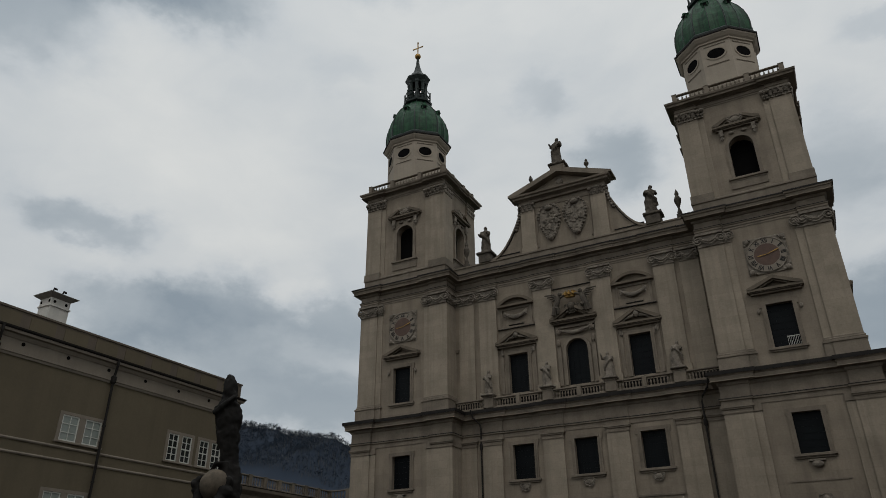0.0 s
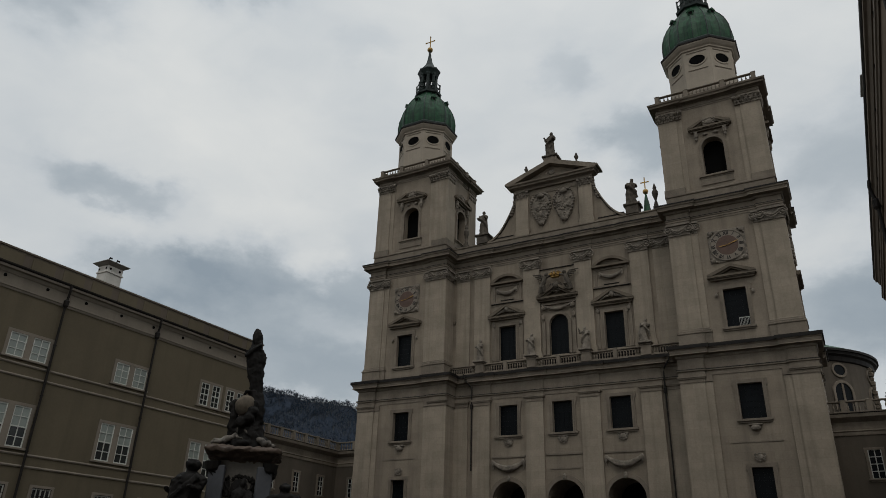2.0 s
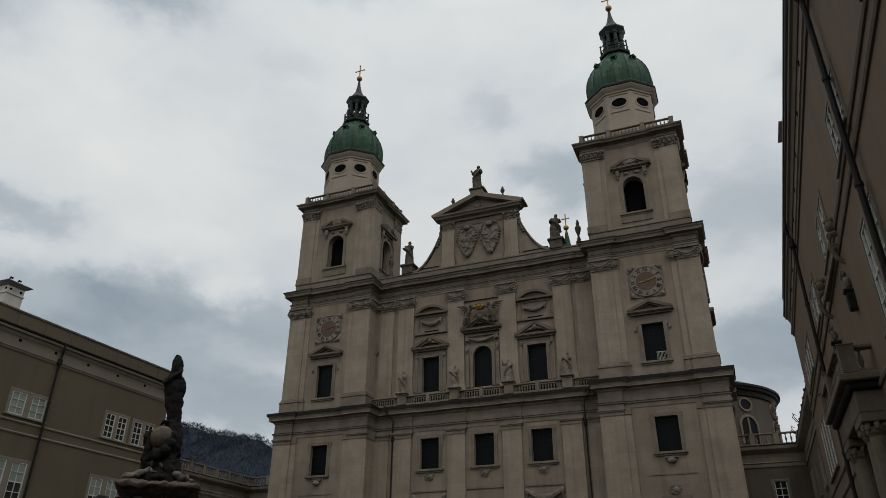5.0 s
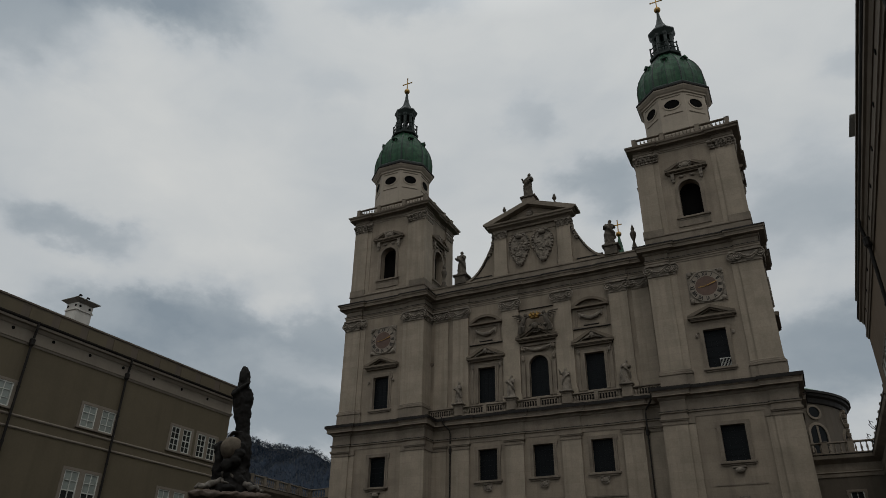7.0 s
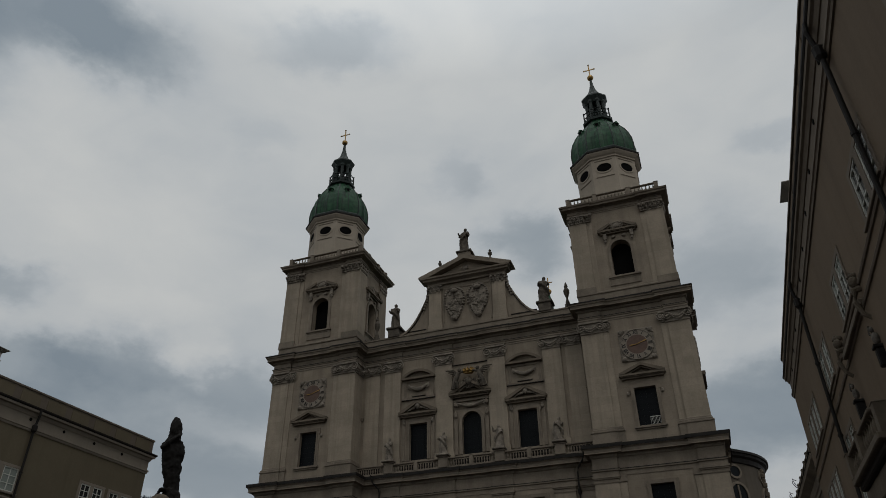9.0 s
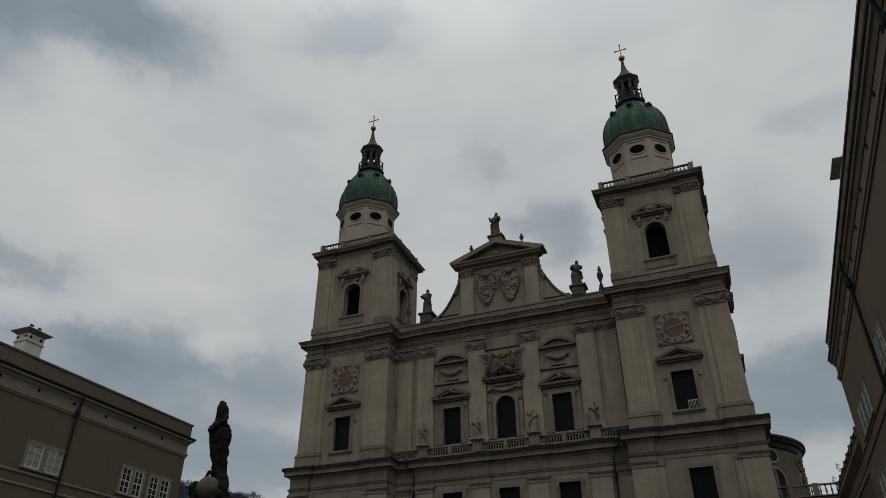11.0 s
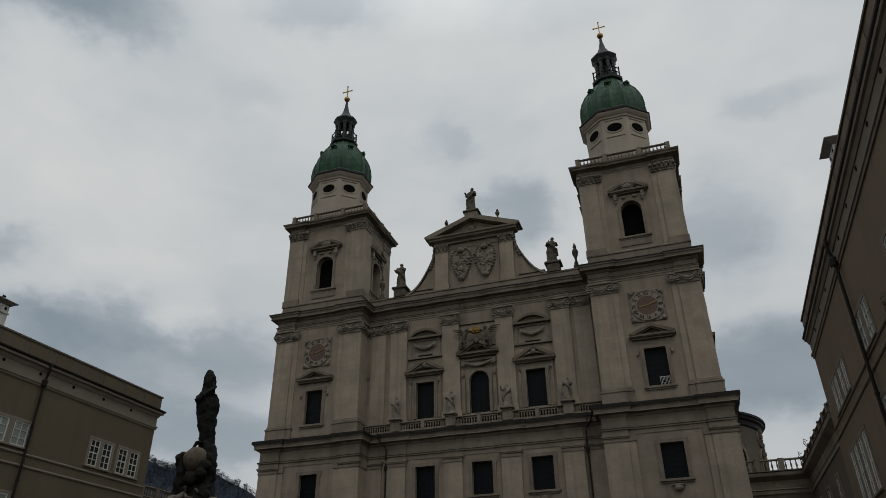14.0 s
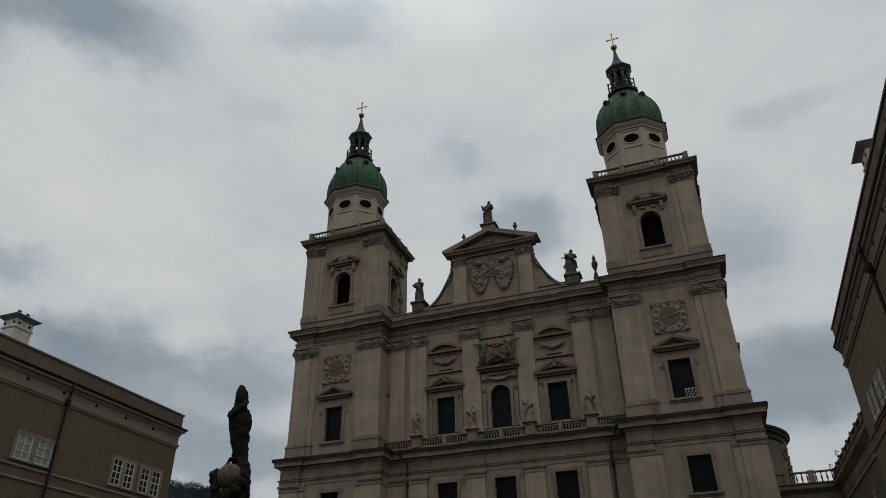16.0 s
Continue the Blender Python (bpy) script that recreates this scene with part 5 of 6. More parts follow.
for k in range(8):
    a = k * math.pi / 4
    lump(bm, (cx + 0.62 * math.cos(a), -0.75 + 0.3 * math.sin(a), 34.0), 0.2, 1, 1, 1.4)
    lump(bm, (cx + 0.5 * math.cos(a), -0.75 + 0.3 * math.sin(a), 34.3), 0.1)
box(bm, cx - 0.5, cx + 0.5, -0.95, -0.5, 33.65, 33.85, 0.05)
part("gilt_crown", bm, GOLD, f, "gilded crown")
# drainpipes in the corners by the towers
for x, z0 in ((11.45, 0.0), (-10.95, 12.0)):
    bm = nb()
    s = 1 if x > 0 else -1
    tube(bm, [(x + s * 0.9, -0.95, 23.1), (x + s * 0.7, -0.85, 22.3), (x + s * 0.1, -0.45, 21.6), (x, -0.4, 21.2), (x, -0.4, 18.0), (x, -0.4, z0)], 0.085, 8)
    lathe(bm, [(0.1, 18.9), (0.17, 19.05), (0.19, 19.5), (0.12, 19.55)], 8, (x, -0.42, 0))
    part("drainpipe", bm, SHEET, C, "dark metal drainpipe")
# body of the church behind
part("nave_body", box(nb(), -XI + 0.1, XI - 0.1, 4.75, 60, 0, 30), STUCCO, C)
bm = nb()
prism(bm, [(-XI, 30), (XI, 30), (0, 38.4)], 4.7, 58)
part("nave_roof", bm, COPPER, C)

# ---- statues on the front ----
LIMEG = "statues on the cathedral front"
for k, (x, arms) in enumerate(zip(PX, (((0.3, 0.1), (0.5, 0.1)), ((0.5, 0.2), (0.2, 0.0)), ((0.9, 0.9), (0.3, 0.1)), ((0.4, 0.1), (0.4, 0.3))))):
    statue("stone_statue", (x, NY - 0.6, 24.32), 2.85, "pale stone robed statue standing on the balustrade", CARVED, 40 + k, 0.3 * (k - 1.5), arms, LIMEG, wide=0.85)
for k, s in enumerate((-1, 1)):
    statue("stone_statue", (s * 9.75, NY + 0.2, 41.25), 3.9, "sooty dark grey statue on the gable shoulder", SOOTY, 50 + k, 0.2 * s, ((0.5, 0.2), (0.3, 0.1)), LIMEG, wide=0.82)
statue("stone_statue", (0, NY - 0.05, 50.4), 4.1, "sooty weathered statue with raised hand on the gable top", SOOTY, 60, 0.0, ((0.5, 0.35), (0.25, 0.1)), LIMEG, staff=False, wide=0.82)


def urn(at, h, w):
    bm = lathe(nb(), [(0.2, 0), (0.22, 0.1), (0.1, 0.25), (0.12, 0.3), (0.3, 0.5), (0.32, 0.62), (0.15, 0.75), (0.2, 0.8), (0.13, 0.9), (0.02, 1.0)], 10)
    bmesh.ops.scale(bm, vec=(w, w, h), verts=bm.verts)
    box(bm, -0.3, 0.3, -0.3, 0.3, -0.6, 0.01)
    o = part("stone_urn", bm, SOOTY, None, smooth=False)
    o.location = at
    return tagged(o, "small weathered stone urn on the gable edge", "urn", "gable urns")


urn((-3.4, NY - 0.4, 48.8), 1.3, 0.8)
urn((3.4, NY - 0.4, 48.8), 1.5, 0.9)
urn((12.4, NY + 0.3, 40.8), 3.1, 1.15)
urn((-12.4, NY + 0.3, 40.8), 3.1, 1.15)
# small green spire far behind the gable
sp = thing("ridge_turret", (3.6, 40, 38), "small green copper spirelet with gilt cross", "spire")
part("spirelet", lathe(nb(), [(1.2, -2), (1.2, 16), (1.5, 16.3), (0.9, 20), (0.4, 24), (0.12, 25.5)], 8), COPPER, sp)
part("ball", lathe(nb(), [(0.5 * math.sin(math.pi * k / 8) + 0.01, 25.9 - 0.5 * math.cos(math.pi * k / 8)) for k in range(9)], 10), GOLD, sp, "gilt ball")
bm = box(nb(), -0.09, 0.09, -0.06, 0.06, 26.3, 28.8)
box(bm, -0.75, 0.75, -0.055, 0.055, 27.7, 27.88)
part("cross", bm, GOLD, sp, "gilt cross")


# ---- side wings of the square ----
def wing_window(parent, w, h, m, rows, gap=0.5, blind=0, grill=False, TRIM=TRIM):
    """Two casements in one plaster surround. Local x along the wall, -y outward; w, h are the outer size of the surround."""
    o = 0.26
    leaf = (w - 2 * o - gap) / 2
    bm = nb()
    box(bm, -w / 2, -w / 2 + o, -0.05, 0.1, 0, h)
    box(bm, w / 2 - o, w / 2, -0.05, 0.1, 0, h)
    if gap > 0:
        box(bm, -gap / 2, gap / 2, -0.05, 0.1, 0, h)
    box(bm, -w / 2 + o, w / 2 - o, -0.052, 0.1, h - 0.22, h)
    f = part("window", bm, TRIM, parent, "twin white casement window in a plaster surround")
    f.matrix_basis = m
    part("sill", box(nb(), -w / 2 - 0.08, w / 2 + 0.08, -0.16, 0.1, -0.14, 0.0, 0.02), TRIM, f)
    for x0 in ((-w / 2 + o, gap / 2) if gap > 0 else (-w / 2 + o, 0.0)):
        bm = nb()
        t = 0.085
        x1, z0, z1 = x0 + leaf, 0.02, h - 0.22
        box(bm, x0, x0 + t, -0.02, 0.1, z0, z1)
        box(bm, x1 - t, x1, -0.02, 0.1, z0, z1)
        for z in (z0, z1 - t):
            box(bm, x0 + t, x1 - t, -0.018, 0.1, z, z + t)
        xm = (x0 + x1) / 2
        box(bm, xm - 0.03, xm + 0.03, -0.01, 0.08, z0 + t, z1 - t)
        for j in range(1, rows):
            z = z0 + (z1 - z0) * j / rows
            ww = 0.045 if (rows == 4 and j == 2) else 0.025
            box(bm, x0 + t, x1 - t, -0.012, 0.082, z - ww, z + ww)
        part("sash", bm, WHITE, f, "white-painted wooden sash")
        for j in range(rows):
            za, zb = z0 + (z1 - z0) * j / rows, z0 + (z1 - z0) * (j + 1) / rows
            for xa, xb in ((x0 + 0.03, xm), (xm, x1 - 0.03)):
                part("pane", box(nb(), xa, xb, 0.04, 0.05, za, zb), BLINDED if j >= rows - blind else PANE, f)
    if grill:
        bm = nb()
        for k in range(9):
            x = -w / 2 + o + (w - 2 * o) * k / 8
            tube(bm, [(x, -0.12, 0), (x, -0.12, h - 0.2)], 0.02, 4)
        for k in range(6):
            z = (h - 0.2) * k / 5
            tube(bm, [(-w / 2 + o, -0.12, z), (w / 2 - o, -0.12, z)], 0.018, 4)
        part("iron_grille", bm, IRON, f, "wrought-iron window grille")
    return f


def wing(name, side, xw, y0, y1, gut, label, pipes, strings, win_rows, OCHRE, TRIM, ov=1.0):
    """A long palace wing; side = 1 faces +x, -1 faces -x. win_rows: z, height, width, gap, rows, list of (centre y, blinds), grille."""
    W = thing(name, (xw, 0, 0), label, "building")
    rot = Matrix.Rotation(side * math.pi / 2, 4, "Z")
    holes = []
    for z, h, w, gap, rows, cs, gr in win_rows:
        for cy, bl in cs:
            holes.append((cy - w / 2 + 0.1, cy + w / 2 - 0.1, z + 0.01, z + h - 0.1))
    bm = holed_wall(nb(), y0, y1, 0, gut - 1.75, holes, 0.45, lambda u, v, d: (-side * d, u, v))
    part("wall", bm, OCHRE, W, "brown ochre plastered wall")
    part("wall_core", box(nb(), min(-side * 0.3, -side * 16), max(-side * 0.3, -side * 16), y0 + 0.02, y1 - 0.003, 0, gut - 0.5), OCHRE, W)
    yy = [(0, y0), (0, y1), (-side * 15, y1)] if side > 0 else [(-side * 15, y1), (0, y1), (0, y0)]
    part("frieze", sweep(nb(), yy, [(-0.2, gut - 1.75), (0.07, gut - 1.75), (0.1, gut - 1.6), (0.16, gut - 1.56), (0.16, gut - 1.42), (0.05, gut - 1.38), (0.05, gut - 0.62), (-0.2, gut - 0.6)]), TRIM, W, "pale plaster frieze")
    part("eaves_cornice", sweep(nb(), yy, [(-0.2, gut - 0.62), (0.1, gut - 0.62), (0.1 + 0.1 * ov, gut - 0.5), (0.1 + 0.2 * ov, gut - 0.36), (0.66 * ov, gut - 0.3), (0.7 * ov, gut - 0.12), (-0.2, gut - 0.1)]), TRIM, W)
    part("gutter", sweep(nb(), yy, [(0.4 * ov, gut - 0.13), (0.74 * ov, gut - 0.13), (0.86 * ov, gut - 0.04), (0.88 * ov, gut + 0.06), (0.4 * ov, gut + 0.05)]), SHEET, W, "dark metal gutter")
    part("parapet", sweep(nb(), yy, [(-0.5, gut - 0.1), (0.12, gut - 0.1), (0.12, gut + 1.26), (0.2, gut + 1.28), (0.2, gut + 1.42), (-0.5, gut + 1.44)]), PARAPET, W, "brown plastered roof parapet")
    for k in range(int((y1 - y0) / 2.6)):
        y = y1 - 1.3 - 2.6 * k
        part("parapet_panel", box(nb(), min(0, side * 0.15), max(0, side * 0.15), y - 0.95, y + 0.95, gut + 0.14, gut + 1.14), OCHRE, W)
    o = part("roof", prism(nb(), [(-0.3, gut + 1.36), (-7.5, gut + 2.5), (-15.0, gut + 1.36)], y0, y1 - 0.3), ROOF, W, "low weathered roof")
    if side < 0:
        for v in o.data.vertices:
            v.co.x = -v.co.x
    for z in strings:
        part("string_course", sweep(nb(), yy, [(-0.1, z - 0.09), (0.06, z - 0.09), (0.1, z), (0.06, z + 0.09), (-0.1, z + 0.09)]), TRIM, W)
    for py in pipes:
        bm = nb()
        tube(bm, [(side * 0.8 * ov, py, gut - 0.05), (side * (0.2 + 0.5 * ov), py, gut - 0.45), (side * 0.35, py + 0.05, gut - 0.95), (side * 0.25, py + 0.05, gut - 1.5), (side * 0.25, py + 0.05, 0.0)], 0.095, 8)
        lathe(bm, [(0.1, gut - 1.85), (0.2, gut - 1.7), (0.22, gut - 1.3), (0.12, gut - 1.2)], 8, (side * 0.27, py + 0.05, 0))
        for z in (4, 8.6, 12.6, 16.5):
            lathe(bm, [(0.13, z), (0.13, z + 0.12)], 8, (side * 0.25, py + 0.05, 0))
        part("downpipe", bm, SHEET, W, "dark metal downpipe")
    for py in [y1 - 3.5 - 3.4 * k for k in range(int((y1 - y0 - 4) / 3.4))]:
        bm = nb()
        seg = [(0.13 * math.cos(k * math.pi / 5), 0.13 * math.sin(k * math.pi / 5)) for k in range(10)]
        prism(bm, seg, -0.05, 0.02)
        o = part("frieze_vent", bm, BLACK, W)
        o.matrix_basis = Matrix.Translation((side * 0.03, py, gut - 0.85)) @ rot
    first = {}
    for z, h, w, gap, rows, cs, gr in win_rows:
        for cy, bl in cs:
            m = Matrix.Translation((0, cy, z)) @ rot
            key = (h, w, gap, rows, bl, gr)
            if key not in first:
                first[key] = wing_window(W, w, h, m, rows, gap, bl, gr, TRIM)
            else:
                src = first[key]
                dup = again(src, W, m)
                dup["label"] = src["label"]
                for ch_ in src.children:
                    again(ch_, dup, Matrix.Identity(4))
    return W


XL, XR, GUT = -25.6, 30.95, 21.5
palace = wing("palace_wing", 1, XL, -110, -18.85, GUT, "long brown ochre palace wing with white windows and dark gutters", (-32.2, -41.2, -50.3, -59.4), (14.62, 13.78, 8.4, 7.6), [
    (15.05, 1.98, 3.65, 0.5, 3, [(-70.3, 3), (-61.2, 3), (-52.1, 3), (-42.95, 3), (-33.75, 3)], False),
    (15.12, 2.35, 2.95, 0.36, 4, [(-24.75, 0), (-21.45, 0)], False),
    (8.8, 3.15, 3.6, 0.5, 4, [(-70.3, 2), (-61.2, 2), (-52.1, 2), (-43.0, 2), (-33.95, 2), (-24.6, 2)], False),
    (3.5, 2.95, 1.95, 0.0, 4, [(-61.2, 0), (-52.1, 0), (-46.6, 0), (-42.7, 0), (-39.15, 0), (-34.0, 0), (-29.7, 0), (-24.6, 0)], True)], OCHRE, TRIM, 0.62)
abbey = wing("abbey_wing", -1, XR, -110, -16.7, GUT + 0.25, "long brown ochre abbey wing with white windows and dark gutter", (-32.3, -52.0), (14.75, 14.02, 8.6, 7.7), [
    (14.95, 2.25, 3.5, 0.5, 3, [(-101.8, 3), (-93.2, 3), (-84.6, 3), (-76.0, 3), (-67.4, 3), (-58.9, 3), (-50.4, 0), (-42.0, 1), (-33.3, 3)], False),
    (14.95, 2.25, 3.05, 0.4, 3, [(-24.5, 3), (-21.2, 3)], False),
    (9.2, 3.5, 3.3, 0.5, 4, [(-101.8, 3), (-93.2, 3), (-84.6, 3), (-76.0, 3), (-67.4, 2), (-58.9, 3), (-50.4, 3), (-33.3, 4), (-24.5, 4), (-21.1, 4)], False),
    (2.9, 2.95, 1.95, 0.0, 4, [(-76.0, 0), (-67.4, 0), (-58.9, 0), (-38.4, 0), (-29.6, 0), (-20.9, 0)], True)], OCHRE_DARK, TRIM_DARK, 0.45)
# the abbey wing stands slightly askew to the cathedral's axis
SKEW = Matrix.Translation((XR, -18.85, 0)) @ Matrix.Rotation(radians(-0.9), 4, "Z") @ Matrix.Translation((-XR, 18.85, 0))
abbey.matrix_basis = SKEW @ Matrix.Translation((XR, 0, 0))


def roof_chimney(at, w, d, h, label):
    """Plastered stack with a flared metal hood and small round vents."""
    t = thing("chimney", at, label, "chimney", "roof chimneys")
    bm = box(nb(), -w / 2, w / 2, -d / 2, d / 2, -0.05, h - 0.45)
    part("chimney_shaft", bm, CHIMNEY, t)
    part("plaster_band", box(nb(), -w / 2 - 0.06, w / 2 + 0.06, -d / 2 - 0.06, d / 2 + 0.06, 0.25, 0.4, 0.02), CHIMNEY, t)
    part("plaster_band", box(nb(), -w / 2 - 0.08, w / 2 + 0.08, -d / 2 - 0.08, d / 2 + 0.08, h - 1.15, h - 1.02, 0.02), CHIMNEY, t)
    for i in range(4):
        for k in (-1, 1):
            bm = nb()
            lathe_y(bm, (k * 0.3 * w, -(d if i % 2 == 0 else w) / 2 - 0.003, h - 0.75), 0.11, 0.012)
            o = part("vent_hole", bm, BLACK, t)
            o.matrix_basis = Matrix.Rotation(i * math.pi / 2, 4, "Z")
    bm = nb()
    rings = []
    for g, z in ((0.0, h - 0.5), (0.12, h - 0.42), (0.38, h - 0.3), (0.38, h - 0.25), (0.05, h - 0.12), (-0.35, h + 0.06)):
        rings.append([bm.verts.new((sx * (w / 2 + g), sy * (d / 2 + g), z + (0.06 if g > 0.3 else 0))) for sx, sy in ((-1, -1), (1, -1), (1, 1), (-1, 1))])
    for a, b in zip(rings, rings[1:]):
        for i in range(4):
            bm.faces.new((a[i], a[(i + 1) % 4], b[(i + 1) % 4], b[i]))
    bm.faces.new(rings[-1])
    bm.faces.new(rings[0][::-1])
    part("hood", bm, HOOD, t, "flared sheet-metal chimney hood")
    for s in (-1, 1):
        bm = nb()
        tube(bm, [(s * 0.25 * w, 0, h), (s * 0.25 * w, 0, h + 0.42)], 0.03, 5)
        lump(bm, (s * 0.25 * w, 0, h + 0.3), 0.07)
        box(bm, s * 0.25 * w, s * 0.25 * w + 0.28, -0.012, 0.012, h + 0.34, h + 0.5)
        part("finial_vane", bm, IRON, t)
    return t


ch = roof_chimney((-26.35, -37.4, 21.6), 1.5, 1.25, 3.5, "white plastered roof chimney with flared metal hood")
ch.rotation_euler = (0, 0, math.pi / 2)
ch2 = roof_chimney((31.72, -36.1, 21.6), 1.3, 1.3, 3.9, "white plastered roof chimney with flared metal hood")

# ---- low arcaded wings joining the palace and the abbey to the towers ----
def low_wing(name, path, z, label, wins, mat):
    W = thing(name, (0, 0, 0), label, "building", "linking wings")
    bm = nb()
    sweep(bm, path, [(-3.0, 0), (0, 0), (0, z - 3.2), (-3.0, z - 3.2)])
    part("wall", bm, mat, W)
    part("cornice", sweep(nb(), path, [(-3.0, z - 3.2), (0.08, z - 3.2), (0.08, z - 2.9), (0.15, z - 2.8), (0.04, z - 2.7), (0.04, z - 2.0), (0.3, z - 1.8), (0.55, z - 1.6), (0.6, z - 1.3), (-3.0, z - 1.2)]), STONE, W)
    part("flashing", sweep(nb(), path, [(-3.0, z - 1.19), (0.62, z - 1.29), (0.64, z - 1.23), (-3.0, z - 1.12)]), SHEET, W)
    for a, b in zip(path, path[1:]):
        a, b = Vector((*a, 0)), Vector((*b, 0))
        n = max(2, round((b - a).length / 2.4))
        balustrade(W, a, b, z - 1.12, 1.12, [i / n for i in range(n + 1)], 0.34)
    for (x, y, ang, zz, w, h) in wins:
        m = Matrix.Translation((x, y, zz)) @ Matrix.Rotation(ang, 4, "Z")
        f = part("window", frame_bm(0, w, 0, h, 0, 0.22, 0.1, 0.05), STONE, W, "tall stone-framed window with white glazing bars")
        f.matrix_basis = m
        part("pane", box(nb(), -w / 2, w / 2, -0.03, 0.02, 0, h), GLASS, f)
        bm = nb()
        for x_ in (-w / 2 + 0.04, 0, w / 2 - 0.04):
            box(bm, x_ - 0.04, x_ + 0.04, -0.07, -0.03, 0, h)
        for j in range(5):
            box(bm, -w / 2, w / 2, -0.066, -0.034, h * j / 4 - 0.03, h * j / 4 + 0.03)
        part("glazing_bar", bm, WHITE, f)
        part("sill", sill_bm(0, w + 0.6, 0, 0, 0.2, 0.16), STONE, f)
    return W


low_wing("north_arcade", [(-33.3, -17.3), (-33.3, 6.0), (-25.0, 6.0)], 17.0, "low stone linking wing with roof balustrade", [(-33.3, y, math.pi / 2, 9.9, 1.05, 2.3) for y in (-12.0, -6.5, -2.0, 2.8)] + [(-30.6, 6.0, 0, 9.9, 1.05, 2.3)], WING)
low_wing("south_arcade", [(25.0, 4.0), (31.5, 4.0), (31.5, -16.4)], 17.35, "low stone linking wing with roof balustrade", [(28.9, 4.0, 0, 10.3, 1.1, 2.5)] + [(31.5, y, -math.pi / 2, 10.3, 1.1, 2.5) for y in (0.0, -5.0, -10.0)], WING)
for y in (-4.0, 1.0):
    bm = nb()
    tube(bm, [(0, 0, -0.9), (-0.6, 0, -0.5), (-0.9, 0, 0.0), (-0.7, 0, 0.4), (-0.4, 0, 0.2)], 0.05, 5)
    tube(bm, [(-0.3, 0, -0.6), (-0.7, -0.3, -0.1), (-0.8, -0.1, 0.5)], 0.04, 5)
    o = part("iron_bracket", bm, IRON)
    o.location, o.scale = (31.2, y, 16.9), (0.7, 0.7, 0.7)
    tagged(o, "curled wrought-iron gutter bracket on the low wing", "ironwork", "gutter brackets")

# ---- rounded transept end with green roof ----
R_ = thing("transept_apse", (19.1, 46.0, -0.3), "rounded beige transept end with low green copper roof", "building")
R_.scale = (1.185, 1.185, 1.185)
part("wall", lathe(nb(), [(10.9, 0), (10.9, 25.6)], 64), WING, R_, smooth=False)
# dark colour paints the shade on the eaves' underside
part("cornice", lathe(nb(), [(10.92, 25.1), (11.1, 25.2), (11.2, 25.7), (11.5, 25.9), (11.55, 26.2), (11.0, 26.3)], 64), SHEET, R_, "eaves moulding coloured dark for the shade under the roof edge")
part("gutter", lathe(nb(), [(11.5, 26.2), (11.75, 26.22), (11.75, 26.5), (11.4, 26.52)], 64), SHEET, R_)
part("roof", lathe(nb(), [(11.72, 26.51), (7.0, 28.6), (0.3, 30.6)], 64), COPPER, R_, "low green copper roof")
for ang in (-78, -48, -18, 12):
    m = Matrix.Rotation(radians(ang + 90), 4, "Z") @ Matrix.Translation((0, -10.9, 0))
    n = 24
    r1 = [(0.75 * math.cos(2 * math.pi * k / n), 24.1 + 0.62 * math.sin(2 * math.pi * k / n)) for k in range(n + 1)]
    r2 = [(1.0 * math.cos(2 * math.pi * k / n), 24.1 + 0.87 * math.sin(2 * math.pi * k / n)) for k in range(n + 1)]
    f = part("oculus", band(nb(), r1, r2, -0.12, 0.1), STONE, R_, "oval window with stone surround")
    f.matrix_basis = m
    part("pane", prism(nb(), r1[:-1], -0.03, 0.06), GLASS, f)
    f = part("arched_window", band(nb(), arch_pts(0, 2.2, 19.4, 22.6), arch_pts(0, 2.2, 19.4, 22.6, inner=0.3), -0.14, 0.1), STONE, R_, "round-headed window with pale middle post")
    f.matrix_basis = m
    part("pane", prism(nb(), arch_pts(0, 2.2, 19.4, 22.6), -0.03, 0.06), GLASS, f)
    part("mullion", box(nb(), -0.13, 0.13, -0.1, -0.02, 19.4, 22.5), STONE, f)
bm = nb()
for k in range(9):
    lump(bm, (10.5, -3.4, 24.9 - 0.55 * k), 0.36 + 0.07 * (k % 2), 1, 1, 1.1)
part("carved_quoin", bm, BALC, R_)

# ---- balcony over a columned doorway on the abbey wing ----
B = thing("stone_balcony", (XR + 0.2, -41.9, 0), "stone balcony with balusters carried on columns over a doorway", "balcony")
part("slab", box(nb(), -1.85, 0.05, -3.5, 3.5, 8.78, 9.05, 0.04), BALC, B)
# underside shade of the balcony put into this moulding's dark colour
part("slab_moulding", box(nb(), -1.65, 0.04, -3.3, 3.3, 8.52, 8.78, 0.06), SHEET, B, "moulding coloured dark for the shade under the slab")
balustrade(B, (-1.6, -3.25, 0), (-0.1, -3.25, 0), 9.05, 0.98, (0.12,), 0.4, BALC)
balustrade(B, (-1.6, 3.25, 0), (-1.6, -2.95, 0), 9.05, 0.98, (0.0, 0.5), 0.4, BALC)
balustrade(B, (-0.1, 3.25, 0), (-1.6, 3.25, 0), 9.05, 0.98, (), 0.4, BALC)
part("architrave", box(nb(), -1.45, 0.03, -3.05, 3.05, 7.75, 8.52, 0.03), BALC, B)
for y in (-2.6, -1.7, 1.7, 2.6):
    bm = lathe(nb(), [(0.42, 0), (0.42, 0.4), (0.34, 0.55), (0.34, 2.5), (0.28, 7.0), (0.36, 7.1), (0.4, 7.3)], 16, (-1.0, y, 0))
    box(bm, -1.45, -0.55, y - 0.45, y + 0.45, 7.45, 7.75, 0.03)
    for k in range(8):
        lump(bm, (-1.0 + 0.36 * math.cos(k * 0.785), y + 0.36 * math.sin(k * 0.785), 7.3), 0.14, 1, 1, 1.4)
    part("column", bm, BALC, B)
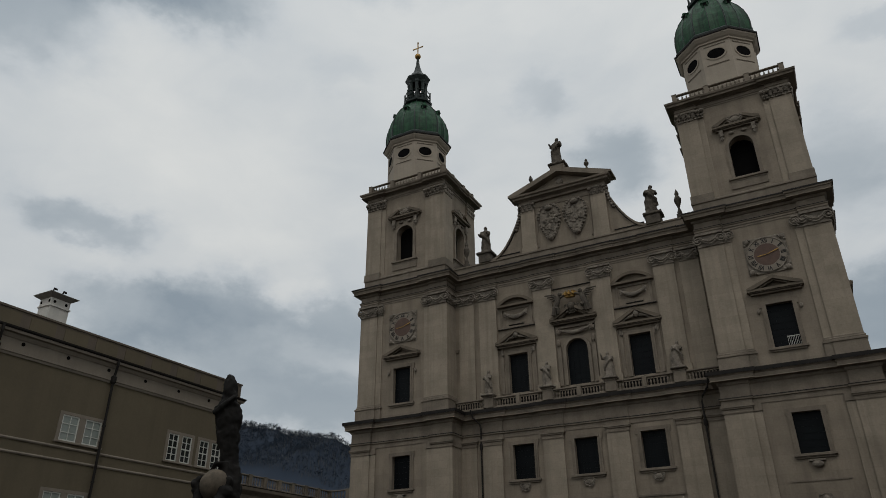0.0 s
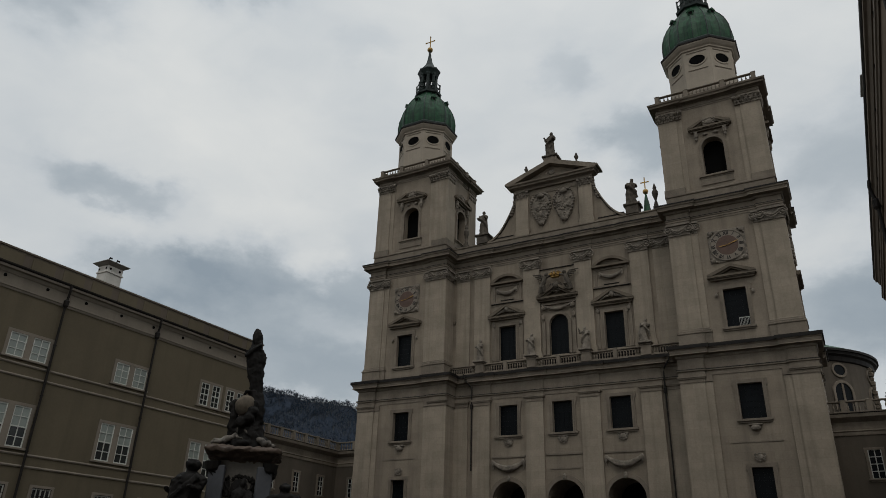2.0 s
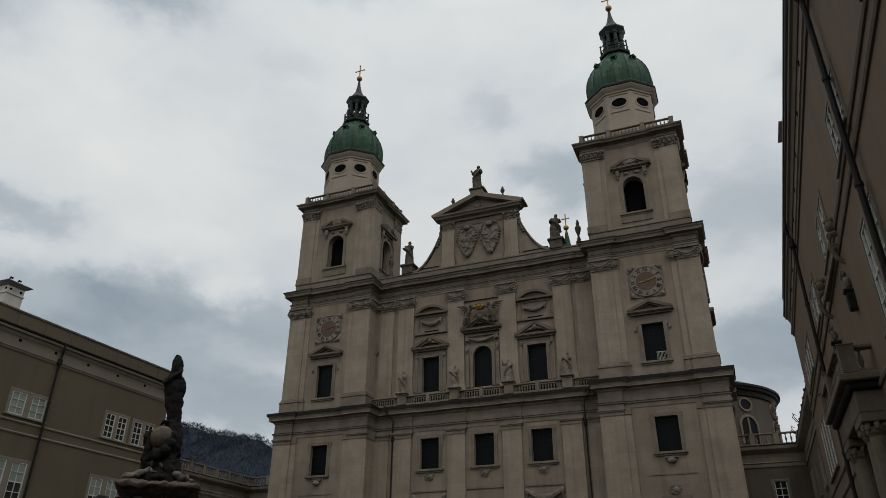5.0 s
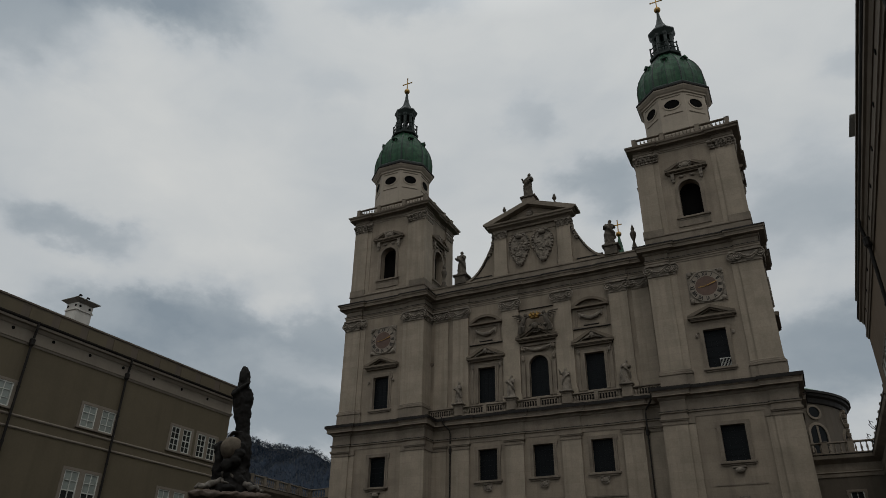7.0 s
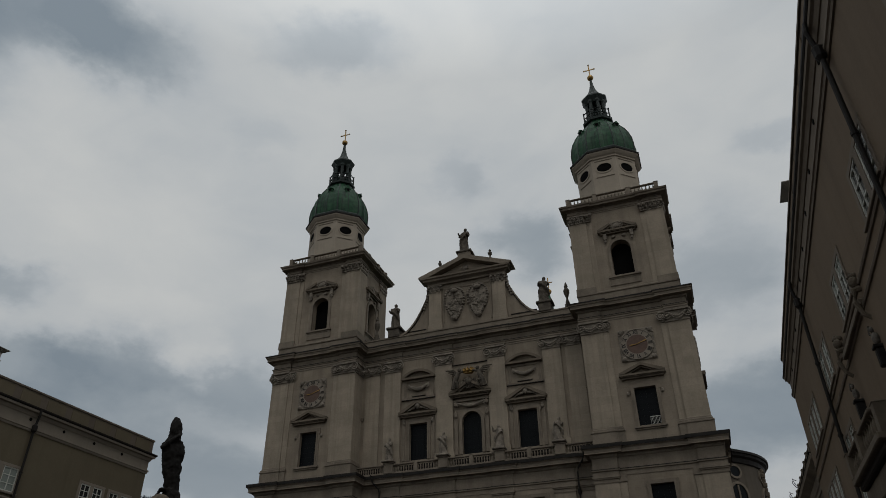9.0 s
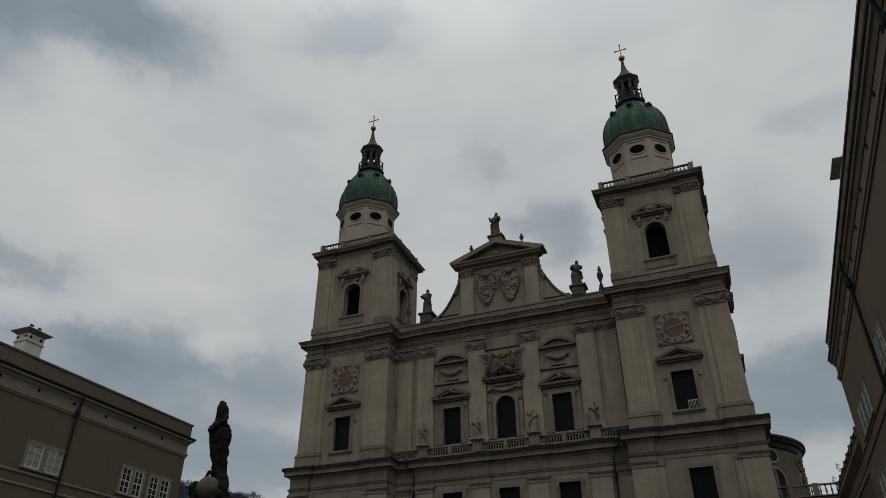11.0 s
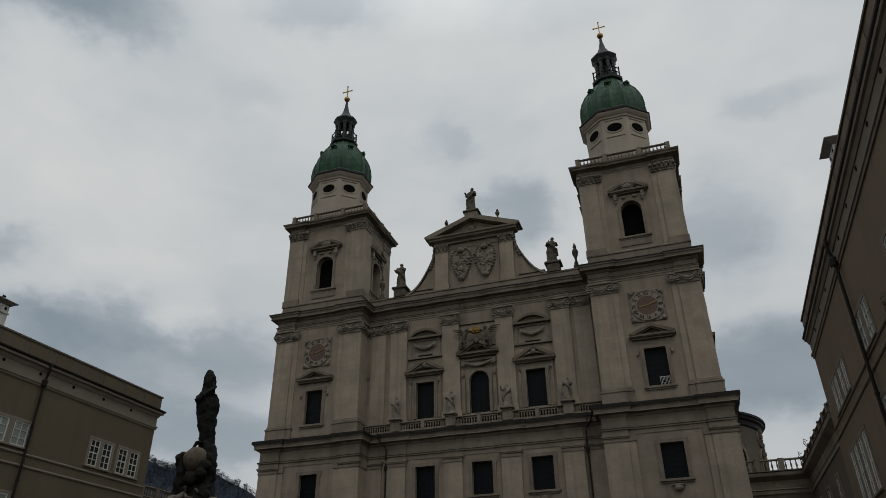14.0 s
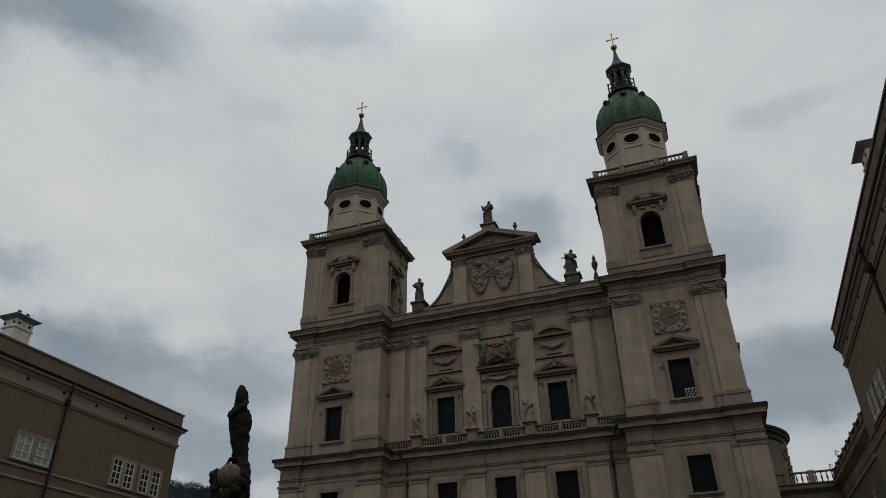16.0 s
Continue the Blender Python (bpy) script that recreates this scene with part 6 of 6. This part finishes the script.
D_ = part("doorway", box(nb(), -0.62, 0.04, -1.5, 1.5, 0, 5.2), BALC, B)
part("door_leaf", box(nb(), -0.68, -0.62, -1.2, 1.2, 0.05, 4.8), ROOF, D_, "dark wooden door")
# carved surround of the balcony door, seen end on
for y in (-3.0, 3.0):
    bm = box(nb(), -0.5, 0.02, -0.22, 0.22, 11.4, 12.1, 0.05)
    box(bm, -0.58, 0.02, -0.28, 0.28, 12.1, 12.22, 0.03)
    o = part("bracket", bm, IRON, B, "dark boxy wall bracket")
    o.location = (-0.5, y, 0)
    o.scale = (0.75, 0.7, 1.0)
    bm = nb()
    lump(bm, (-0.3, 0, 12.5), 0.19, 1, 0.9, 1.3, 2)
    lump(bm, (-0.36, 0, 12.85), 0.11, 1, 0.9, 1.2, 2)
    tube(bm, [(-0.3, 0.15, 12.6), (-0.5, 0.1, 12.7), (-0.45, 0.0, 13.0)], 0.05, 6)
    o = part("bust", bm, PUTTO, B, "small pale carved bust")
    o.location = (-0.5, y, 0)
    o.scale = (0.75, 0.7, 1.0)
    bm = nb()
    tube(bm, [(-0.1, 0, 14.6), (-0.5, 0, 14.5), (-0.62, 0, 14.0), (-0.4, 0, 13.5), (-0.1, 0, 13.3)], 0.16, 8, 0.1)
    lump(bm, (-0.36, 0, 14.85), 0.27, 1, 1.0, 0.9, 2)
    lump(bm, (-0.25, 0.1, 15.15), 0.18, 1.3, 1.0, 0.8, 2)
    tube(bm, [(-0.1, 0.1, 15.2), (-0.4, 0.2, 15.3), (-0.55, 0.1, 15.05)], 0.07, 6)
    o = part("carved_scroll", bm, BALC, B)
    o.location = (-0.5, y, 0)
    o.scale = (0.75, 0.7, 1.0)
part("door_pediment", box(nb(), -0.8, 0.02, -2.8, 2.8, 14.0, 14.25, 0.03), BALC, B)

# ---- column of the square: dark figure on a globe over a marble pedestal ----
MX, MY, MS = 1.56, -46.84, 1.05
PED = thing("monument_pedestal", (MX, MY, 0), "weathered grey marble monument pedestal with jutting cornice", "pedestal")
PED.rotation_euler = (0, 0, radians(42))
PED.scale = (MS, MS, MS)
for o, a, b in ((3.6, 0, 0.2), (3.2, 0.2, 0.4), (2.8, 0.4, 0.6)):
    part("step", box(nb(), -o, o, -o, o, a, b, 0.03), MARBLE, PED)
sq = lambda r: [(-r, -r), (r, -r), (r, r), (-r, r)]
part("base", sweep(nb(), sq(1.3), [(-1.3, 0.6), (0.3, 0.6), (0.3, 1.3), (0.1, 1.6), (-1.3, 1.6)], True), MARBLE, PED)
part("shaft", box(nb(), -0.95, 0.95, -0.95, 0.95, 1.5, 5.7), MARBLE, PED)
for s in (-1, 1):
    for q in (-1, 1):
        part("corner_pier", box(nb(), s * 1.0 - 0.34, s * 1.0 + 0.34, q * 1.0 - 0.34, q * 1.0 + 0.34, 1.5, 5.45, 0.05), PIER, PED)
        bm = nb()
        tube(bm, [(s * 1.0, q * 1.0, 4.75), (s * 1.1, q * 1.1, 5.0), (s * 1.2, q * 1.2, 5.3), (s * 1.22, q * 1.22, 5.6)], 0.2, 8, 0.34)
        part("console", bm, BRONZE, PED, "blackened scrolled console")
for i in range(4):
    m = Matrix.Rotation(i * math.pi / 2, 4, "Z")
    o = part("panel", box(nb(), -0.55, 0.55, -1.02, -0.95, 2.0, 4.9, 0.02), MARBLE, PED)
    o.matrix_basis = m
    bm = nb()
    cartouche(bm, 0, 4.5, -1.1, 1.3, 1.3, 70 + i)
    o = part("carved_relief", bm, BRONZE, PED)
    o.matrix_basis = m
fuse(part("cornice", sweep(nb(), sq(1.14), [(-1.1, 5.62), (-0.25, 5.58), (-0.15, 5.72), (0.1, 5.8), (0.22, 5.92), (0.44, 5.98), (0.5, 6.04), (0.5, 6.16), (0.1, 6.28), (-1.1, 6.32)], True), PLINTH, PED), 0.05, 0.075)


def heap(bm, rnd, n, z0, z1, r0, r1, size):
    """Cloud puffs piled in a tapering ring."""
    for k in range(n):
        a = rnd.uniform(0, 2 * math.pi)
        u = rnd.random()
        r = (r0 + (r1 - r0) * u) * rnd.uniform(0.55, 1.0)
        lump(bm, (r * math.cos(a), r * math.sin(a), z0 + (z1 - z0) * u), rnd.uniform(0.5, 1.0) * size, rnd.uniform(0.9, 1.6), rnd.uniform(0.9, 1.4), rnd.uniform(0.6, 1.2), 2)


bm = nb()
rnd = random.Random(5)
heap(bm, rnd, 40, 6.35, 7.4, 0.85, 0.5, 0.24)
lathe(bm, [(0.85, 6.3), (0.8, 6.6), (0.62, 7.0), (0.5, 7.5), (0.5, 8.0), (0.46, 8.5), (0.3, 8.85)], 16, (0.05, 0.05, 0))
# hooded figure: rings of (height, half width, half depth, sideways)
RX, RY = 0.74, 0.67
prof = [(8.5, 0.31, 0.29, 0.14), (8.9, 0.29, 0.28, 0.13), (9.3, 0.31, 0.29, 0.08), (9.6, 0.35, 0.31, 0.0), (10.05, 0.40, 0.34, -0.05), (10.45, 0.42, 0.34, -0.11), (10.75, 0.42, 0.33, -0.15), (10.95, 0.36, 0.30, -0.14), (11.15, 0.28, 0.26, -0.13), (11.4, 0.26, 0.26, -0.14), (11.65, 0.25, 0.25, -0.17), (11.85, 0.20, 0.20, -0.20), (11.98, 0.12, 0.13, -0.22), (12.06, 0.04, 0.05, -0.23)]
rings = []
for z, hw, hd, off in prof:
    ring = []
    for i in range(24):
        a = 2 * math.pi * i / 24
        fold = 0.075 * max(0.0, min(1.0, (10.9 - z) / 1.0))
        k = 1 + fold * math.sin(5 * a + 2.2 * z) + 0.6 * fold * math.sin(9 * a - 3.1 * z) + 0.04 * noise.noise(Vector((3 * math.cos(a), 3 * math.sin(a), 2 * z)))
        u, v = off + hw * k * math.cos(a), hd * k * math.sin(a)
        ring.append(bm.verts.new((u * RX - v * RY, u * RY + v * RX, z)))
    rings.append(ring)
for a, b in zip(rings, rings[1:]):
    for i in range(24):
        bm.faces.new((a[i], a[(i + 1) % 24], b[(i + 1) % 24], b[i]))
bm.faces.new(rings[-1])


def side_pt(u, v, z):
    """A point u to the side and v behind the figure's axis."""
    return (u * RX - v * RY, u * RY + v * RX, z)


tube(bm, [side_pt(-0.45, -0.05, 10.8), side_pt(-0.52, -0.2, 10.62), side_pt(-0.35, -0.36, 10.8), side_pt(-0.05, -0.36, 11.1), side_pt(0.12, -0.25, 11.3)], 0.14, 8, 0.08)
tube(bm, [side_pt(0.15, -0.05, 10.9), side_pt(0.24, -0.1, 10.5), side_pt(0.28, -0.1, 10.0), side_pt(0.28, -0.1, 9.65)], 0.13, 8, 0.09)
tube(bm, [side_pt(0.25, -0.05, 8.8), side_pt(0.36, -0.15, 8.3), side_pt(0.36, -0.2, 7.8), side_pt(0.2, -0.4, 7.3), side_pt(0.05, -0.6, 6.8)], 0.27, 10, 0.22)
tube(bm, [side_pt(-0.72, -0.2, 8.1), side_pt(-0.72, -0.3, 7.7), side_pt(-0.7, -0.2, 7.2), side_pt(-0.65, 0.0, 6.6)], 0.15, 8, 0.26)
tube(bm, [side_pt(-0.55, -0.3, 8.35), side_pt(-0.3, -0.35, 8.88), side_pt(0.05, -0.35, 8.85), side_pt(0.2, -0.3, 8.4)], 0.09, 7, 0.14)
for u, v, z, r in ((-0.82, -0.25, 8.22, 0.17), (-0.92, -0.22, 8.32, 0.11), (-0.74, -0.3, 8.4, 0.1), (-0.88, -0.2, 8.02, 0.13), (0.5, 0.0, 8.1, 0.2), (0.48, -0.1, 7.6, 0.18), (0.12, -0.6, 7.95, 0.24), (-0.02, -0.66, 7.62, 0.26), (-0.35, -0.6, 7.45, 0.24), (0.18, -0.5, 8.3, 0.18)):
    lump(bm, side_pt(u, v, z), r, 1, 1, 1.1, 2)
o = fuse(part("monument_statue", bm, BRONZE, None, smooth=True), 0.055, 0.06)
o.location, o.scale = (MX, MY, 0), (MS, MS, MS)
tagged(o, "blackened hooded figure standing on clouds above the pedestal", "statue")
bm = nb()
lump(bm, (0, 0, 0), 0.44, 1.08, 1.08, 1.15, 3)
for v in bm.verts:
    v.co += 0.05 * v.co * noise.noise(v.co * 4)
o = part("globe", bm, GLOBE, None, smooth=True)
gx = side_pt(-0.25, -0.34, 8.2)
o.location, o.scale = (MX + MS * gx[0], MY + MS * gx[1], MS * gx[2]), (MS, MS, MS)
tagged(o, "sandy brown stone globe among dark clouds on the monument", "globe")
# pale putti sprawling on the cornice below the clouds
for k, (u, v, tw) in enumerate(((-0.75, -0.55, 0.5), (0.55, -0.6, -0.4))):
    bm = nb()
    tube(bm, [(-0.45, 0, 0.2), (-0.15, 0.0, 0.42), (0.2, 0, 0.5), (0.4, 0, 0.72)], 0.2, 9, 0.17)
    lump(bm, (0.5, 0, 0.98), 0.19, 1, 1, 1.1, 2)
    tube(bm, [(-0.4, -0.1, 0.25), (-0.7, -0.25, 0.16), (-0.95, -0.15, 0.14)], 0.15, 8, 0.08)
    tube(bm, [(-0.4, 0.1, 0.25), (-0.75, 0.2, 0.3), (-0.9, 0.3, 0.12)], 0.15, 8, 0.08)
    tube(bm, [(0.35, -0.15, 0.68), (0.25, -0.45, 0.5), (0.55, -0.55, 0.45)], 0.1, 7, 0.06)
    tube(bm, [(0.35, 0.15, 0.68), (0.6, 0.35, 0.8), (0.8, 0.3, 1.0)], 0.1, 7, 0.06)
    o = fuse(part("cherub_statue", bm, PUTTO, None, smooth=True), 0.04, 0.02)
    q = side_pt(u, v, 6.32)
    o.matrix_basis = Matrix.Translation((MX + MS * q[0], MY + MS * q[1], MS * q[2])) @ Matrix.Rotation(math.atan2(RY, RX) + tw + (math.pi if k else 0), 4, "Z") @ Matrix.Scale(0.84, 4)
    tagged(o, "small pale stone cherub sprawled on the monument cornice", "statue", "monument cherubs")
for k, (u, v, top) in enumerate(((-2.0, -1.9, 5.5), (1.95, -1.9, 4.75), (0.1, -1.9, 4.9))):
    dx, dy, _ = side_pt(u, v, 0)
    t_ = thing("corner_plinth", (MX + MS * dx, MY + MS * dy, 0.6 * MS), "stepped grey marble corner plinth", "plinth", "monument corner plinths")
    part("block", box(nb(), -0.6, 0.6, -0.6, 0.6, 0.3, 1.5, 0.04), MARBLE, t_)
    part("foot", box(nb(), -0.72, 0.72, -0.72, 0.72, 0, 0.3, 0.04), MARBLE, t_)
    bm = nb()
    h = top - 2.1
    figure(bm, (0, 0, 0), h, 80 + k, 0.8 * k, ((0.2, 0.0), (0.2, 0.1)), (1.3, 1.45, 0.8)[k])
    # a broad cloak makes the figure a bell-shaped mass
    g = (1.0, 1.0, 0.55)[k]
    lathe(bm, [(0.78 * g, 0), (0.72 * g, 0.25 * h), (0.55 * g, 0.5 * h), (0.38 * g, 0.72 * h), (0.2 * g, 0.84 * h)], 14)
    for v in bm.verts:
        v.co += 0.07 * Vector((noise.noise(v.co * 2.3), noise.noise(v.co * 2.3 + Vector((5, 0, 0))), 0))
    o = fuse(part("corner_statue", bm, BRONZE, None, smooth=True), 0.05, 0.06)
    t_.scale = (MS, MS, MS)
    o.location, o.scale = (MX + MS * dx, MY + MS * dy, 2.1 * MS), (MS, MS, MS)
    tagged(o, "blackened cloaked figure at the monument corner", "statue", "monument corner figures")

# ---- ground and wooded hill ----
bm = nb()
grid = [-4000, -1500, -600, -300, -150, -80, -40, 0, 40, 80, 150, 300, 600, 1500, 4000]
vs = [[bm.verts.new((x, y, 0)) for y in grid] for x in grid]
for i in range(len(grid) - 1):
    for j in range(len(grid) - 1):
        bm.faces.new((vs[i][j], vs[i + 1][j], vs[i + 1][j + 1], vs[i][j + 1]))
tagged(part("ground", bm, GROUND), "unseen ground of the square, made dark to cut bounce light", "ground", kind="structure")


def ridge(x):
    """Height of the tree tops along the hill's crest."""
    if x > -420:
        base = 155.0 - 0.30 * (x + 420) - 0.0012 * (x + 420) ** 2
    else:
        base = 155.0 - 0.235 * (x + 420)
        base = base - 0.0003 * (x + 420) ** 2
    return max(4.0, base + 2.0 * math.sin(x * 0.06) + 1.2 * math.sin(x * 0.17 + 1))


HY = 500.0
bm = nb()
xs = [-1000 + 12 * i for i in range(92)]
ds = [0, 0.12, 0.25, 0.4, 0.6, 0.8, 0.92, 1.0, 1.25]
rows = []
for d in ds:
    row = []
    for x in xs:
        h = ridge(x) - 3
        k = d if d <= 1 else 1.0
        z = h * (k ** 0.85) * (1 if d <= 1 else 0.75) + 6 * noise.noise(Vector((x * 0.02, d * 4, 0)))
        row.append(bm.verts.new((x, HY - 260 + 260 * d, max(z, -1.0))))
    rows.append(row)
for a, b in zip(rows, rows[1:]):
    for i in range(len(xs) - 1):
        bm.faces.new((a[i], a[i + 1], b[i + 1], b[i]))
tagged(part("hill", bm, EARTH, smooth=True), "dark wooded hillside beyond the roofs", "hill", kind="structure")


def forest(name, label, mat_wood, mat_twig, spots, rnd):
    """Bare trees: tapered trunks with forked limbs, and crowns of fine twig slivers."""
    verts, faces, tv, tf = [], [], [], []
    for x, y, z, h in spots:
        lean = rnd.uniform(-0.05, 0.05)
        r = 0.022 * h * rnd.uniform(0.5, 1.0)

        def stick(p, q, ra, rb):
            n = len(verts)
            for c_, rr in ((p, ra), (q, rb)):
                for k in range(3):
                    verts.append((c_[0] + rr * math.cos(k * 2.094), c_[1] + rr * math.sin(k * 2.094), c_[2]))
            for k in range(3):
                j = (k + 1) % 3
                faces.append((n + k, n + j, n + 3 + j, n + 3 + k))
        top = (x + lean * h, y, z + h)
        midp = (x + 0.5 * lean * h, y, z + 0.5 * h)
        stick((x, y, z - 2), midp, r, r * 0.7)
        stick(midp, top, r * 0.7, r * 0.15)
        for b_ in range(7):
            u = rnd.uniform(0.42, 0.9)
            a = rnd.uniform(0, 6.28)
            ln = h * rnd.uniform(0.16, 0.3) * (1.25 - u)
            p = (x + lean * h * u, y, z + h * u)
            q = (p[0] + ln * math.cos(a), p[1] + ln * math.sin(a), p[2] + ln * rnd.uniform(0.7, 1.3))
            stick(p, q, r * 0.4, r * 0.1)
            for t in range(13):
                n = len(tv)
                c_ = Vector(q) + Vector((rnd.gauss(0, 0.075 * h), rnd.gauss(0, 0.06 * h), rnd.gauss(0.01 * h, 0.07 * h)))
                d = Vector((rnd.gauss(0, 1), rnd.gauss(0, 0.4), rnd.uniform(0.3, 1.4))).normalized() * h * rnd.uniform(0.05, 0.1)
                s_ = Vector((rnd.gauss(0, 1), rnd.gauss(0, 1), 0)).normalized() * h * 0.016
                tv += [tuple(c_ - s_), tuple(c_ + s_), tuple(c_ + d)]
                tf.append((n, n + 1, n + 2))
    for nm, v, f, mt, lb in ((name, verts, faces, mat_wood, label), ("bare_crowns", tv, tf, mat_twig, "greyish mass of leafless twigs on the hill")):
        me = bpy.data.meshes.new(nm)
        me.from_pydata(v, [], f)
        me.materials.append(mt)
        tagged(new(nm, me), lb, "trees", kind="stuff")


rnd = random.Random(9)
spots = []
for k in range(4800):
    x = rnd.uniform(-660, -250)
    d = 1 - 0.30 * rnd.random() ** 1.6
    h0 = ridge(x) - 5
    spots.append((x, HY - 260 + 260 * d, max(0.0, h0 * d ** 0.85 - 1), rnd.uniform(5.5, 9.0) * (1.0 if x < -400 else rnd.uniform(0.6, 1.0))))
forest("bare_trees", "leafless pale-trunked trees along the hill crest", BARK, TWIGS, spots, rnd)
